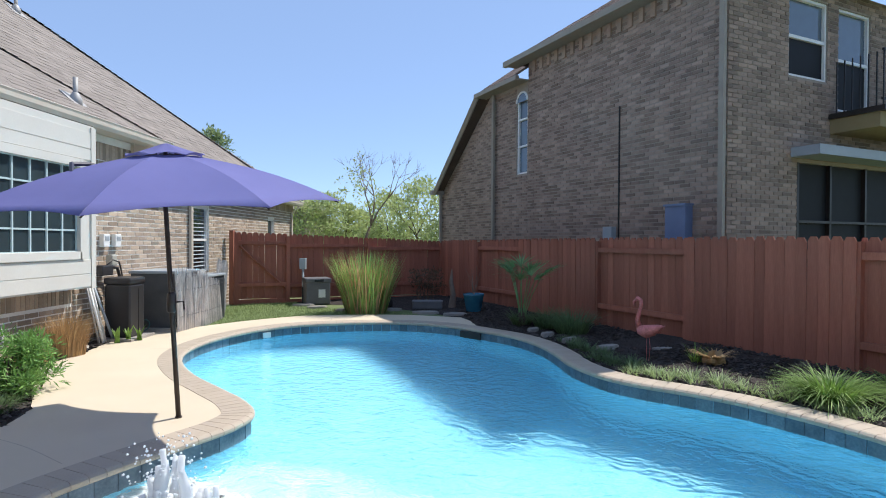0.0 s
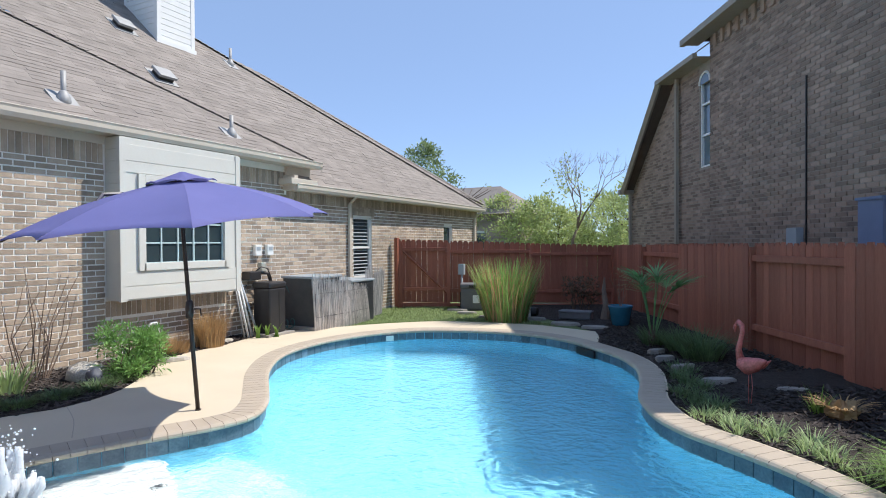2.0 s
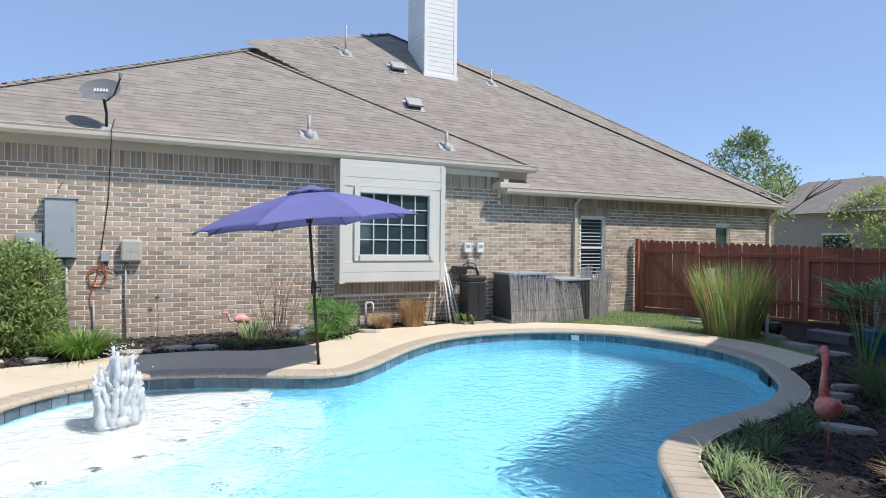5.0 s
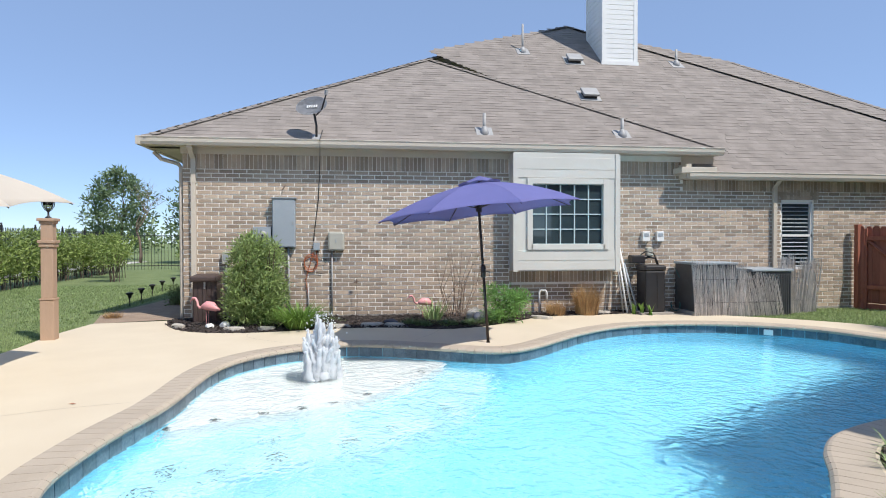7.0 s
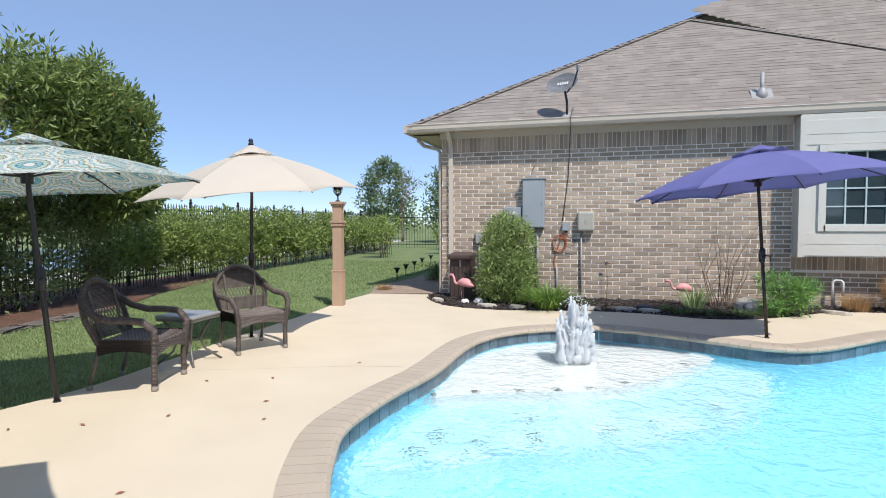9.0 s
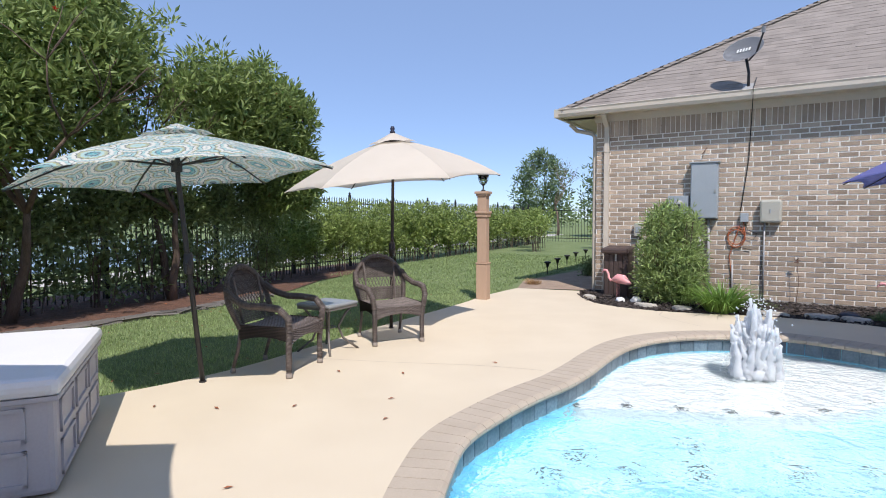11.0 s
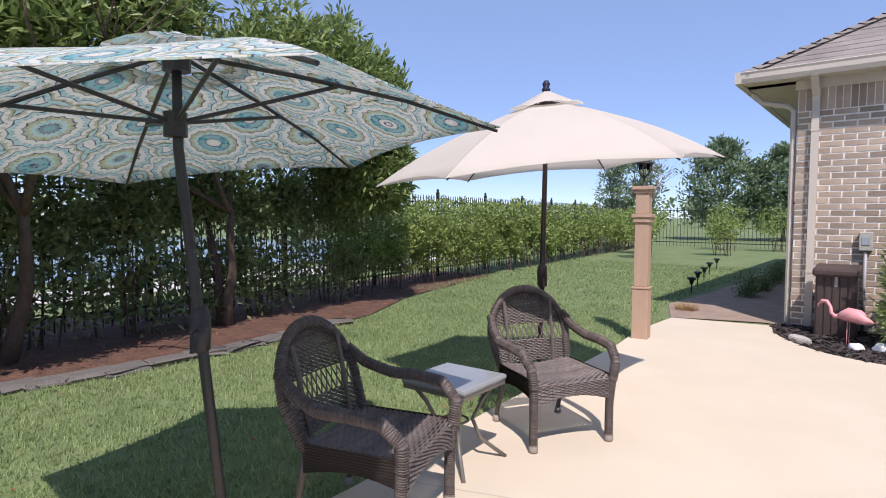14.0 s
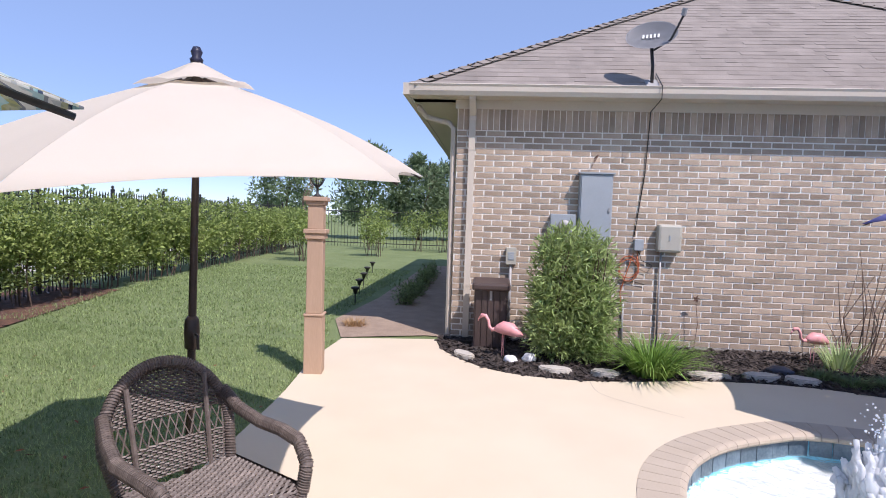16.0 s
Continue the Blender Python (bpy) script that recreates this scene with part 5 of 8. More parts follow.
    def bp(u, v):
        """Back surface: u across from -1 to 1, v up from 0 to 1, inside the hoop."""
        z = 0.42 + 0.48 * v
        if z > 0.60:
            half = 0.285 * math.sqrt(max(0.0, 1 - ((z - 0.60) / 0.305) ** 2))
        else:
            half = 0.25 + 0.035 * (z - 0.42) / 0.18
        x = u * half
        y = d0 - 0.005 - 0.155 * v - 0.03 * (1 - u * u)
        return Vector((x, y, z))

    for name, v0, v1 in (("lower_weave", 0.0, 0.30), ("upper_weave", 0.52, 0.985)):
        bm = bmesh.new()
        rows = int((v1 - v0) / 0.0215)
        for k in range(rows):
            v = v0 + (v1 - v0) * (k + 0.5) / rows
            pts = []
            for j in range(25):
                u = -1 + 2 * j / 24
                p = bp(u, v)
                p.y += 0.006 * (1 if (j + k) % 2 else -1)
                pts.append(p)
            tube(bm, pts, 0.0056, 4, caps=False)
        for j in range(13):
            u = -0.94 + 1.88 * j / 12
            tube(bm, [bp(u, v0), bp(u, (v0 + v1) / 2), bp(u, v1 - 0.01)], 0.004, 4, caps=False)
        tagged(part(name, bm, M["strand"], t, "tight woven cane"), kind="stuff")
    bm = bmesh.new()
    for j in range(14):
        u0 = -0.95 + 1.9 * j / 13
        for s in (0.16, -0.16):
            u1 = max(-0.98, min(0.98, u0 + s))
            tube(bm, [bp(u0, 0.29), bp(u1, 0.53)], 0.004, 4, caps=False)
    tagged(part("lattice", bm, M["strand"], t, "open crossed cane lattice"), kind="stuff")
    # seat
    bm = bmesh.new()
    rows = 34
    for k in range(rows):
        y = d0 + (d1 + 0.05 - d0) * k / (rows - 1)
        pts = []
        for j in range(21):
            x = -0.27 + 0.54 * j / 20
            pts.append((x, y, 0.43 - 0.025 * (1 - (x / 0.27) ** 2) - 0.02 * max(0, k - rows + 5) / 5 + 0.004 * (1 if (j + k) % 2 else -1)))
        tube(bm, pts, 0.0075, 4, caps=False)
    tagged(part("seat", bm, M["strand"], t, "woven cane seat"), kind="stuff")
    bm = bmesh.new()
    for k in range(11):
        pts = []
        for j in range(21):
            x = -0.27 + 0.54 * j / 20
            low = 0.285 + 0.05 * (1 - (x / 0.27) ** 2)
            pts.append((x, d1 + 0.055 + 0.004 * (1 if (j + k) % 2 else -1), low + (0.41 - low) * k / 10))
        tube(bm, pts, 0.007, 4, caps=False)
    tagged(part("apron", bm, M["strand"], t, "woven front apron"), kind="stuff")
    return t


def spline3(pts, n):
    p = [Vector(q) for q in pts]
    ls = [0.0]
    for a, b in zip(p, p[1:]):
        ls.append(ls[-1] + (b - a).length)
    out = []
    for i in range(n + 1):
        s = ls[-1] * i / n
        k = max(j for j in range(len(ls)) if ls[j] <= s + 1e-9)
        k = min(k, len(p) - 2)
        f = (s - ls[k]) / max(1e-9, ls[k + 1] - ls[k])
        out.append(p[k].lerp(p[k + 1], f))
    return out


ch = chair((-0.046, -1.342), math.atan2(-0.514, 0.858))
copy_thing(ch, Matrix.Translation((1.481, -1.455, 0)) @ Matrix.Rotation(math.atan2(0.280, 0.960), 4, "Z"))

# ---- side table ----
M["tabletop"] = mat("grey_resin_top", (0.30, 0.31, 0.31), (0.25, 0.26, 0.26), 0.25, scale=3, fine=90, bump=0.03)
M["taupe"] = mat("taupe_metal", (0.20, 0.18, 0.16), (0.16, 0.145, 0.13), 0.45, metal=0.2, bump=0.05)
tbl = thing("side_table", "square grey resin side table between the chairs", "side table", (0.71, -1.56, 0))
tbl.rotation_euler = (0, 0, 0.03)
part("tabletop", bx(-0.225, 0.225, -0.225, 0.225, 0.468, 0.505, bevel=0.016), M["tabletop"], tbl)
part("rim", bx(-0.215, 0.215, -0.215, 0.215, 0.445, 0.469), M["taupe"], tbl)
for sx in (1, -1):
    for sy in (1, -1):
        part("leg", tb([(sx * 0.17, sy * 0.17, 0.45), (sx * 0.12, sy * 0.12, 0.36), (sx * 0.075, sy * 0.075, 0.24), (sx * 0.11, sy * 0.11, 0.12), (sx * 0.22, sy * 0.22, 0.0)], 0.012, 8), M["taupe"], tbl, smooth=True)
part("ring", tb([(0.08 * math.cos(a * math.pi / 8), 0.08 * math.sin(a * math.pi / 8), 0.24) for a in range(17)], 0.007, 6), M["taupe"], tbl)

# ---- lamp post ----
M["wood"] = mat("tan_painted_wood", (0.50, 0.345, 0.245), (0.43, 0.295, 0.205), 0.7, scale=3, fine=40, bump=0.15, stretch=(3, 3, 0.4))
M["lampglass"] = glass("lantern_glass", (0.95, 0.97, 1.0), 0.05, 1.45)
post = thing("lamp_post", "tan painted square wooden post with a lantern on top", "lamp post", (-3.41, -1.92, 0))
post.scale = (0.9, 0.9, 0.955)
post.rotation_euler = (0, 0, 0.12)
for nm, w, z0, z1 in (("base", 0.102, -0.04, 0.62), ("base_trim", 0.112, 0.62, 0.645), ("shaft", 0.088, 0.645, 1.44), ("neck_trim", 0.125, 1.50, 1.545), ("neck_trim", 0.108, 1.44, 1.50), ("upper_block", 0.086, 1.545, 1.80), ("cap_trim", 0.105, 1.80, 1.84), ("cap", 0.128, 1.84, 1.885)):
    part(nm, bx(-w, w, -w, w, z0, z1, bevel=0.006), M["wood"], post)
part("lantern_stem", lathe(bmesh.new(), [(0.05, 1.885), (0.04, 1.905), (0.016, 1.92), (0.014, 1.98), (0.035, 2.0), (0.05, 2.015)], seg=12), M["black"], post, smooth=True)
g = part("lantern_glass", lathe(bmesh.new(), [(0.035, 2.015), (0.065, 2.06), (0.085, 2.14), (0.083, 2.15), (0.06, 2.06), (0.03, 2.02)], seg=12), M["lampglass"], post, smooth=True)
g.visible_shadow = False
for k in range(6):
    a = k * math.pi / 3
    part("lantern_bar", tb([(0.045 * math.cos(a), 0.045 * math.sin(a), 2.01), (0.085 * math.cos(a), 0.085 * math.sin(a), 2.08), (0.095 * math.cos(a), 0.095 * math.sin(a), 2.16)], 0.006, 5), M["black"], post)
part("lantern_top", lathe(bmesh.new(), [(0.105, 2.155), (0.105, 2.17), (0.06, 2.19), (0.035, 2.2), (0.02, 2.235)], seg=12), M["black"], post, smooth=True)

# ---- storage box by the pool ----
M["resin"] = mat("pale_grey_resin", (0.50, 0.48, 0.50), (0.45, 0.43, 0.45), 0.5, scale=3, fine=80, bump=0.08)
M["resinlid"] = mat("white_resin_lid", (0.78, 0.77, 0.77), (0.73, 0.72, 0.72), 0.45, scale=3, fine=80, bump=0.05)
dbx = thing("deck_box", "pale grey resin storage box with a white lid", "storage box", (3.728, -0.512, 0))
dbx.rotation_euler = (0, 0, math.atan2(-0.823, -0.567))
LX, LY = 1.385, 0.70
part("body", bx(0.0, LX, 0.0, LY, 0.015, 0.505, bevel=0.03), M["resin"], dbx)
part("lid", bx(-0.03, LX + 0.03, -0.03, LY + 0.03, 0.505, 0.60, bevel=0.035), M["resinlid"], dbx)
part("lid_lip", bx(-0.02, LX + 0.02, -0.02, LY + 0.02, 0.485, 0.506), M["resin"], dbx)
for z0, z1 in ((0.07, 0.25), (0.29, 0.46)):
    for i in range(3):
        x0 = 0.10 + i * 0.42
        for a, b, c, d in ((x0, x0 + 0.34, z0, z0 + 0.02), (x0, x0 + 0.34, z1 - 0.02, z1), (x0, x0 + 0.02, z0, z1), (x0 + 0.32, x0 + 0.34, z0, z1)):
            part("panel_moulding", bx(a, b, -0.012, 0.006, c, d), M["resin"], dbx)
    for a, b, c, d in ((0.12, 0.58, z0, z0 + 0.02), (0.12, 0.58, z1 - 0.02, z1), (0.12, 0.14, z0, z1), (0.56, 0.58, z0, z1)):
        part("panel_moulding", bx(-0.012, 0.006, a, b, c, d), M["resin"], dbx)
for sx in (0.06, LX - 0.12):
    for sy in (0.06, LY - 0.12):
        part("foot", bx(sx, sx + 0.06, sy, sy + 0.06, 0.0, 0.02), M["resin"], dbx)

# ---- fountain on the ledge ----
M["spray"] = mat("spray", (0.93, 0.94, 0.95), (0.84, 0.87, 0.90), 0.25, scale=14, fine=40, bump=0.4, dist=0.01, leaf=0.5)
fnt = thing("fountain", "white bubbling water jet on the sun ledge", "fountain", (-1.19, 2.24, WATER_Z))
rnd = random.Random(4)
fingers = [(rnd.uniform(-0.15, 0.15), rnd.uniform(-0.15, 0.15), rnd.uniform(0.34, 0.56)) for _ in range(12)] + [(0.02, -0.03, 0.76), (0.0, 0.08, 0.70), (-0.05, -0.10, 0.62)]
for k in range(110):
    fx, fy, fh = fingers[k % len(fingers)]
    a, r0 = rnd.uniform(0, 6.28), 0.11 * math.sqrt(rnd.random())
    h = fh * rnd.uniform(0.62, 1.0)
    out = rnd.uniform(0.0, 0.5)
    pts, rs = [], []
    for j in range(11):
        f = j / 10
        g = 0.55 + 0.45 * f
        x = fx * g + math.cos(a) * r0 * (1.2 - 0.5 * f) + 0.035 * noise.noise(Vector((k, f * 6, 0))) + fx * out * f * f
        y = fy * g + math.sin(a) * r0 * (1.2 - 0.5 * f) + 0.035 * noise.noise(Vector((k, f * 6, 9))) + fy * out * f * f
        pts.append((x, y, h * f))
        rs.append(max(0.006, 0.060 * (1 - 0.74 * f) * (1 + 0.9 * noise.noise(Vector((k * 3, f * 17, 3))))))
    part("jet", tb(pts, rs, 7), M["spray"], fnt, smooth=True)
bm = bmesh.new()
for k in range(420):
    a, r, z = rnd.uniform(0, 6.28), abs(rnd.gauss(0.16, 0.09)), rnd.uniform(0.0, 0.78)
    r *= 1.15 - 0.7 * z
    s_ = rnd.uniform(0.003, 0.009)
    bmesh.ops.create_icosphere(bm, subdivisions=1, radius=s_, matrix=Matrix.Translation((r * math.cos(a), r * math.sin(a), z)))
tagged(part("droplets", bm, M["spray"], fnt, smooth=True), "scattered water drops", kind="stuff")
bm = bmesh.new()
for k in range(60):
    a, r = rnd.uniform(0, 6.28), abs(rnd.gauss(0.12, 0.06))
    bmesh.ops.create_icosphere(bm, subdivisions=1, radius=rnd.uniform(0.015, 0.05), matrix=Matrix.Translation((r * math.cos(a), r * math.sin(a), 0.0)) @ Matrix.Diagonal((1, 1, 0.6, 1)))
part("foam", bm, M["spray"], fnt, "white foam at the foot of the jet", smooth=True)


# ================= plants =================
class Leaves:
    """Collects thin leaves or blades as quads and strips for one mesh."""

    def __init__(self):
        self.v, self.f = [], []

    def leaf(self, p, d, up_, L, w):
        p, d = Vector(p), Vector(d).normalized()
        s = d.cross(Vector(up_))
        s = s.normalized() if s.length > 1e-4 else d.orthogonal().normalized()
        k = len(self.v)
        m = p + d * L * 0.45
        nz = s.cross(d) * L * 0.06
        self.v += [tuple(p), tuple(m + s * w + nz), tuple(p + d * L), tuple(m - s * w + nz)]
        self.f += [(k, k + 1, k + 2, k + 3)]

    def blade(self, p, a, L, w, bend, lean_):
        """An arching blade from p that leans to angle a."""
        k = len(self.v)
        dx, dy = math.cos(a), math.sin(a)
        sx, sy = -dy * w, dx * w
        for i in range(4):
            f = i / 3
            r = L * (lean_ * f + 0.6 * bend * f * f)
            z = L * (f - 0.72 * bend * f * f)
            q = (p[0] + dx * r, p[1] + dy * r, p[2] + z)
            t = 1 - f * 0.92
            self.v += [(q[0] - sx * t, q[1] - sy * t, q[2]), (q[0] + sx * t, q[1] + sy * t, q[2])]
        for i in range(3):
            self.f.append((k + 2 * i, k + 2 * i + 1, k + 2 * i + 3, k + 2 * i + 2))

    def build(self, name, material, parent=None, label="", kind=""):
        ob = pymesh(name, self.v, self.f, material, parent, label)
        if kind:
            tagged(ob, kind=kind)
        return ob


def clump(lv, rnd, c, r, n, L, w, outward=True):
    """Leaves round a twig tip."""
    for _ in range(n):
        d = Vector((rnd.gauss(0, 1), rnd.gauss(0, 1), rnd.gauss(0.35, 0.9)))
        d.normalize()
        p = Vector(c) + d * r * rnd.uniform(0.1, 1.0)
        lv.leaf(p, d + Vector((rnd.uniform(-.5, .5), rnd.uniform(-.5, .5), rnd.uniform(-.3, .5))), (rnd.uniform(-1, 1), rnd.uniform(-1, 1), 1), L * rnd.uniform(0.7, 1.25), w * rnd.uniform(0.8, 1.2))


G = lambda n, a, b, leaf=0.35, rough=0.55, isl=0.3: mat(n, tuple(1.5 * c for c in a), tuple(1.5 * c for c in b), rough, scale=0.8, fine=7, bump=0, island=isl, leaf=leaf)
M["hedge"] = G("hedge_leaf", (0.235, 0.29, 0.085), (0.125, 0.165, 0.048))
M["darkleaf"] = G("dark_shrub_leaf", (0.20, 0.245, 0.10), (0.10, 0.135, 0.052))
M["treeleaf"] = G("bottlebrush_leaf", (0.20, 0.25, 0.085), (0.105, 0.15, 0.042))
M["bamboo"] = G("fine_bamboo_leaf", (0.29, 0.355, 0.145), (0.15, 0.21, 0.072))
M["liriope"] = G("strap_leaf", (0.17, 0.27, 0.06), (0.08, 0.15, 0.03))
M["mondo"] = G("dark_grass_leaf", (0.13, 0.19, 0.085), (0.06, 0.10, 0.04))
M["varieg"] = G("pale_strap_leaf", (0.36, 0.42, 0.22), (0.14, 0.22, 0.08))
M["straw"] = G("dry_grass", (0.40, 0.27, 0.13), (0.24, 0.15, 0.075))
M["feather"] = G("feathery_leaf", (0.19, 0.32, 0.10), (0.10, 0.20, 0.05))
M["palm"] = G("palm_leaf", (0.15, 0.27, 0.11), (0.08, 0.16, 0.055))
M["far"] = G("far_foliage", (0.21, 0.26, 0.13), (0.12, 0.165, 0.075))
M["farpine"] = G("pine_foliage", (0.15, 0.20, 0.105), (0.085, 0.125, 0.065))
M["bark"] = mat("bark", (0.17, 0.12, 0.09), (0.09, 0.065, 0.05), 0.9, scale=6, fine=40, bump=0.8, dist=0.02, stretch=(3, 3, 0.6))
M["twig"] = mat("bare_twig", (0.26, 0.19, 0.145), (0.16, 0.115, 0.09), 0.9, bump=0.2)
M["red"] = mat("red_flower", (0.55, 0.05, 0.03), (0.40, 0.03, 0.02), 0.6, bump=0, island=0.3)


def limb(bm, p, d, L, r, rnd, depth, tips):
    """A branch that bends and divides."""
    p, d = Vector(p), Vector(d).normalized()
    pts, rs = [p.copy()], [r]
    for i in range(4):
        d = (d + Vector((rnd.uniform(-.25, .25), rnd.uniform(-.25, .25), rnd.uniform(-.1, .18)))).normalized()
        p = p + d * L / 4
        pts.append(p.copy())
        rs.append(r * (1 - 0.14 * (i + 1)))
    tube(bm, pts, rs, 6 if r > 0.02 else 4)
    if depth == 0:
        tips.append(p)
        return
    for _ in range(3 if depth > 1 else 4):
        nd = (d + Vector((rnd.uniform(-.9, .9), rnd.uniform(-.9, .9), rnd.uniform(-.3, .7)))).normalized()
        limb(bm, p, nd, L * rnd.uniform(0.6, 0.8), r * 0.45, rnd, depth - 1, tips)
    tips.append(p)


# the evergreen trees by the iron fence
def tree(at, h, crown, label, seed, n_clump, per, L, w, leafmat, flowers=0, lean_=(0, 0), trunks=1):
    rnd = random.Random(seed)
    t = thing("tree", label, "tree", (*at, LAWN_Z), "evergreen trees")
    bm = bmesh.new()
    tips = []
    for k in range(trunks):
        limb(bm, (rnd.uniform(-.1, .1) * k, rnd.uniform(-.1, .1) * k, -0.05), (lean_[0] + 0.15 * k, lean_[1], 1), h * 0.40, 0.09, rnd, 3, tips)
    part("trunk", bm, M["bark"], t, smooth=True)
    lv, fl = Leaves(), Leaves()
    made = 0
    while made < n_clump:
        cx, cy, cz, rx, ry, rz = crown[rnd.randrange(len(crown))]
        a, b = rnd.uniform(0, 6.283), math.acos(rnd.uniform(-0.85, 1))
        rr = rnd.uniform(0.55, 1.0) ** 0.6
        x, y, z = cx + rx * rr * math.sin(b) * math.cos(a), cy + ry * rr * math.sin(b) * math.sin(a), cz + rz * rr * math.cos(b)
        if noise.noise(Vector((x * 1.1 + seed, y * 1.1, z * 1.3))) < -0.10:
            continue
        clump(lv, rnd, (x, y, z), 0.20, per, L, w)
        if flowers and rnd.random() < flowers:
            for _ in range(14):
                fl.leaf((x, y, z), (rnd.gauss(0, 1), rnd.gauss(0, 1), rnd.gauss(0, 1)), (0, 0, 1), 0.06, 0.008)
        made += 1
    tagged(lv.build("crown", leafmat, t, "many narrow green leaves"), kind="stuff")
    if fl.v:
        fl.build("flowers", M["red"], t, "scattered red bottlebrush flowers", "stuff")
    return t


tree((1.7, -6.35), 4.2, [(0.0, 0.2, 3.3, 1.6, 1.3, 1.5), (0.9, 0.3, 2.6, 1.4, 1.2, 1.1), (-0.8, 0, 3.9, 1.2, 1.1, 1.0)], "evergreen bottlebrush tree with narrow leaves and red flowers", 51, 1900, 17, 0.145, 0.023, M["treeleaf"], 0.035)
tree((-0.75, -6.5), 4.0, [(0, 0.1, 3.3, 1.3, 1.2, 1.35), (-1.1, 0.1, 3.4, 1.25, 1.1, 1.05), (-1.9, 0, 3.1, 0.95, 0.9, 0.95), (-2.45, 0.1, 3.1, 0.7, 0.8, 1.0), (-2.4, 0.1, 2.2, 0.7, 0.8, 0.8)], "evergreen bottlebrush tree beside the iron fence", 52, 2300, 17, 0.145, 0.023, M["treeleaf"], 0.03, lean_=(-0.15, 0), trunks=2)
tree((4.6, -6.2), 4.6, [(0, 0, 3.5, 1.8, 1.4, 1.6), (1.5, 0.2, 3.0, 1.5, 1.3, 1.4)], "evergreen bottlebrush tree shading the lawn edge", 53, 1300, 17, 0.145, 0.023, M["treeleaf"], 0.03)


def shrub(name, label, cat, at, boxes, seed, n, per, L, w, leafmat, stems=10, group="", gap=-0.25, stem_h=0.8, clr=0.16, thing_z=LAWN_Z):
    """A leafy bush: stems from the ground and clumps through rounded boxes (cx, cy, cz, rx, ry, rz)."""
    rnd = random.Random(seed)
    t = thing(name, label, cat, (*at, thing_z), group)
    bm = bmesh.new()
    for k in range(stems):
        b = boxes[rnd.randrange(len(boxes))]
        x, y = b[0] + rnd.uniform(-.6, .6) * b[3], b[1] + rnd.uniform(-.6, .6) * b[4]
        tube(bm, [(x * 0.9, y * 0.9, 0), (x + rnd.uniform(-.08, .08), y + rnd.uniform(-.08, .08), stem_h * 0.5), (x + rnd.uniform(-.15, .15), y + rnd.uniform(-.15, .15), stem_h)], [0.014, 0.01, 0.005], 4)
    part("woody_base", bm, M["bark"], t)
    lv = Leaves()
    made = tries = 0
    while made < n and tries < n * 12:
        tries += 1
        b = boxes[rnd.randrange(len(boxes))]
        u = [rnd.uniform(-1, 1) for _ in range(3)]
        if u[0] ** 4 + u[1] ** 4 + u[2] ** 4 > 1:
            continue
        q = (b[0] + u[0] * b[3], b[1] + u[1] * b[4], b[2] + u[2] * b[5])
        if noise.noise(Vector((q[0] * 2.2 + at[0], q[1] * 2.2 + at[1], q[2] * 2.2))) < gap:
            continue
        clump(lv, rnd, q, clr, per, L, w)
        made += 1
    tagged(lv.build("foliage", leafmat, t), kind="stuff")
    return t


def fence_y(x):
    return -7.62 + 0.105 * x if x < 0 else -7.62


# dark shrubs in the trees' shade, then the bright hedge
xs = 5.6
k = 0
while xs > -2.6:
    shrub("shrub", "dark evergreen shrub growing against the iron fence", "shrub", (xs, fence_y(xs) + 0.75), [(0, 0, 1.0, 0.62, 0.5, 0.85), (0.1, 0.1, 1.7, 0.5, 0.45, 0.55)], 60 + k, 330, 12, 0.12, 0.026, M["darkleaf"], 9, "dark fence shrubs", gap=-0.14, stem_h=1.3, clr=0.2)
    xs -= 1.05
    k += 1
shrub("shrub", "dense dark evergreen shrub at the hedge's end", "shrub", (-3.01, -7.13), [(0, 0, 1.1, 0.7, 0.55, 1.0), (0.2, 0.1, 2.0, 0.55, 0.5, 0.6)], 80, 520, 18, 0.10, 0.016, M["darkleaf"], 8, "dark fence shrubs", gap=-0.7, stem_h=1.3, clr=0.2)
xs, k = -3.9, 0
while xs > -25:
    far = xs < -13
    dens = 430 if xs > -9 else (190 if not far else 110)
    sc = 1.0 if xs > -9 else 1.5
    rr = random.Random(int(-xs * 10))
    top = rr.uniform(-0.06, 0.07)
    shrub("hedge_bush", "bright green clipped hedge bush along the iron fence", "hedge", (xs, fence_y(xs) + 0.62), [(0, 0, 1.16 + top, 0.74, 0.44, 0.66), (0.1, 0.05, 0.8, 0.55, 0.38, 0.5)], 90 + k, dens, 14, 0.078 * sc, 0.02 * sc, M["hedge"], 9, "fence hedge", gap=-0.2, stem_h=1.0)
    xs -= 1.2
    k += 1
for (x, y, s) in ((-19.5, -7.6, 1.0), (-17.0, -6.6, 0.9), (-24.5, -5.5, 1.1), (-24.8, -3.8, 1.0), (-24.6, -2.2, 1.1), (-24.8, -0.6, 1.0), (-24.7, 1.0, 1.1), (-20.5, -4.9, 0.8)):
    shrub("shrub", "green shrub with bare stems on the far lawn", "shrub", (x, y), [(0, 0, 1.25 * s, 0.75 * s, 0.7 * s, 0.6 * s)], int(200 + x * 7 + y * 3), 70, 14, 0.12, 0.03, M["hedge"], 8, "far lawn shrubs", stem_h=1.1)

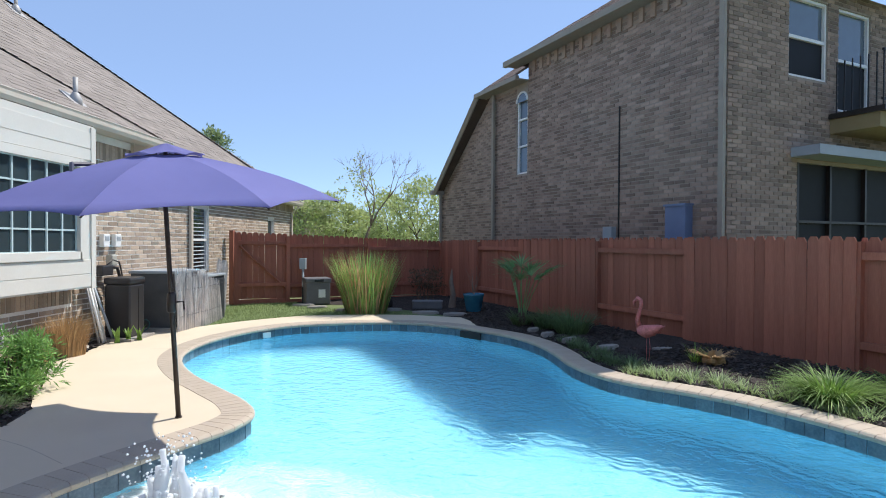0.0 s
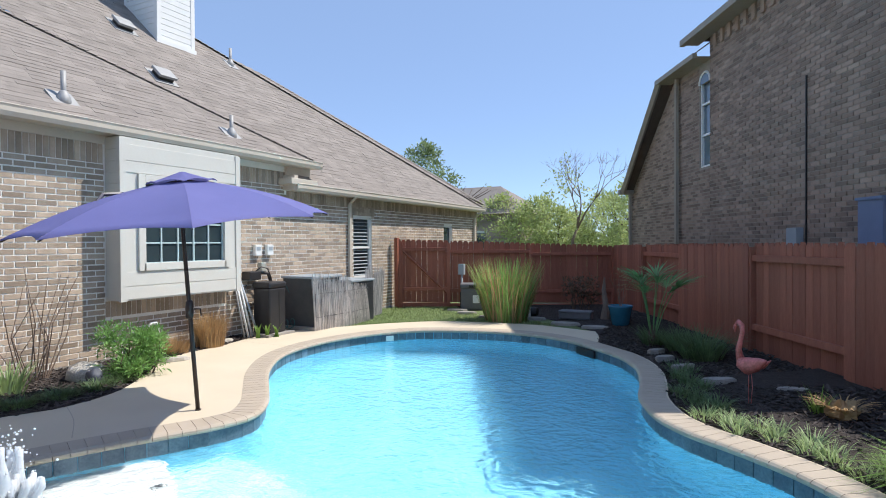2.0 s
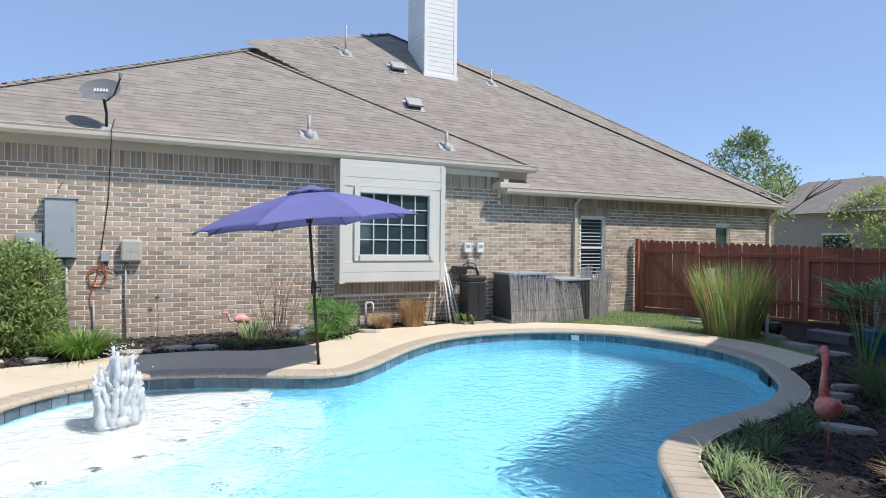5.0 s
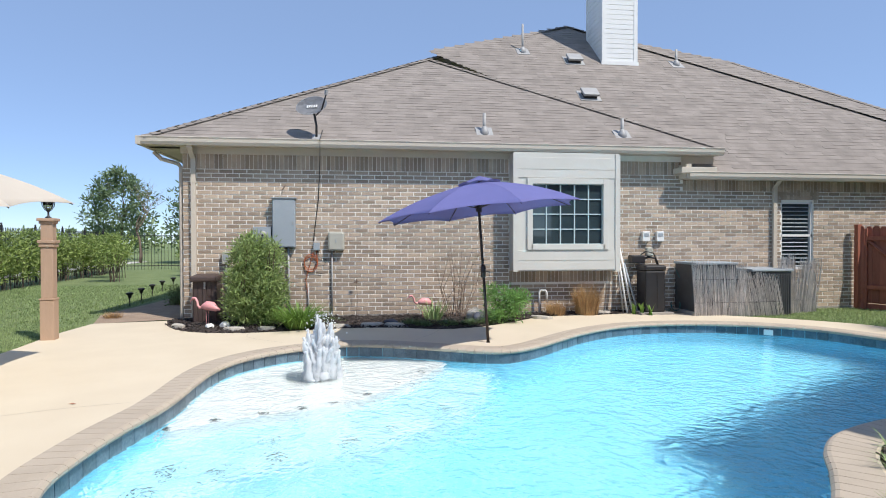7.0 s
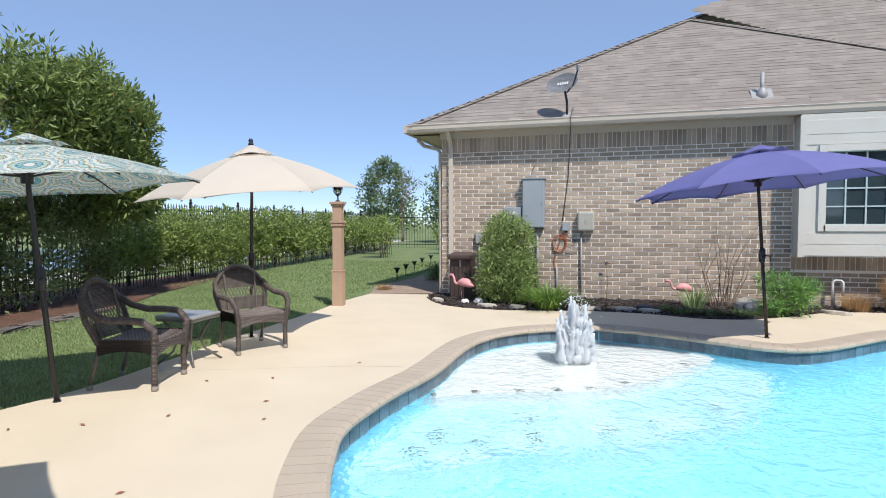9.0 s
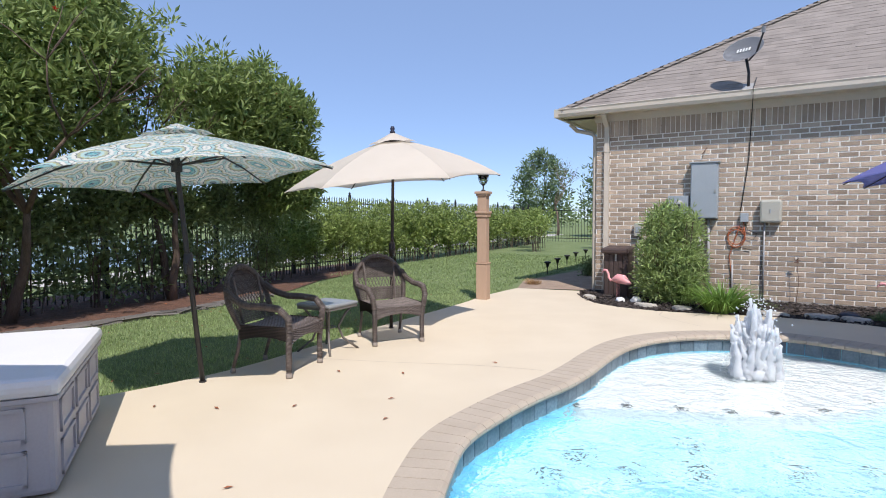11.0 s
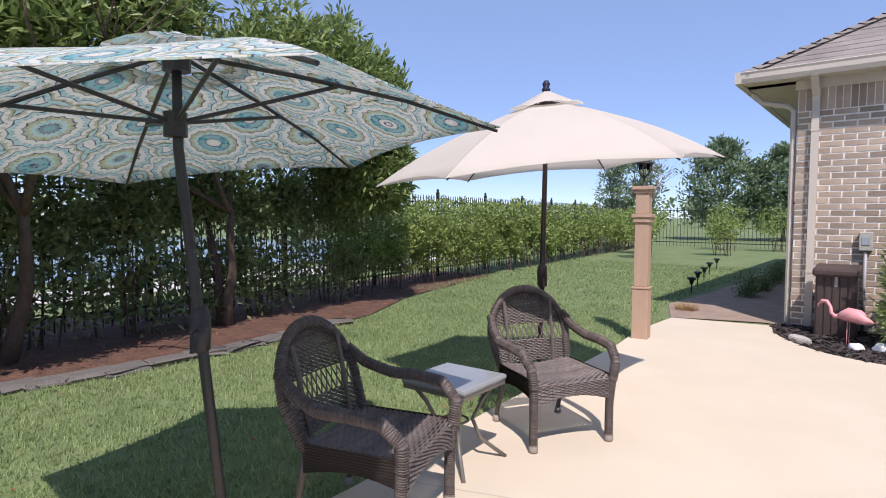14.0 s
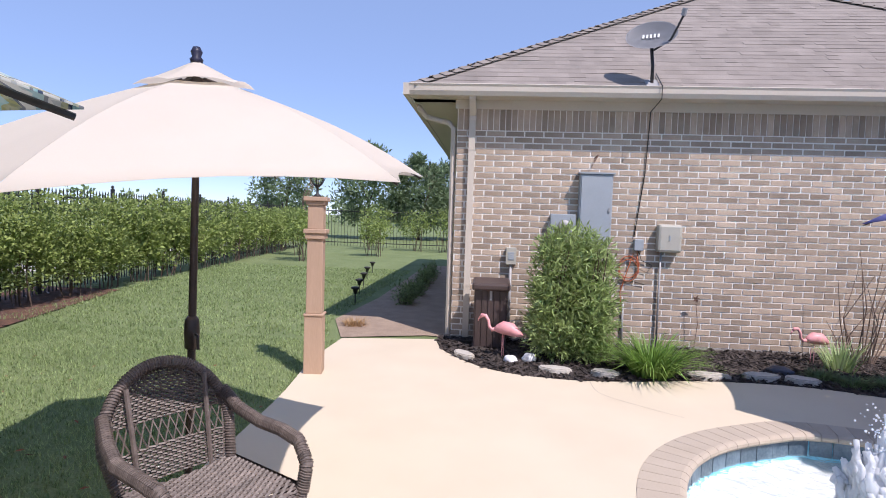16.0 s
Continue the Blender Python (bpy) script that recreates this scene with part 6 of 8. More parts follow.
# ---- iron fence ----
irn = thing("iron_fence", "black iron picket fence behind the hedge", "fence")
bm = bx(-0.008, 0.008, -0.008, 0.008, 0.02, 1.95)
lathe(bm, [(0.014, 1.95), (0.001, 2.0)], seg=4)
me = bpy.data.meshes.new("picket")
bm.to_mesh(me)
bm.free()
me.materials.append(M["black"])
x = 7.5
n = 0
rest_v, rest_f = [], []
while x > -24.5:
    if n < 300 and x > -24.5:
        o_ = new("picket", me)
        o_.location = (x, fence_y(x), LAWN_Z)
        o_.parent = irn
        n += 1
    x -= 0.11
for z in (0.18, 1.55, 1.78):
    part("rail", tb([(7.5, fence_y(7.5), z), (0, fence_y(0), z), (-24.5, fence_y(-24.5), z)], 0.018, 4), M["black"], irn)
for i in range(14):
    x = 7.0 - i * 2.42
    p = part("post", bx(x - 0.032, x + 0.032, fence_y(x) - 0.03, fence_y(x) + 0.03, LAWN_Z - 0.1, 2.0), M["black"], irn)
    part("post_cap", lathe(bmesh.new(), [(0.045, 2.0), (0.045, 2.015), (0.02, 2.03), (0.035, 2.06), (0.025, 2.09), (0.003, 2.1)], (x, fence_y(x), 0), 8), M["black"], p)
irn2 = thing("iron_fence", "black iron picket fence across the far lawn", "fence")
for i in range(90):
    y = -10.2 + i * 0.17
    o_ = new("picket", me)
    o_.location = (-26.5, y, LAWN_Z)
    o_.parent = irn2
for z in (0.18, 1.78):
    part("rail", tb([(-26.5, -10.2, z), (-26.5, 5.2, z)], 0.02, 4), M["black"], irn2)

M["dimstone"] = mat("weathered_edging", (0.19, 0.17, 0.15), (0.11, 0.10, 0.09), 0.9, scale=5, fine=40, bump=0.6, dist=0.01)
# leaf litter bed under the trees, stone edging, far path and pond
M["litter"] = mat("leaf_litter", (0.20, 0.10, 0.065), (0.07, 0.042, 0.03), 0.95, scale=6, fine=35, bump=1.0, dist=0.03)
bedl = [(8.22, -5.4), (2.1, -5.36), (1.07, -5.18), (-0.36, -5.22), (-2.57, -5.65), (-4.31, -6.5), (-8.5, -7.5), (-8.5, -9.2), (8, -8.4)]
tagged(sheet("litter_bed", bedl, [], LAWN_Z + 0.02, M["litter"]), "brown leaf-littered bed under the trees", "flower bed", kind="structure")
rnd = random.Random(8)
for i in range(15):
    f = i / 14
    ln = [(5.72, -5.42), (2.1, -5.36), (1.07, -5.2), (-0.36, -5.24), (-1.78, -5.51)]
    j = min(int(f * 4), 3)
    g = f * 4 - j
    x, y = ln[j][0] + (ln[j + 1][0] - ln[j][0]) * g, ln[j][1] + (ln[j + 1][1] - ln[j][1]) * g
    bm = bx(-0.2, 0.2, -0.11, 0.11, 0, 0.06, bevel=0.02)
    for v in bm.verts:
        v.co += Vector((rnd.uniform(-.03, .03), rnd.uniform(-.03, .03), rnd.uniform(-.012, .012)))
    o_ = tagged(part("edging_stone", bm, M["dimstone"]), "flat grey-brown edging stone beside the lawn", "stone", "bed edging stones")
    o_.location, o_.rotation_euler = (x, y, LAWN_Z + 0.0), (0, 0, rnd.uniform(-.4, .3))
M["pond"] = mat("pond_water", (0.10, 0.13, 0.15), (0.08, 0.105, 0.125), 0.08, scale=0.5, fine=4, bump=0.15, dist=0.03)
M["palepath"] = mat("pale_path", (0.58, 0.55, 0.50), (0.48, 0.455, 0.41), 0.9, scale=2, fine=60, bump=0.2)
tagged(sheet("footpath", [(12, -9.6), (-40, -13.6), (-40, -15.2), (12, -11.2)], [], LAWN_Z + 0.012, M["palepath"]), "pale concrete footpath beyond the iron fence", "footpath", kind="structure")
tagged(sheet("pond", [(14, -13.0), (-10, -14.6), (-22, -22.0), (-16, -40.0), (14, -44.0)], [], LAWN_Z + 0.01, M["pond"]), "grey-blue pond beyond the footpath", "pond", kind="structure")
tagged(sheet("side_path", [(-5.22, -2.12), (-5.6, -1.0), (-5.55, -0.68), (-17, -0.68), (-17, -2.3), (-9, -2.35), (-6.5, -2.55)], [], LAWN_Z + 0.016, M["path"]), "brown gravel side path along the house", "path", kind="structure")

# ================= along the house wall =================
def grass_clump(name, label, at, r, n, L, w, bend, leafmat, seed, z=0.0, foot=0.45, lean0=0.10, lean1=0.35, cat="ornamental grass", group="", dry=None, parts="blades"):
    rnd = random.Random(seed)
    t = thing(name, label, cat, (*at, z), group)
    lv, dv = Leaves(), Leaves()
    for i in range(n):
        a, q = rnd.uniform(0, 6.283), r * foot * math.sqrt(rnd.random())
        b = a + rnd.uniform(-.6, .6)
        tgt = dv if dry and rnd.random() < 0.28 else lv
        k = q / (r * foot)
        tgt.blade((q * math.cos(a), q * math.sin(a), -0.02), b, L * rnd.uniform(0.65, 1.1), w * rnd.uniform(0.8, 1.2), bend * rnd.uniform(0.5, 1.3) * (0.4 + 0.6 * k), lean0 + lean1 * k)
    tagged(lv.build("foliage", leafmat, t), kind="stuff")
    if dv.v:
        dv.build("dry_foliage", dry, t, "dry straw-coloured blades", "stuff")
    return t


def stone(label, at, size, mtl, seed, rot=0.0, name="rock", cat="rock", group="", flat=False):
    rnd = random.Random(seed)
    bm = bmesh.new()
    if flat:
        n = 7
        pts = [(size[0] * (0.75 + 0.3 * rnd.random()) * math.cos(6.283 * i / n), size[1] * (0.75 + 0.3 * rnd.random()) * math.sin(6.283 * i / n)) for i in range(n)]
        lo = [bm.verts.new((x, y, -0.02)) for x, y in pts]
        hi = [bm.verts.new((x * 0.97, y * 0.97, size[2])) for x, y in pts]
        bm.faces.new(hi)
        bm.faces.new(lo[::-1])
        for i in range(n):
            bm.faces.new((lo[i], lo[(i + 1) % n], hi[(i + 1) % n], hi[i]))
        bmesh.ops.bevel(bm, geom=[e for e in bm.edges if all(v in hi for v in e.verts)], offset=0.012, segments=2, affect="EDGES")
    else:
        bmesh.ops.create_icosphere(bm, subdivisions=3, radius=1.0)
        for v in bm.verts:
            q = v.co.copy()
            k = 1 + 0.28 * noise.noise(q * 1.3 + Vector((seed, 0, 0))) + 0.10 * noise.noise(q * 4 + Vector((0, seed, 0)))
            v.co = Vector((q.x * size[0] * k, q.y * size[1] * k, max(-0.02, q.z * size[2] * k + size[2] * 0.45)))
    o = tagged(part(name, bm, mtl, smooth=not flat), label, cat, group)
    o.location, o.rotation_euler = (*at[:2], at[2] if len(at) > 2 else 0), (0, 0, rot)
    return o


# electrical gear
pan = thing("breaker_panel", "tall grey enamel electrical panel on the brick wall", "electrical panel", (0, 0.07, -0.03))
part("cabinet", bx(W + 0.002, W + 0.16, 0.92, 1.34, 1.37, 2.30, bevel=0.006), M["greybox"], pan)
part("door", bx(W + 0.16, W + 0.172, 0.935, 1.325, 1.385, 2.285, bevel=0.003), M["greybox"], pan)
part("top_lip", bx(W, W + 0.19, 0.90, 1.36, 2.295, 2.315), M["greybox"], pan)
part("latch", bx(W + 0.172, W + 0.185, 1.29, 1.31, 1.8, 1.86), M["steel"], pan)
mt = thing("electric_meter", "grey electric meter box with a round glass meter", "electric meter", (0, 0.07, -0.03))
part("cabinet", bx(W + 0.002, W + 0.12, 0.56, 0.89, 1.40, 1.76, bevel=0.006), M["greybox"], mt)
part("dial", lathe(bmesh.new(), [(0.085, 0), (0.085, 0.05), (0.07, 0.07), (0.02, 0.075)], (0, 0, 0), 18, Matrix.Translation((W + 0.12, 0.74, 1.60)) @ pose(0, 0, 0, 0, 90, 0)), M["steel"], mt, "round meter dial", smooth=True)
part("dial_face", bx(W + 0.185, W + 0.197, 0.715, 0.765, 1.585, 1.615), M["black"], mt)
tl = thing("telecom_box", "beige rounded telecom box on the brick wall", "telecom box", (0, 0.07, -0.03))
M["beige"] = mat("beige_plastic", (0.46, 0.45, 0.39), (0.41, 0.40, 0.345), 0.5, bump=0.04)
part("cover", bx(W + 0.002, W + 0.14, 1.95, 2.26, 1.30, 1.67, bevel=0.035), M["beige"], tl, smooth=False)
part("handle", bx(W + 0.14, W + 0.148, 2.09, 2.11, 1.46, 1.52), M["greybox"], tl)
part("conduit", tb([(W + 0.045, 2.02, 1.31), (W + 0.045, 2.02, 0.0)], 0.014, 8), M["steel"], tl, smooth=True)
sb = thing("junction_box", "small grey junction box with loose cables", "junction box", (0, 0.07, -0.03))
part("cover", bx(W + 0.002, W + 0.075, 1.67, 1.79, 1.31, 1.46, bevel=0.008), M["greybox"], sb)
M["orange"] = mat("orange_cable", (0.50, 0.14, 0.05), (0.42, 0.11, 0.04), 0.5, bump=0)
rnd = random.Random(14)
loop = [(W + 0.03 + 0.006 * (k % 3), 1.62 + 0.13 * math.cos(k * 0.55), 1.02 + 0.16 * math.sin(k * 0.55) + 0.004 * k) for k in range(26)]
part("cable_loop", tb([(W + 0.02, 1.72, 1.31)] + loop + [(W + 0.03, 1.52, 0.75), (W + 0.03, 1.56, 0.45), (W + 0.03, 1.57, 0.0)], 0.007, 5), M["orange"], sb, "coiled orange cable", smooth=True)
part("cable", tb([(W + 0.02, 1.74, 1.31), (W + 0.03, 1.78, 1.18), (W + 0.03, 1.92, 1.12), (W + 0.03, 1.86, 1.02), (W + 0.03, 1.72, 1.08), (W + 0.03, 1.66, 0.9), (W + 0.03, 1.84, 0.86)], 0.005, 5), M["black"], sb, smooth=True)
part("conduit", tb([(W + 0.03, 1.57, 0.6), (W + 0.03, 1.57, 0.0)], 0.016, 8), M["steel"], sb, smooth=True)
for y in (1.06, 1.20):
    part("conduit", tb([(W + 0.06, y, 1.38), (W + 0.06, y + 0.02, 0.0)], 0.022, 10), M["steel"], pan, smooth=True)
dc = thing("disconnect_box", "small pale outdoor outlet box on a pipe", "outlet box")
part("cover", bx(W + 0.002, W + 0.09, 0.06, 0.20, 1.03, 1.26, bevel=0.008), M["beige"], dc)
part("plate", bx(W + 0.09, W + 0.097, 0.09, 0.17, 1.1, 1.2), M["greybox"], dc)
part("conduit", tb([(W + 0.05, 0.13, 1.03), (W + 0.05, 0.13, 0.0)], 0.02, 8), M["steel"], dc, smooth=True)
oc = thing("cable_run", "black cable from the roof dish down the wall", "cable")
part("cable", tb([(GA - 0.3, 1.92, ZA + 0.25), (GA + 0.1, 1.90, ZA + 0.0), (GA + 0.1, 1.90, ZA - 0.16), (W + 0.03, 1.87, ZA - 0.25), (W + 0.02, 1.84, 2.3), (W + 0.02, 1.74, 1.46)], 0.007, 5), M["black"], oc, smooth=True)
hk = thing("wall_bracket", "small rusty bracket on the brick wall", "bracket")
M["rust"] = mat("rusty_iron", (0.16, 0.085, 0.06), (0.09, 0.05, 0.04), 0.8, bump=0.3)
part("arm", tb([(W, 1.18, 2.48), (W + 0.06, 1.22, 2.52), (W + 0.1, 1.16, 2.42)], 0.008, 5), M["rust"], hk)
orn = thing("garden_stake", "thin rusty wire garden stake against the wall", "garden ornament", (W + 0.12, 2.55, 0))
part("wire", tb([(0, 0, 0), (0.01, 0.03, 0.35), (0.0, 0.0, 0.62), (0.0, 0.0, 0.70)], 0.004, 5), M["rust"], orn)
for k in range(5):
    a = 1.25 * k
    part("petal", tb([(0, 0, 0.68), (0.01, 0.05 * math.cos(a), 0.68 + 0.05 * math.sin(a)), (0.0, 0.02 * math.cos(a + .8), 0.68 + 0.02 * math.sin(a + .8))], 0.006, 5), M["rust"], orn)

# satellite dish
M["dish"] = mat("grey_dish", (0.36, 0.37, 0.39), (0.32, 0.33, 0.35), 0.45, bump=0.03)
dish = thing("satellite_dish", "grey oval satellite dish with a white brand mark on the roof", "satellite dish", (GA - 0.10, 1.82, zA(GA - 0.10)))
part("mast", tb([(0, 0, 0), (0.0, 0.0, 0.22), (0.05, -0.04, 0.46)], 0.022, 8), M["greypole"], dish, smooth=True)
part("foot", bx(-0.1, 0.1, -0.08, 0.08, -0.01, 0.015, pose(0, 0, 0, 0, math.degrees(math.atan(PA)), 0)), M["steel"], dish)
bm = bmesh.new()
aim = Vector((0.80, -0.30, 0.52)).normalized()
q = aim.to_track_quat("Z", "Y").to_matrix().to_4x4()
rings_ = []
for r in (0.001, 0.25, 0.5, 0.75, 0.95, 1.0):
    rings_.append([bm.verts.new(q @ Vector((0.31 * r * math.cos(a * math.pi / 14), 0.235 * r * math.sin(a * math.pi / 14), 0.06 * r * r))) for a in range(28)])
for a, b in zip(rings_, rings_[1:]):
    for i in range(28):
        bm.faces.new((a[i], a[(i + 1) % 28], b[(i + 1) % 28], b[i]))
bmesh.ops.solidify(bm, geom=bm.faces[:], thickness=0.012)
rf = part("reflector", bm, M["dish"], dish, smooth=True)
rf.location = (0.12, -0.06, 0.53)
side = q @ Vector((1, 0, 0))
for k in range(5):
    c = q @ Vector((-0.10 + 0.045 * k, 0.02, 0.016))
    e = part("mark_bar", bx(-0.012, 0.012, -0.03, 0.03, 0, 0.006, Matrix.Translation(c) @ q), M["white"], rf, "white printed mark")
part("feed_arm", tb([(0, 0, 0.42), (0.30, 0.12, 0.46), (0.46, 0.22, 0.72)], 0.014, 6), M["greypole"], dish)
part("feed_horn", tb([(0.44, 0.21, 0.70), (0.47, 0.22, 0.78)], 0.03, 8), M["dish"], dish)

# brown storage chest, flamingos, shells
M["brownresin"] = mat("brown_resin", (0.085, 0.06, 0.055), (0.06, 0.042, 0.038), 0.5, scale=3, fine=40, bump=0.1)
bc = thing("trash_box", "dark brown slatted resin box against the wall", "storage box", (-5.12, -0.12, -0.01))
part("body", bx(-0.2, 0.2, -0.21, 0.21, 0.0, 0.76, bevel=0.01), M["brownresin"], bc)
part("lid", bx(-0.24, 0.24, -0.24, 0.24, 0.76, 0.86, pose(0, 0, 0, 0, 4, 0), bevel=0.03), M["brownresin"], bc)
for k in range(5):
    y = -0.19 + k * 0.078
    part("slat", bx(0.198, 0.212, y, y + 0.066, 0.02, 0.75, bevel=0.004), M["brownresin"], bc)
part("latch", bx(0.212, 0.22, -0.015, 0.015, 0.62, 0.74), M["steel"], bc)
M["pink"] = mat("pink_plastic", (0.80, 0.40, 0.40), (0.72, 0.31, 0.32), 0.45, scale=6, fine=60, bump=0.1)
M["beak"] = mat("yellow_beak", (0.55, 0.40, 0.16), (0.05, 0.04, 0.04), 0.5)


def flamingo(at, heading, s=1.0):
    """A plastic lawn flamingo, one plain shape."""
    bm = bmesh.new()
    body = [(-0.26, 0, 0.30), (-0.2, 0, 0.315), (-0.1, 0, 0.36), (0.0, 0, 0.37), (0.07, 0, 0.35), (0.11, 0, 0.34)]
    tube(bm, body, [0.008, 0.045, 0.085, 0.085, 0.055, 0.028], 12)
    neck = [(0.09, 0, 0.345), (0.15, 0, 0.33), (0.19, 0, 0.37), (0.20, 0, 0.44), (0.24, 0, 0.50), (0.29, 0, 0.50), (0.315, 0, 0.47)]
    tube(bm, neck, [0.03, 0.024, 0.021, 0.02, 0.022, 0.026, 0.016], 8)
    tube(bm, [(0.305, 0, 0.48), (0.335, 0, 0.45), (0.34, 0, 0.42)], [0.014, 0.011, 0.003], 6)
    for y in (-0.03, 0.03):
        tube(bm, [(0.0, y, 0.31), (0.0, y, -0.05)], 0.005, 5)
    o = tagged(part("flamingo_figure", bm, M["pink"], smooth=True), "pink plastic lawn flamingo in the mulch bed", "garden ornament", "lawn flamingos")
    o.matrix_basis = Matrix.Translation((*at, 0)) @ Matrix.Rotation(heading, 4, "Z") @ Matrix.Scale(s, 4)


flamingo((-4.47, 0.04), math.radians(250), 0.95)
flamingo((-4.95, 3.8), math.radians(-80), 0.86)
stone("white seashell on the mulch", (-4.28, 0.13), (0.10, 0.07, 0.05), M["white"], 3, 0.5, "seashell", "seashell", "white shells")
stone("white seashell on the mulch", (-4.38, 0.35), (0.08, 0.06, 0.06), M["white"], 5, 1.5, "seashell", "seashell", "white shells")
for i, (x, y, a, b, r) in enumerate(((-4.41, -0.42, 0.2, 0.1, 0.6), (-3.93, 0.61, 0.22, 0.11, 1.4), (-3.91, 1.13, 0.16, 0.12, 1.2), (-4.03, 2.22, 0.26, 0.12, 1.5), (-4.12, 2.82, 0.24, 0.12, 1.6), (-4.05, 3.22, 0.22, 0.12, 1.2), (-4.59, 5.99, 0.24, 0.1, 0.9), (-5.16, 7.41, 0.2, 0.1, 1.3), (-4.46, 5.37, 0.16, 0.09, 0.9))):
    stone("flat pale limestone edging the mulch bed", (x, y), (a, b, 0.05), M["rock"], 20 + i, r, "edging_stone", "stone", "bed edging stones", True)
stone("large pale limestone boulder in the bed", (-4.6, 4.79), (0.24, 0.19, 0.16), M["rock"], 41, 0.4)
M["slate"] = mat("blue_slate", (0.09, 0.10, 0.13), (0.05, 0.055, 0.075), 0.6, scale=9, bump=0.5)
stone("dark blue slate rock in the bed", (-4.33, 4.72), (0.10, 0.09, 0.12), M["slate"], 42, 0.2)
stone("dark blue slate rock in the bed", (-4.42, 3.18), (0.14, 0.10, 0.05), M["slate"], 43, 0.9)

# bamboo screen bush and bed plants
shrub("bamboo_bush", "dense clipped green bamboo bush against the brick wall", "shrub", (-4.58, 0.83), [(0, 0, 0.77, 0.30, 0.44, 0.75), (0.02, 0, 0.45, 0.34, 0.47, 0.45)], 301, 900, 15, 0.115, 0.0115, M["bamboo"], 14, gap=-0.6, stem_h=1.3, clr=0.12, thing_z=0.0)
grass_clump("liriope_clump", "bright green arching strap-leaf clump", (-3.99, 1.64), 0.42, 520, 0.66, 0.013, 0.9, M["liriope"], 302)
grass_clump("spiky_plant", "spiky green and yellow strap-leaf plant", (-4.67, 3.97), 0.3, 90, 0.45, 0.014, 0.35, M["varieg"], 303)
for i, (x, y, r) in enumerate(((-4, 3.73, 0.3), (-4.01, 4.14, 0.36), (-4, 4.55, 0.32), (-4.24, 3.53, 0.25), (-4.11, 4.91, 0.24))):
    grass_clump("mondo_clump", "low dark green mondo grass tuft", (x, y), r, 330, 0.2, 0.005, 0.9, M["mondo"], 310 + i, group="mondo grass tufts")
shrub("feathery_shrub", "feathery bright green shrub beside the deck", "shrub", (-4.39, 5.24), [(-0.05, -0.12, 0.44, 0.24, 0.24, 0.16), (0.14, 0.10, 0.30, 0.24, 0.26, 0.18), (-0.02, 0.26, 0.36, 0.16, 0.18, 0.12), (0.2, -0.1, 0.14, 0.24, 0.26, 0.12)], 320, 170, 18, 0.085, 0.010, M["feather"], 10, gap=-0.15, stem_h=0.4, clr=0.12, thing_z=0.0)
grass_clump("dry_grass_clump", "small dry brown ornamental grass", (-5.08, 6.44), 0.22, 520, 0.34, 0.004, 0.3, M["straw"], 330, foot=0.8, lean0=0.03, lean1=0.3, group="dry grasses")
grass_clump("dry_grass_clump", "tall dry straw-brown ornamental grass", (-5.07, 7.07), 0.25, 1000, 0.74, 0.005, 0.5, M["straw"], 331, foot=0.85, lean0=0.01, lean1=0.05, group="dry grasses")
st = thing("bare_shrub", "bare brown leafless stems against the brick wall", "shrub", (-5.12, 4.45, 0))
rnd = random.Random(17)
for k in range(15):
    y0 = rnd.uniform(-0.35, 0.35)
    h = rnd.uniform(0.5, 1.45)
    part("stem", tb([(0.05 * rnd.random(), y0 * 0.5, 0), (rnd.uniform(0, .15), y0 + rnd.uniform(-.1, .1), h * 0.5), (rnd.uniform(0, .2), y0 * 1.4 + rnd.uniform(-.25, .25), h)], [0.009, 0.007, 0.003], 5), M["twig"], st)
pp = thing("water_pipe", "white plastic pipe loop by the wall", "pipe", (W + 0.12, 6.2, 0))
part("pipe", tb([(0, 0, 0), (0, 0, 0.42), (0, 0.03, 0.46), (0, 0.12, 0.46), (0, 0.15, 0.42), (0, 0.15, 0.2)], 0.022, 8), M["white"], pp, smooth=True)

# leaning ladder poles, water softener, outlets, air conditioner, reed screen
lp = thing("leaning_poles", "white and grey pool poles leaning in the corner", "pole", (W + 0.2, 7.92, 0))
for i, (a, b, m_, r) in enumerate((((0.12, 0.16, 0), (-0.1, -0.02, 1.32), M["white"], 0.022), ((0.18, 0.02, 0), (-0.1, -0.06, 1.25), M["white"], 0.02), ((0.2, 0.24, 0), (-0.05, 0.06, 1.0), M["greybox"], 0.02), ((0.16, -0.05, 0), (-0.08, -0.1, 1.2), M["steel"], 0.015))):
    part("pole", tb([a, b], r, 8), m_, lp, smooth=True)
M["blackplastic"] = mat("black_plastic", (0.035, 0.034, 0.036), (0.025, 0.024, 0.026), 0.4, bump=0.06)
sf = thing("water_softener", "tall black plastic water softener tank", "water tank", (-5.08, 8.42, 0.0))
part("tank", bx(-0.2, 0.2, -0.21, 0.21, 0.04, 0.86, bevel=0.03), M["blackplastic"], sf)
part("lid", bx(-0.215, 0.215, -0.225, 0.225, 0.86, 0.97, bevel=0.035), M["blackplastic"], sf)
part("pad", bx(-0.3, 0.3, -0.34, 0.34, -0.03, 0.04), M["flag"], sf)
part("seam", bx(0.2, 0.206, 0.03, 0.04, 0.1, 0.8), M["black"], sf)
vh = thing("valve_head", "black filter valve with hoses behind the tank", "valve", (W + 0.14, 8.45, 1.02))
part("body", bx(-0.1, 0.12, -0.34, -0.06, -0.02, 0.14, bevel=0.02), M["blackplastic"], vh)
part("pipe", tb([(0, -0.1, 0.05), (0, 0.06, 0.1), (0.02, 0.2, 0.08), (0.02, 0.28, -0.1), (0.02, 0.28, -0.6)], 0.025, 8), M["blackplastic"], vh, smooth=True)
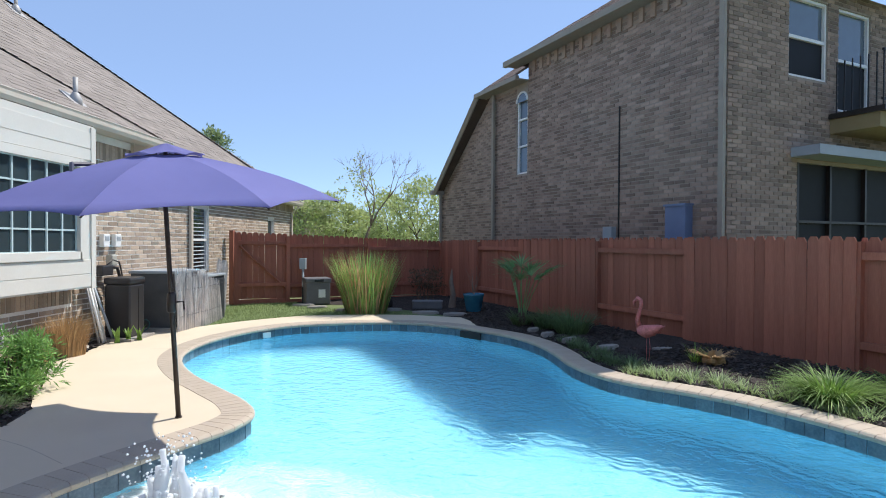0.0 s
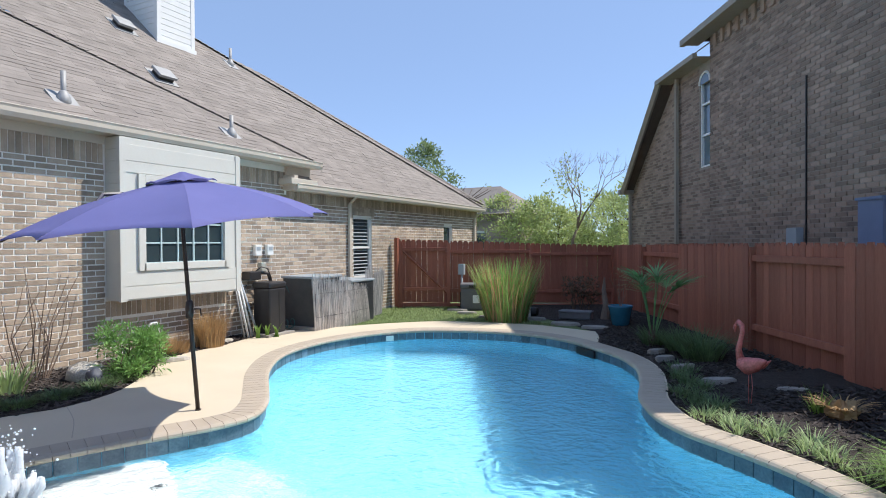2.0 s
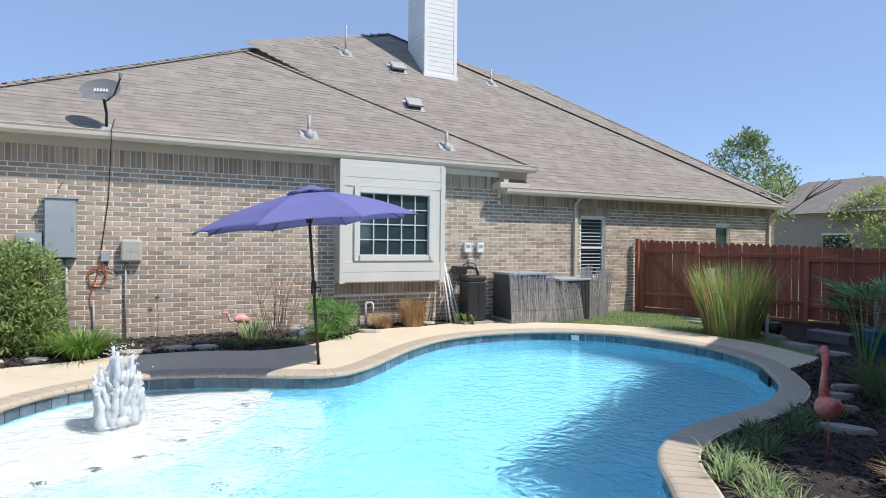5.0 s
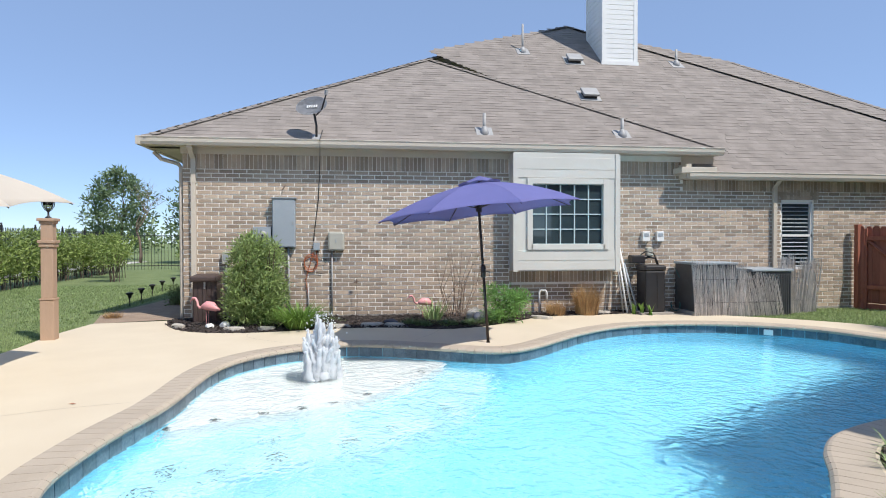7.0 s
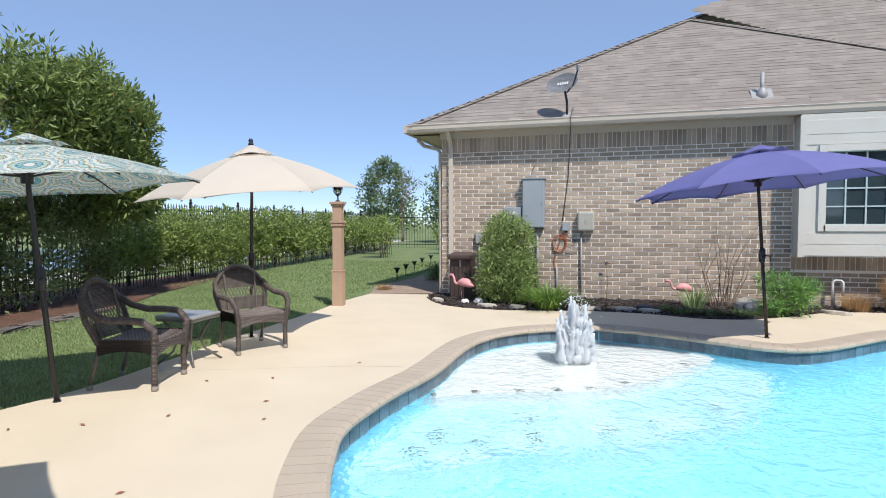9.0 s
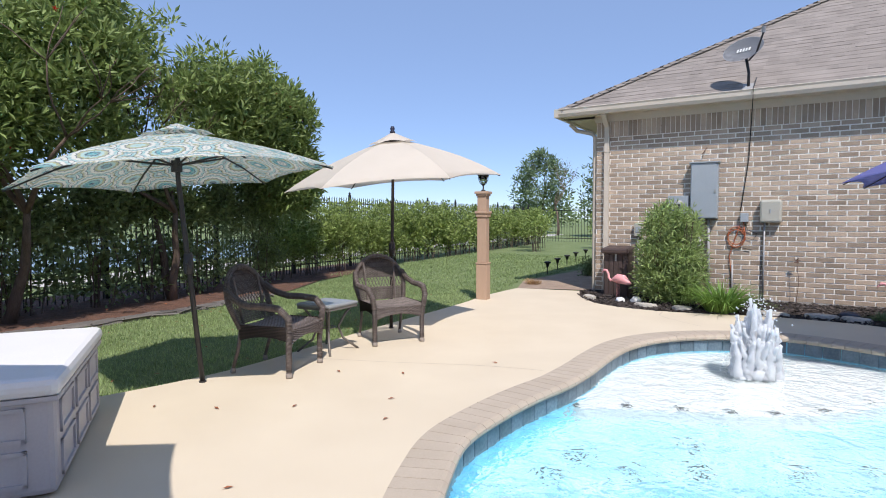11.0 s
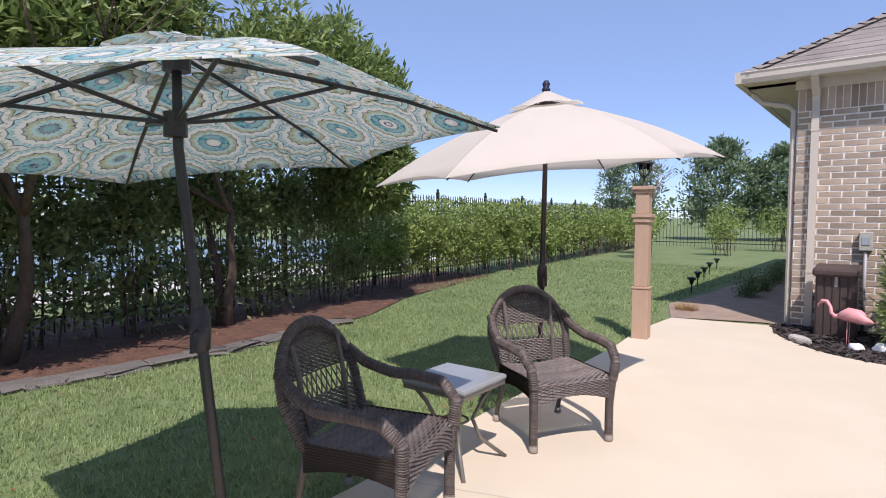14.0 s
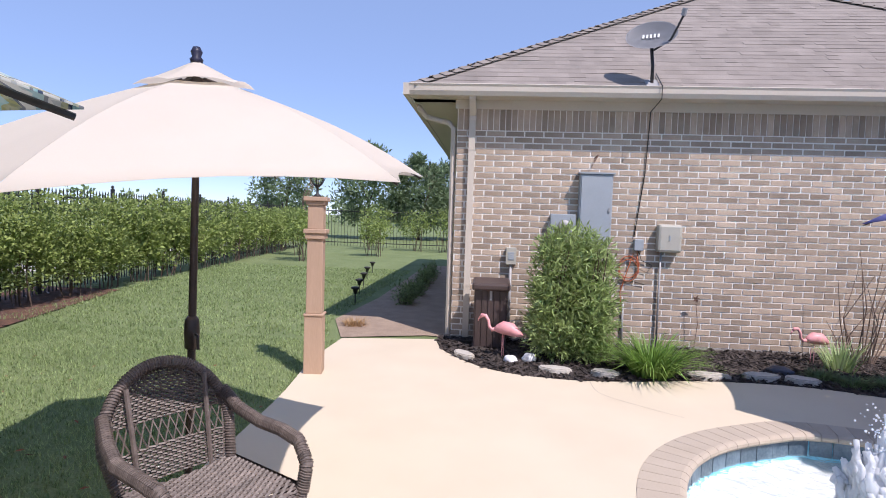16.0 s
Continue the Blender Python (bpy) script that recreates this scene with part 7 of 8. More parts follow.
part("hose", tb([(0.05, -0.2, 0.1), (0.1, -0.05, 0.22), (0.1, 0.12, 0.18), (0.08, 0.22, 0.0), (0.08, 0.3, -0.3)], 0.012, 6), M["black"], vh, smooth=True)
part("tube", tb([(0.02, -0.34, -0.1), (0.05, -0.42, -0.25), (0.05, -0.34, -0.5), (0.05, -0.4, -0.8)], 0.014, 6), M["black"], vh, smooth=True)
part("cap", bx(-0.05, 0.06, 0.0, 0.14, 0.12, 0.3, bevel=0.02), M["beige"], vh)
M["teal"] = mat("teal_hose", (0.04, 0.16, 0.17), (0.03, 0.12, 0.13), 0.4, bump=0)
ho = thing("coil_hose", "coiled dark green garden hose by the wall", "hose", (-5.2, 8.75, 0.02))
part("hose", tb([(0.1 + 0.09 * math.cos(k * 0.7), 0.02 * k - 0.1, 0.10 + 0.09 * math.sin(k * 0.7)) for k in range(38)] + [(0, 0.45, 0.5), (-0.1, 0.3, 0.9)], 0.008, 5), M["teal"], ho, smooth=True)
for y in (8.42, 8.73):
    ot = thing("outlet_cover", "white weatherproof outlet cover on the brick wall", "outlet", (W + 0.005, y, 1.44), "outlet covers")
    part("cover", bx(0, 0.08, 0, 0.16, 0, 0.21, bevel=0.01), M["white"], ot)
    part("window", bx(0.08, 0.085, 0.03, 0.13, 0.10, 0.17), M["greybox"], ot)
ac = thing("air_conditioner", "dark grey louvred air conditioner behind a reed screen", "air conditioner", (-5.02, 9.55, 0.0))
M["acgrey"] = mat("ac_metal", (0.10, 0.105, 0.11), (0.07, 0.075, 0.08), 0.5, metal=0.2, bump=0.05)
part("cabinet", bx(-0.38, 0.38, -0.42, 0.42, 0.06, 0.98), M["acgrey"], ac)
for k in range(20):
    y = -0.40 + k * 0.041
    part("louvre", bx(0.38, 0.395, y, y + 0.02, 0.10, 0.92), M["acgrey"], ac)
part("top", bx(-0.41, 0.41, -0.45, 0.45, 0.98, 1.03, bevel=0.012), M["greybox"], ac)
part("pad", bx(-0.48, 0.48, -0.52, 0.52, -0.04, 0.06), M["flag"], ac)
ac2 = copy_thing(ac, Matrix.Translation((-5.02, 10.75, -0.14)))
M["reed"] = mat("grey_reed", (0.74, 0.70, 0.66), (0.50, 0.465, 0.435), 0.9, scale=4, fine=60, bump=0.2, island=0.4)
rs_ = thing("reed_screen", "weathered grey reed screen round the air conditioners", "screen")
rnd = random.Random(19)
for seg, (a, b, h0, h1, lean_) in enumerate((((-4.55, 9.05), (-4.5, 10.15), 1.05, 0.95, 0.06), ((-4.5, 10.12), (-4.62, 11.0), 0.86, 0.74, 0.16), ((-4.66, 10.95), (-4.85, 11.45), 1.08, 1.12, 0.03), ((-4.84, 11.42), (-4.98, 12.0), 1.05, 1.08, -0.1))):
    bm = bmesh.new()
    L = math.hypot(b[0] - a[0], b[1] - a[1])
    n = int(L / 0.0045)
    for i in range(n):
        f = i / n
        x, y = a[0] + (b[0] - a[0]) * f + rnd.uniform(-.02, .02), a[1] + (b[1] - a[1]) * f
        h = (h0 + (h1 - h0) * f) * rnd.uniform(0.86, 1.07)
        l2 = lean_ + rnd.uniform(-.05, .05)
        tube(bm, [(x, y, -0.03), (x + rnd.uniform(-.012, .012), y - l2 * 0.5, h * 0.5), (x + rnd.uniform(-.025, .025), y - l2, h)], [0.0055, 0.005, 0.003], 3, caps=False)
    tagged(part("reed_mat", bm, M["reed"], rs_, "thin dry reeds bound with wire"), kind="stuff")
    for z in (0.25, 0.7):
        part("wire", tb([(a[0] + 0.015, a[1], z), (b[0] + 0.015, b[1], z)], 0.003, 4), M["black"], rs_)
for i, (x, y) in enumerate(((-4.95, 8.0), (-4.75, 8.25), (-4.85, 8.12))):
    lv = Leaves()
    rnd = random.Random(i)
    for k in range(7):
        lv.blade((0, 0, 0), rnd.uniform(0, 6.28), rnd.uniform(0.2, 0.34), 0.04, 0.3, 0.15)
    t = thing("broadleaf_plant", "small green broad-leaved plant", "plant", (x, y, 0), "broadleaf plants")
    lv.build("leaf_cluster", M["liriope"], t, kind="stuff")

# ================= back corner =================
M["darkgrey"] = mat("grey_pump_cover", (0.17, 0.165, 0.17), (0.13, 0.125, 0.13), 0.5, bump=0.08)
pc = thing("pump_cover", "dark grey plastic equipment box with a pale label", "equipment box", (-3.40, 13.84, -0.03))
pc.rotation_euler = (0, 0, 0.42)
part("body", bx(-0.3, 0.3, -0.28, 0.28, 0.0, 0.56, bevel=0.04), M["darkgrey"], pc)
part("lid", bx(-0.32, 0.32, -0.3, 0.3, 0.54, 0.66, bevel=0.03), M["darkgrey"], pc)
part("handle", bx(-0.1, 0.12, -0.325, -0.3, 0.57, 0.63), M["black"], pc)
part("label_plate", bx(0.0, 0.17, -0.292, -0.284, 0.18, 0.38), M["white"], pc)
mb = thing("timer_box", "grey timer box on a post by the fence", "timer box", (-3.80, 14.04, -0.03))
part("post", tb([(0, 0, 0), (0, 0, 0.9)], 0.03, 8), M["greybox"], mb, smooth=True)
part("cover", bx(-0.08, 0.08, -0.06, 0.05, 0.86, 1.14, bevel=0.01), M["greybox"], mb)
part("bollard", tb([(0.05, -0.12, 0), (0.05, -0.12, 0.42)], 0.045, 8), M["greypole"], mb)
ft = thing("pool_filter", "cream pool filter tank with white pipes", "pool filter", (-2.11, 12.92, -0.03))
part("tank", lathe(bmesh.new(), [(0.24, 0), (0.26, 0.05), (0.26, 0.6), (0.2, 0.75), (0.05, 0.8)], seg=18), M["cream"], ft, smooth=True)
part("pipe", tb([(0.1, -0.2, 0.45), (0.55, -0.25, 0.45), (0.6, -0.25, 0.4), (0.6, -0.25, 0.0)], 0.035, 8), M["white"], ft, smooth=True)
part("pipe", tb([(0.15, -0.3, 0.25), (0.5, -0.4, 0.22), (0.52, -0.4, 0.0)], 0.03, 8), M["white"], ft, smooth=True)
part("pump", tb([(0.3, -0.1, 0.15), (0.75, -0.15, 0.15)], 0.1, 12), M["black"], ft, smooth=True)
M["tallgrass"] = G("tall_grass_leaf", (0.25, 0.34, 0.10), (0.12, 0.20, 0.05))
grass_clump("tall_grass_clump", "tall green ornamental grass with dry lower blades", (-1.86, 12.17), 0.62, 900, 1.42, 0.017, 0.20, M["tallgrass"], 340, z=-0.03, foot=0.72, lean0=0.03, lean1=0.24, dry=M["straw"])
M["bluepot"] = mat("teal_glazed_pot", (0.035, 0.17, 0.25), (0.025, 0.12, 0.19), 0.25, scale=6, bump=0.05)
pot = thing("flower_pot", "teal-blue glazed round flower pot with bare twigs", "flower pot", (0.52, 12.3, -0.02))
part("pot", lathe(bmesh.new(), [(0.14, 0), (0.17, 0.05), (0.225, 0.36), (0.24, 0.38), (0.24, 0.42), (0.215, 0.42), (0.2, 0.36)], seg=24), M["bluepot"], pot, smooth=True)
part("soil", lathe(bmesh.new(), [(0.2, 0.34), (0.2, 0.365)], seg=16), M["mulch"], pot)
rnd = random.Random(23)
for k in range(7):
    part("twig", tb([(0, 0, 0.35), (rnd.uniform(-.1, .1), rnd.uniform(-.1, .1), 0.65), (rnd.uniform(-.2, .2), rnd.uniform(-.2, .2), rnd.uniform(0.8, 1.05))], [0.006, 0.005, 0.002], 4), M["twig"], pot)
tr = thing("planter_trough", "grey ribbed planter trough with reddish plants", "planter", (-0.55, 13.0, -0.03))
part("trough", bx(-0.35, 0.35, -0.14, 0.14, 0, 0.2, bevel=0.03), M["darkgrey"], tr)
part("rib", bx(-0.36, 0.36, -0.15, 0.15, 0.15, 0.19, bevel=0.01), M["darkgrey"], tr)
shrub("red_shrub", "dull reddish leafy shrub in the shade", "shrub", (-0.6, 13.84), [(0, 0, 0.5, 0.4, 0.25, 0.3)], 345, 90, 12, 0.07, 0.014, G("reddish_leaf", (0.12, 0.08, 0.045), (0.06, 0.045, 0.03)), 9, stem_h=0.6, thing_z=0.0)
dw = thing("driftwood", "upright pale weathered driftwood stump", "driftwood", (0.02, 13.25, -0.03))
part("stump", tb([(0, 0, 0), (0.03, 0, 0.3), (-0.02, 0.02, 0.62), (0.0, 0.0, 0.92)], [0.10, 0.07, 0.05, 0.012], 7), M["twig"], dw)
for i, (x, y, a, b, r) in enumerate(((-3.57, 13.31, 0.3, 0.15, 0.2), (-3.15, 12.9, 0.28, 0.14, 0.4), (-1.37, 12.57, 0.26, 0.13, 0.3), (-0.57, 12.09, 0.38, 0.15, 0.1), (0.12, 11.83, 0.3, 0.14, 0.2), (-2.41, 12.43, 0.22, 0.12, 0.3))):
    stone("flat grey flagstone at the bed's edge", (x, y, -0.03), (a, b, 0.05), M["flag"], 60 + i, r, "flagstone", "stone", "bed flagstones", True)


def palm_fan(t, c, d, R, n, rnd):
    """One fan of pleated fingers."""
    lv = Leaves()
    d = Vector(d).normalized()
    s = d.cross(Vector((0, 0, 1))).normalized()
    for i in range(n):
        a = (i / (n - 1) - 0.5) * 2.9
        dir_ = d * math.cos(a) + s * math.sin(a)
        dir_.z += rnd.uniform(-.1, .1)
        lv.leaf(c, dir_, (0, 0, 1), R * rnd.uniform(0.85, 1.05), 0.016)
    lv.build("frond", M["palm"], t)


rnd = random.Random(29)
pl = thing("fan_palm", "young green fan palm in the shaded bed", "palm", (1.37, 10.25, 0.0))
for k in range(9):
    a = k * 0.75
    h = rnd.uniform(0.45, 1.15)
    r = rnd.uniform(0.15, 0.4)
    c = Vector((r * math.cos(a), r * math.sin(a), h))
    part("stalk", tb([(0, 0, 0), c * 0.5 + Vector((0, 0, 0.1)), c], [0.012, 0.008, 0.006], 5), M["palm"], pl)
    palm_fan(pl, c, (math.cos(a), math.sin(a), 0.55 if h > 0.6 else 0.1), rnd.uniform(0.46, 0.62), 22, rnd)
part("trunk", lathe(bmesh.new(), [(0.07, 0), (0.08, 0.1), (0.05, 0.26), (0.02, 0.32)], seg=9), M["bark"], pl)

# ================= side bed =================
for i, (x, y, r, n, L) in enumerate(((2.14, 9.39, 0.55, 420, 0.62), (1.8, 9.98, 0.45, 300, 0.5), (1.37, 10.36, 0.35, 220, 0.42))):
    grass_clump("strap_clump", "dark green strap-leaf clump in the shade", (x, y), r, n, L, 0.008, 0.7, M["mondo"], 350 + i, z=0.0, group="shade strap clumps")
grass_clump("liriope_clump", "large arching green strap-leaf clump beside the coping", (3.87, 5.26), 0.5, 760, 0.46, 0.009, 1.15, M["liriope"], 360, z=0.03, group="sunny strap clumps")
grass_clump("liriope_clump", "large arching green strap-leaf clump beside the fence", (4.63, 5.12), 0.5, 620, 0.45, 0.009, 1.15, M["liriope"], 361, z=0.03, group="sunny strap clumps")
rnd = random.Random(31)
near_arc = [p for p in ARC if 4.6 < p[1] < 8.6]
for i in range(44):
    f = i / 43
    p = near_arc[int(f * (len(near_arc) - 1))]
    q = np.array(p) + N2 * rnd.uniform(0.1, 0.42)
    # Sun and shade are put into leaf colour: pale before y 6.6, dark beyond.
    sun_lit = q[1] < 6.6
    grass_clump("border_tuft", "small variegated strap-leaf tuft along the coping, pale for sun" if sun_lit else "small tuft along the coping, darkened grey-green for shade", (q[0], q[1]), 0.2, 46, rnd.uniform(0.14, 0.24), 0.007, 0.8, M["varieg"] if sun_lit else M["mondo"], 370 + i, z=-0.01, group="border tufts")
for i, (x, y, a, b, r) in enumerate(((2.39, 7.98, 0.26, 0.1, 0.5), (1.95, 8.62, 0.22, 0.09, 0.8), (3.14, 7.84, 0.2, 0.08, 0.2), (1.67, 9.11, 0.2, 0.1, 0.9), (1.5, 9.6, 0.2, 0.1, 1.0))):
    stone("flat pale flagstone in the dark mulch", (x, y, 0.0), (a, b, 0.05), M["flag"], 80 + i, r, "flagstone", "stone", "bed flagstones", True)
M["metalpink"] = mat("painted_pink_metal", (0.72, 0.22, 0.22), (0.36, 0.11, 0.08), 0.45, scale=14, fine=50, bump=0.4, metal=0.2)
bm = bmesh.new()
tube(bm, [(0.0, 0, 0.46), (0.05, 0, 0.42), (0.13, 0, 0.40), (0.22, 0, 0.43), (0.30, 0, 0.47), (0.36, 0, 0.50)], [0.02, 0.07, 0.09, 0.075, 0.045, 0.012], 12)
for k in range(6):
    tube(bm, [(0.12 + 0.03 * k, 0.07 - 0.005 * k, 0.46 - 0.01 * k), (0.24 + 0.025 * k, 0.06, 0.44 + 0.012 * k)], [0.022, 0.006], 5)
tube(bm, [(0.03, 0, 0.44), (0.0, 0, 0.55), (0.03, 0, 0.66), (0.055, 0, 0.74), (0.045, 0, 0.81), (0.0, 0, 0.835), (-0.025, 0, 0.81)], [0.045, 0.03, 0.024, 0.023, 0.027, 0.032, 0.018], 9)
tube(bm, [(-0.015, 0, 0.82), (-0.055, 0, 0.78), (-0.05, 0, 0.72)], [0.02, 0.018, 0.004], 7)
tube(bm, [(0.14, 0, 0.38), (0.14, 0, 0.2), (0.14, 0, -0.1)], 0.004, 5)
tube(bm, [(0.17, 0, 0.38), (0.19, 0, 0.2), (0.16, 0, -0.1)], 0.004, 5)
fm = tagged(part("flamingo_figure", bm, M["metalpink"], smooth=True), "painted pink and copper metal flamingo in the side bed", "garden ornament")
fm.matrix_basis = Matrix.Translation((2.59, 7.26, -0.02)) @ Matrix.Rotation(-0.85, 4, "Z")
lg = thing("dry_stump", "dry tan fibrous palm stump on the mulch", "stump", (3.45, 6.9, 0.03))
bm = lathe(bmesh.new(), [(0.11, -0.02), (0.125, 0.02), (0.13, 0.05), (0.115, 0.09), (0.09, 0.12), (0.05, 0.14), (0.02, 0.13)], seg=20)
for v in bm.verts:
    v.co *= 1 + 0.55 * noise.noise(v.co * 14)
part("stump", bm, M["straw"], lg)
lv = Leaves()
for k in range(90):
    a = rnd.uniform(0, 6.28)
    lv.blade((0.1 * math.cos(a), 0.1 * math.sin(a), 0.05), a, rnd.uniform(0.12, 0.24), 0.012, 0.8, 0.6)
lv.build("fibre", M["straw"], lg, kind="stuff")
grass_clump("border_tuft", "small green tuft beside the stump", (3.27, 7.03), 0.15, 30, 0.3, 0.009, 0.5, M["liriope"], 399, z=0.02, group="border tufts")

# mulch chips
def chips(name, label, poly, n, zf, seed):
    rnd = random.Random(seed)
    xs, ys = [p[0] for p in poly], [p[1] for p in poly]
    vs, fs = [], []
    made = 0
    while made < n:
        x, y = rnd.uniform(min(xs), max(xs)), rnd.uniform(min(ys), max(ys))
        if not inside(x, y, poly):
            continue
        made += 1
        L, w, h = rnd.uniform(0.02, 0.075), rnd.uniform(0.006, 0.016), rnd.uniform(0.004, 0.012)
        m = Matrix.Translation((x, y, zf(x, y) + rnd.uniform(0.0, 0.022))) @ Euler((rnd.uniform(-.5, .5), rnd.uniform(-.5, .5), rnd.uniform(0, 6.28))).to_matrix().to_4x4()
        k = len(vs)
        for a in (-L, L):
            for b in (-w, w):
                for c in (0, h):
                    vs.append(tuple(m @ Vector((a, b, c))))
        fs += [(k + 1, k + 3, k + 7, k + 5), (k, k + 1, k + 5, k + 4), (k + 2, k + 6, k + 7, k + 3), (k, k + 2, k + 3, k + 1), (k + 4, k + 5, k + 7, k + 6)]
    return tagged(pymesh(name, vs, fs, M["chip"]), label, "mulch", kind="stuff")


chips("mulch_chips", "loose dark brown mulch chips", lbed + [(W, lbed[-1][1] + 0.05), (W, lbed[0][1])], 5200, lambda x, y: -0.012, 71)
sb_poly = [tuple(p) for p in arc2[:-6]] + [tuple(fence_pt(6.4, 0.0)), tuple(fence_pt(-6.2, 0.0))]
chips("mulch_chips", "loose dark brown mulch chips", sb_poly, 9000, lambda x, y: -0.03 + 0.10 * max(0.0, min(1.0, 1 - (np.array([x, y]) - FENCE0) @ -N2 / 1.6)) * (1 if y < 8 else 0.3), 72)

# ================= lawn blades and fallen leaves =================
def lawn(name, label, poly, dens, L, seed, w=0.0035, per=3):
    rnd = random.Random(seed)
    lv = Leaves()
    xs, ys = [p[0] for p in poly], [p[1] for p in poly]
    area = (max(xs) - min(xs)) * (max(ys) - min(ys))
    for _ in range(int(area * dens)):
        x, y = rnd.uniform(min(xs), max(xs)), rnd.uniform(min(ys), max(ys))
        if not inside(x, y, poly) or inside(x, y, DECK):
            continue
        for _ in range(per):
            a, l = rnd.uniform(0, 6.28), L * rnd.uniform(0.6, 1.3)
            k = len(lv.v)
            px, py = x + rnd.uniform(-.02, .02), y + rnd.uniform(-.02, .02)
            dx, dy = math.cos(a), math.sin(a)
            r = rnd.uniform(0.2, 0.9)
            lv.v += [(px - dy * w, py + dx * w, LAWN_Z), (px + dy * w, py - dx * w, LAWN_Z), (px + dx * l * r, py + dy * l * r, LAWN_Z + l * (1.1 - 0.6 * r))]
            lv.f.append((k, k + 1, k + 2))
    ob = pymesh(name, lv.v, lv.f, M["blade"])
    return tagged(ob, label, "grass", kind="stuff")


near_lawn = [(3.78, -1.84), (3.38, -5.38), (2.11, -5.31), (1.08, -5.12), (-0.36, -5.16), (-2.56, -5.6), (-4.12, -6.31), (-5.2, -6.57), (-5.01, -1.49)]
lawn("lawn_blades", "short green lawn blades in the sun", near_lawn, 850, 0.05, 81)
lawn("lawn_blades", "short green lawn blades farther off", [(-5.2, -2.3), (-5.2, -7.2), (-15, -8.4), (-15, -2.5), (-6.5, -2.6)], 260, 0.06, 82, 0.006)
lawn("lawn_blades", "short green lawn blades by the back fence", [(-5.5, 9.21), (-4.51, 9.65), (-3.61, 10.54), (-2.8, 11.27), (-0.93, 11.64), (-0.62, 12.03), (-2.42, 12.76), (-3.57, 13.26), (-3.99, 14.22), (-5.63, 13.94)], 620, 0.055, 83, 0.005)
M["fallen"] = mat("fallen_leaf", (0.33, 0.12, 0.05), (0.20, 0.07, 0.035), 0.7, bump=0, island=0.4)
rnd = random.Random(85)
lv = Leaves()
for _ in range(420):
    x, y = rnd.uniform(-3.5, 4.0), rnd.uniform(-7.2, -1.9)
    if inside(x, y, DECK) or (y > -4.6 and rnd.random() < 0.62):
        continue
    a = rnd.uniform(0, 6.28)
    lv.leaf((x, y, LAWN_Z + rnd.uniform(0.03, 0.055)), (math.cos(a), math.sin(a), rnd.uniform(-.2, .3)), (rnd.uniform(-.4, .4), 0, 1), rnd.uniform(0.03, 0.07), 0.011)
tagged(lv.build("fallen_leaves", M["fallen"]), "scattered red-brown fallen leaves", "leaves", kind="stuff")
for i, (x, y) in enumerate(((2.49, -0.94), (1.68, -0.05), (2.19, -0.52), (1.06, -0.34), (2, 0.2), (3.21, 0.14), (0.3, 0.19), (2.68, -1.41), (1.3, -0.86), (-3.06, 7))):
    lv = Leaves()
    a = rnd.uniform(0, 6.28)
    lv.leaf((0, 0, 0.004), (math.cos(a), math.sin(a), 0.08), (0.2, 0, 1), 0.06, 0.011)
    o_ = lv.build("fallen_leaf", M["fallen"])
    o_.location = (x, y, 0.001)
    tagged(o_, "single dry brown leaf on the deck", "leaf", "deck leaves")

# path lights
for i, (x, y) in enumerate(((-8.1, -2.62), (-9.4, -2.85), (-10.7, -3.05), (-12.2, -3.3), (-13.8, -3.5))):
    sl = thing("path_light", "small black solar path light on a stake", "path light", (x, y, LAWN_Z), "solar path lights")
    part("stake", tb([(0, 0, -0.05), (0, 0, 0.22)], 0.012, 6), M["black"], sl)
    part("head", lathe(bmesh.new(), [(0.03, 0.20), (0.05, 0.28), (0.085, 0.30), (0.085, 0.325), (0.03, 0.34)], seg=12), M["black"], sl, smooth=True)
grass_clump("dry_grass_clump", "low dry grass tuft at the path's edge", (-6.08, -2.14), 0.3, 260, 0.22, 0.005, 0.7, M["straw"], 420, z=LAWN_Z, group="dry grasses")
for i, x in enumerate((-8.5, -9.6, -10.8, -12.0, -13.4)):
    shrub("low_shrub", "low dark shrub beside the house wall", "shrub", (x, -1.75), [(0, 0, 0.18, 0.45, 0.16, 0.16)], 430 + i, 70, 12, 0.07, 0.014, M["darkleaf"], 5, "path shrubs", stem_h=0.2)

# ================= far surroundings =================
def far_tree(at, h, r, leafmat, seed, n, L, w, label, bare=False, shape=1.0, name="tree", base=0.3):
    rnd = random.Random(seed)
    t = thing(name, label, "tree", (*at, LAWN_Z), "distant trees")
    bm = bmesh.new()
    tips = []
    limb(bm, (0, 0, 0), (rnd.uniform(-.1, .1), rnd.uniform(-.1, .1), 1), h * 0.42, h * 0.022, rnd, 4 if bare else 2, tips)
    part("trunk", bm, M["twig"] if bare else M["bark"], t, smooth=True)
    lv = Leaves()
    made = 0
    while made < n:
        f = rnd.random()
        z = h * (base + (1 - base) * f)
        rad = r * (math.sin(math.pi * (0.12 + 0.88 * f)) ** 0.6 if shape == 1.0 else (1 - f) ** 0.7 + 0.12) * rnd.uniform(0.4, 1.0)
        a = rnd.uniform(0, 6.283)
        p = (rad * math.cos(a), rad * math.sin(a), z)
        if noise.noise(Vector((p[0] * 3 / r + seed, p[1] * 3 / r, p[2] * 3 / r))) < -0.12:
            continue
        clump(lv, rnd, p, r * 0.17, 12, L, w)
        made += 1
    if n:
        tagged(lv.build("crown", leafmat, t), kind="stuff")
    return t


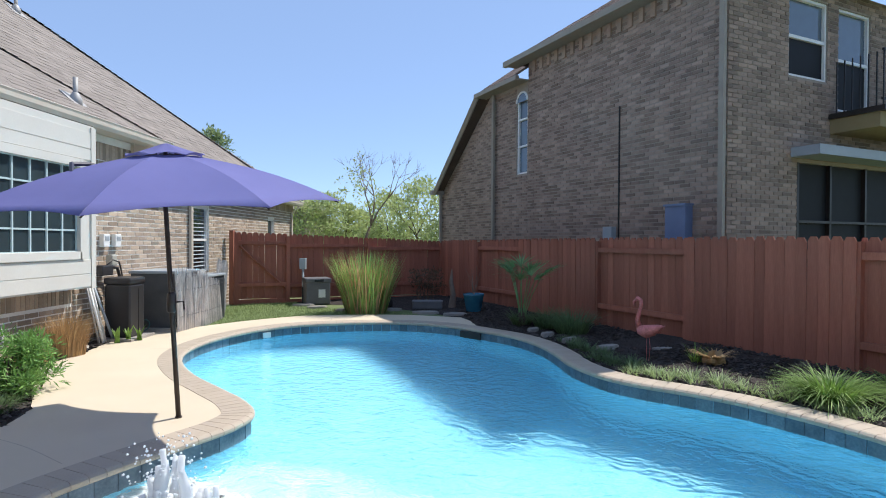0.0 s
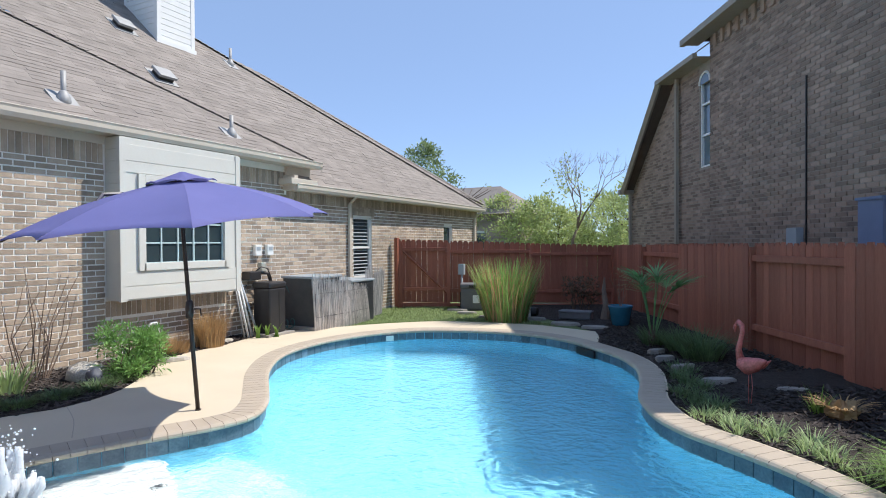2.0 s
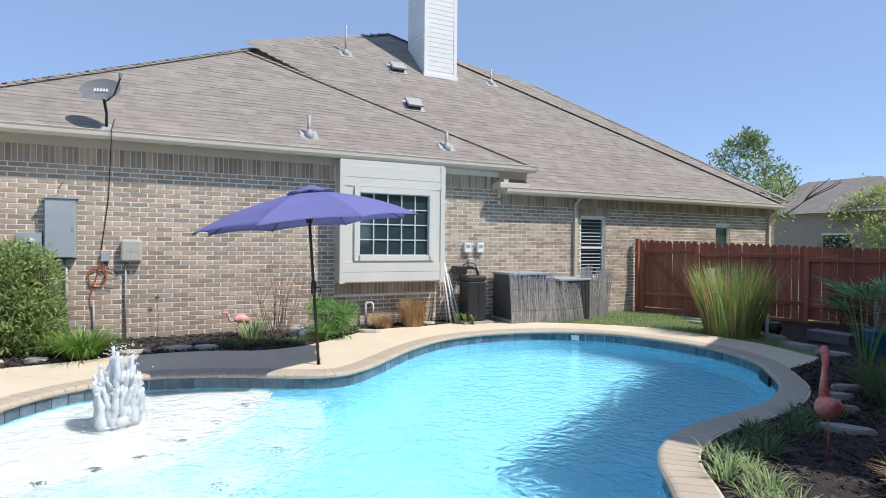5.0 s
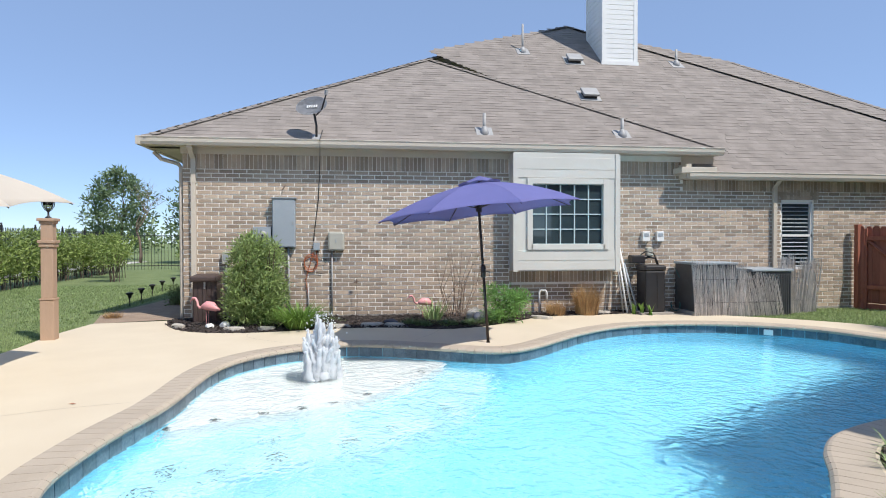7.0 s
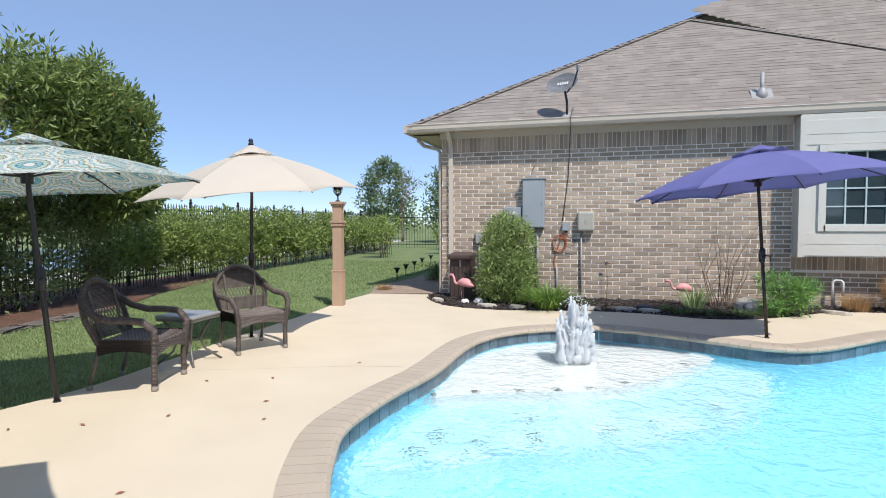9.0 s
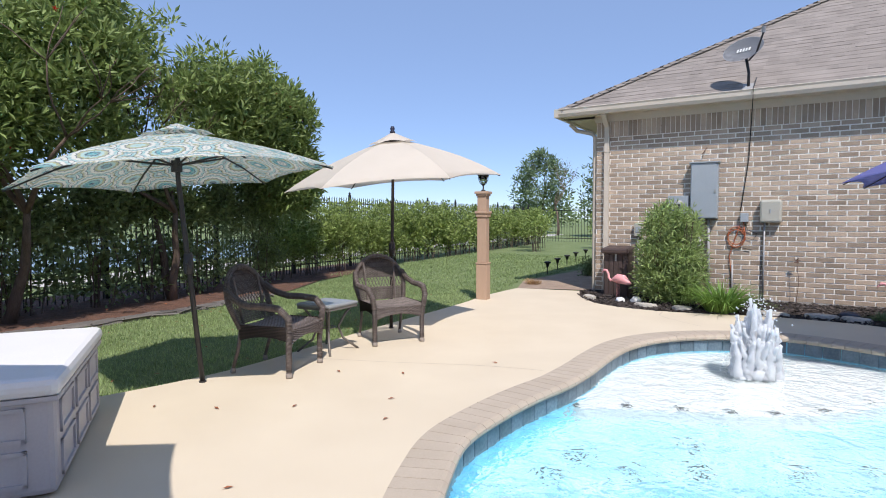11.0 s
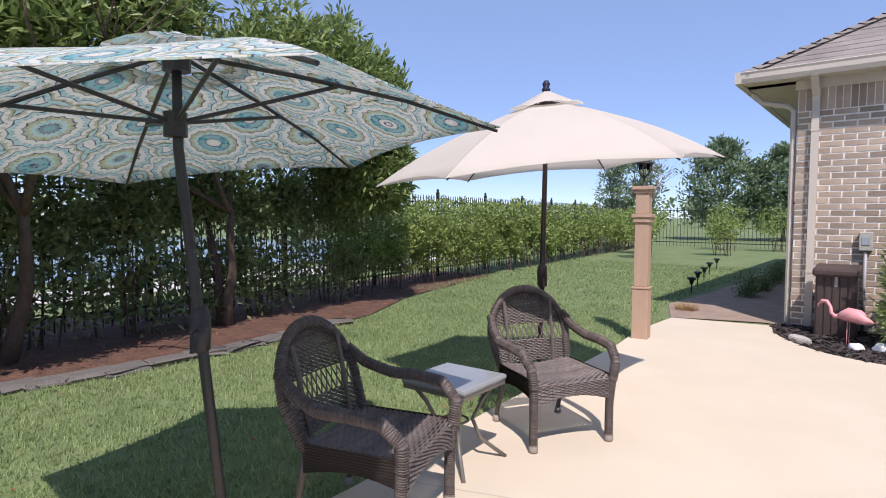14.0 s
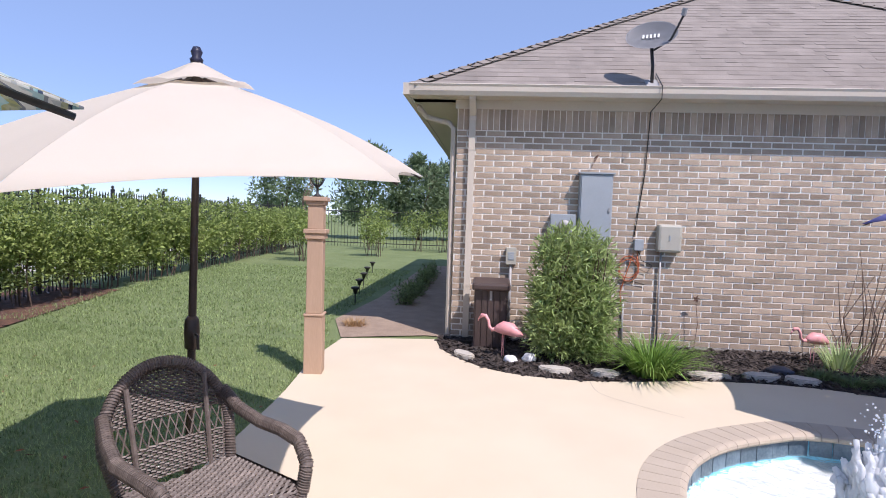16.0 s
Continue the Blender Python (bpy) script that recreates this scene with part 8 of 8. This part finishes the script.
M["yellowgreen"] = G("spring_foliage", (0.36, 0.40, 0.17), (0.22, 0.26, 0.10))
for i, (x, y, h, r) in enumerate(((-11.0, 36, 4.6, 2.8), (-8.0, 34, 4.2, 2.6), (-1.8, 33, 5.0, 3.0), (0.6, 30, 5.2, 2.6), (-4.8, 38, 4.6, 2.8), (2.8, 31, 5.6, 2.6), (-14, 40, 5.5, 3.2), (-18, 38, 6.0, 3.0), (-6.4, 33, 3.4, 2.4), (5.5, 34, 6, 3))):
    far_tree((x, y), h, r, M["yellowgreen"], 500 + i, 420, 0.22, 0.05, "pale green spring tree beyond the back fence", base=0.08)
far_tree((-5.0, 29.0), 6.0, 1.6, M["yellowgreen"], 520, 60, 0.16, 0.05, "nearly bare spring tree beyond the back fence", bare=True)
far_tree((-11.5, 26.0), 6.6, 2.0, M["far"], 521, 420, 0.18, 0.045, "green tree beside the far house", base=0.35)
for i, (x, y, h, r) in enumerate(((-44, -17.3, 7.3, 2.7), (-36.6, -8.6, 6.2, 2.7), (-37.2, -5.2, 5.6, 2.3), (-40, -3.0, 5.8, 2.6), (-38, -0.5, 5.8, 2.4), (-36, 3.5, 6, 2.6))):
    far_tree((x, y), h, r, M["farpine"], 530 + i, 420, 0.36, 0.07, "dark green pine tree beyond the far lawn", shape=1.0, base=0.18, name="pine_tree")
far_tree((-38, -13.5), 5.5, 1.5, M["far"], 545, 0, 0.2, 0.05, "bare slender tree beyond the hedge", bare=True)
rnd = random.Random(61)
lv = Leaves()
for k in range(900):
    a = rnd.uniform(-2.7, 2.9)
    R = rnd.uniform(75, 110)
    x, y = -R * math.cos(a * 0.62), R * math.sin(a * 0.62) * 1.0
    z = abs(rnd.gauss(0, 1.5)) + 0.3
    clump(lv, rnd, (x, y, z), 1.3, 34, 0.6, 0.26)
tagged(lv.build("far_woods", M["far"]), "low line of far woods on the horizon", "woods", kind="stuff")
fh = thing("far_house", "distant pink-beige sided house with grey roof", "house", (-13.5, 38.0, 0))
M["siding"] = mat("pinkish_siding", (0.46, 0.37, 0.34), (0.40, 0.32, 0.295), 0.8, scale=2, fine=20, bump=0.1)
part("wall", bx(-5, 4, -3, 3, -0.1, 3.6), M["siding"], fh)
for k in range(22):
    part("lap_board", bx(-5.01, 4.01, -3.02, -3.0, k * 0.16, k * 0.16 + 0.145), M["siding"], fh)
bm = bmesh.new()
vv = [bm.verts.new(p) for p in ((-5.5, -3.5, 3.5), (4.5, -3.5, 3.5), (4.5, 3.5, 3.5), (-5.5, 3.5, 3.5), (-2.5, 0, 5.6), (1.5, 0, 5.6))]
for q in ((0, 1, 5, 4), (1, 2, 5), (2, 3, 4, 5), (3, 0, 4), (0, 3, 2, 1)):
    bm.faces.new([vv[i] for i in q])
part("roof", bm, M["shingle"], fh)
wn_ = part("window", bx(0.2, 1.6, -3.03, -3.01, 1.3, 2.3), M["pane"], fh)
part("window_frame", bx(0.1, 1.7, -3.05, -3.02, 2.3, 2.42), M["white"], wn_)
sl = thing("street_lamp", "tall grey street lamp beyond the back fence", "street lamp", (-2.6, 37.0, 0))
part("pole", tb([(0, 0, 0), (0, 0, 4.2), (-0.3, 0, 4.5)], [0.07, 0.05, 0.04], 8), M["steel"], sl)
part("head", bx(-0.8, -0.3, -0.12, 0.12, 4.45, 4.55), M["steel"], sl)
# plain fence that closes the yard behind the camera
close_f = board_fence("board_fence", "red-brown stained fence closing the yard", (9.6, -8.4), (0, 1), (-1, 0), [(0, 4.3, True), (4.3, 8.6, True), (8.6, 12.6, True)], lambda s: 0.0, lambda s: 1.7, 15)
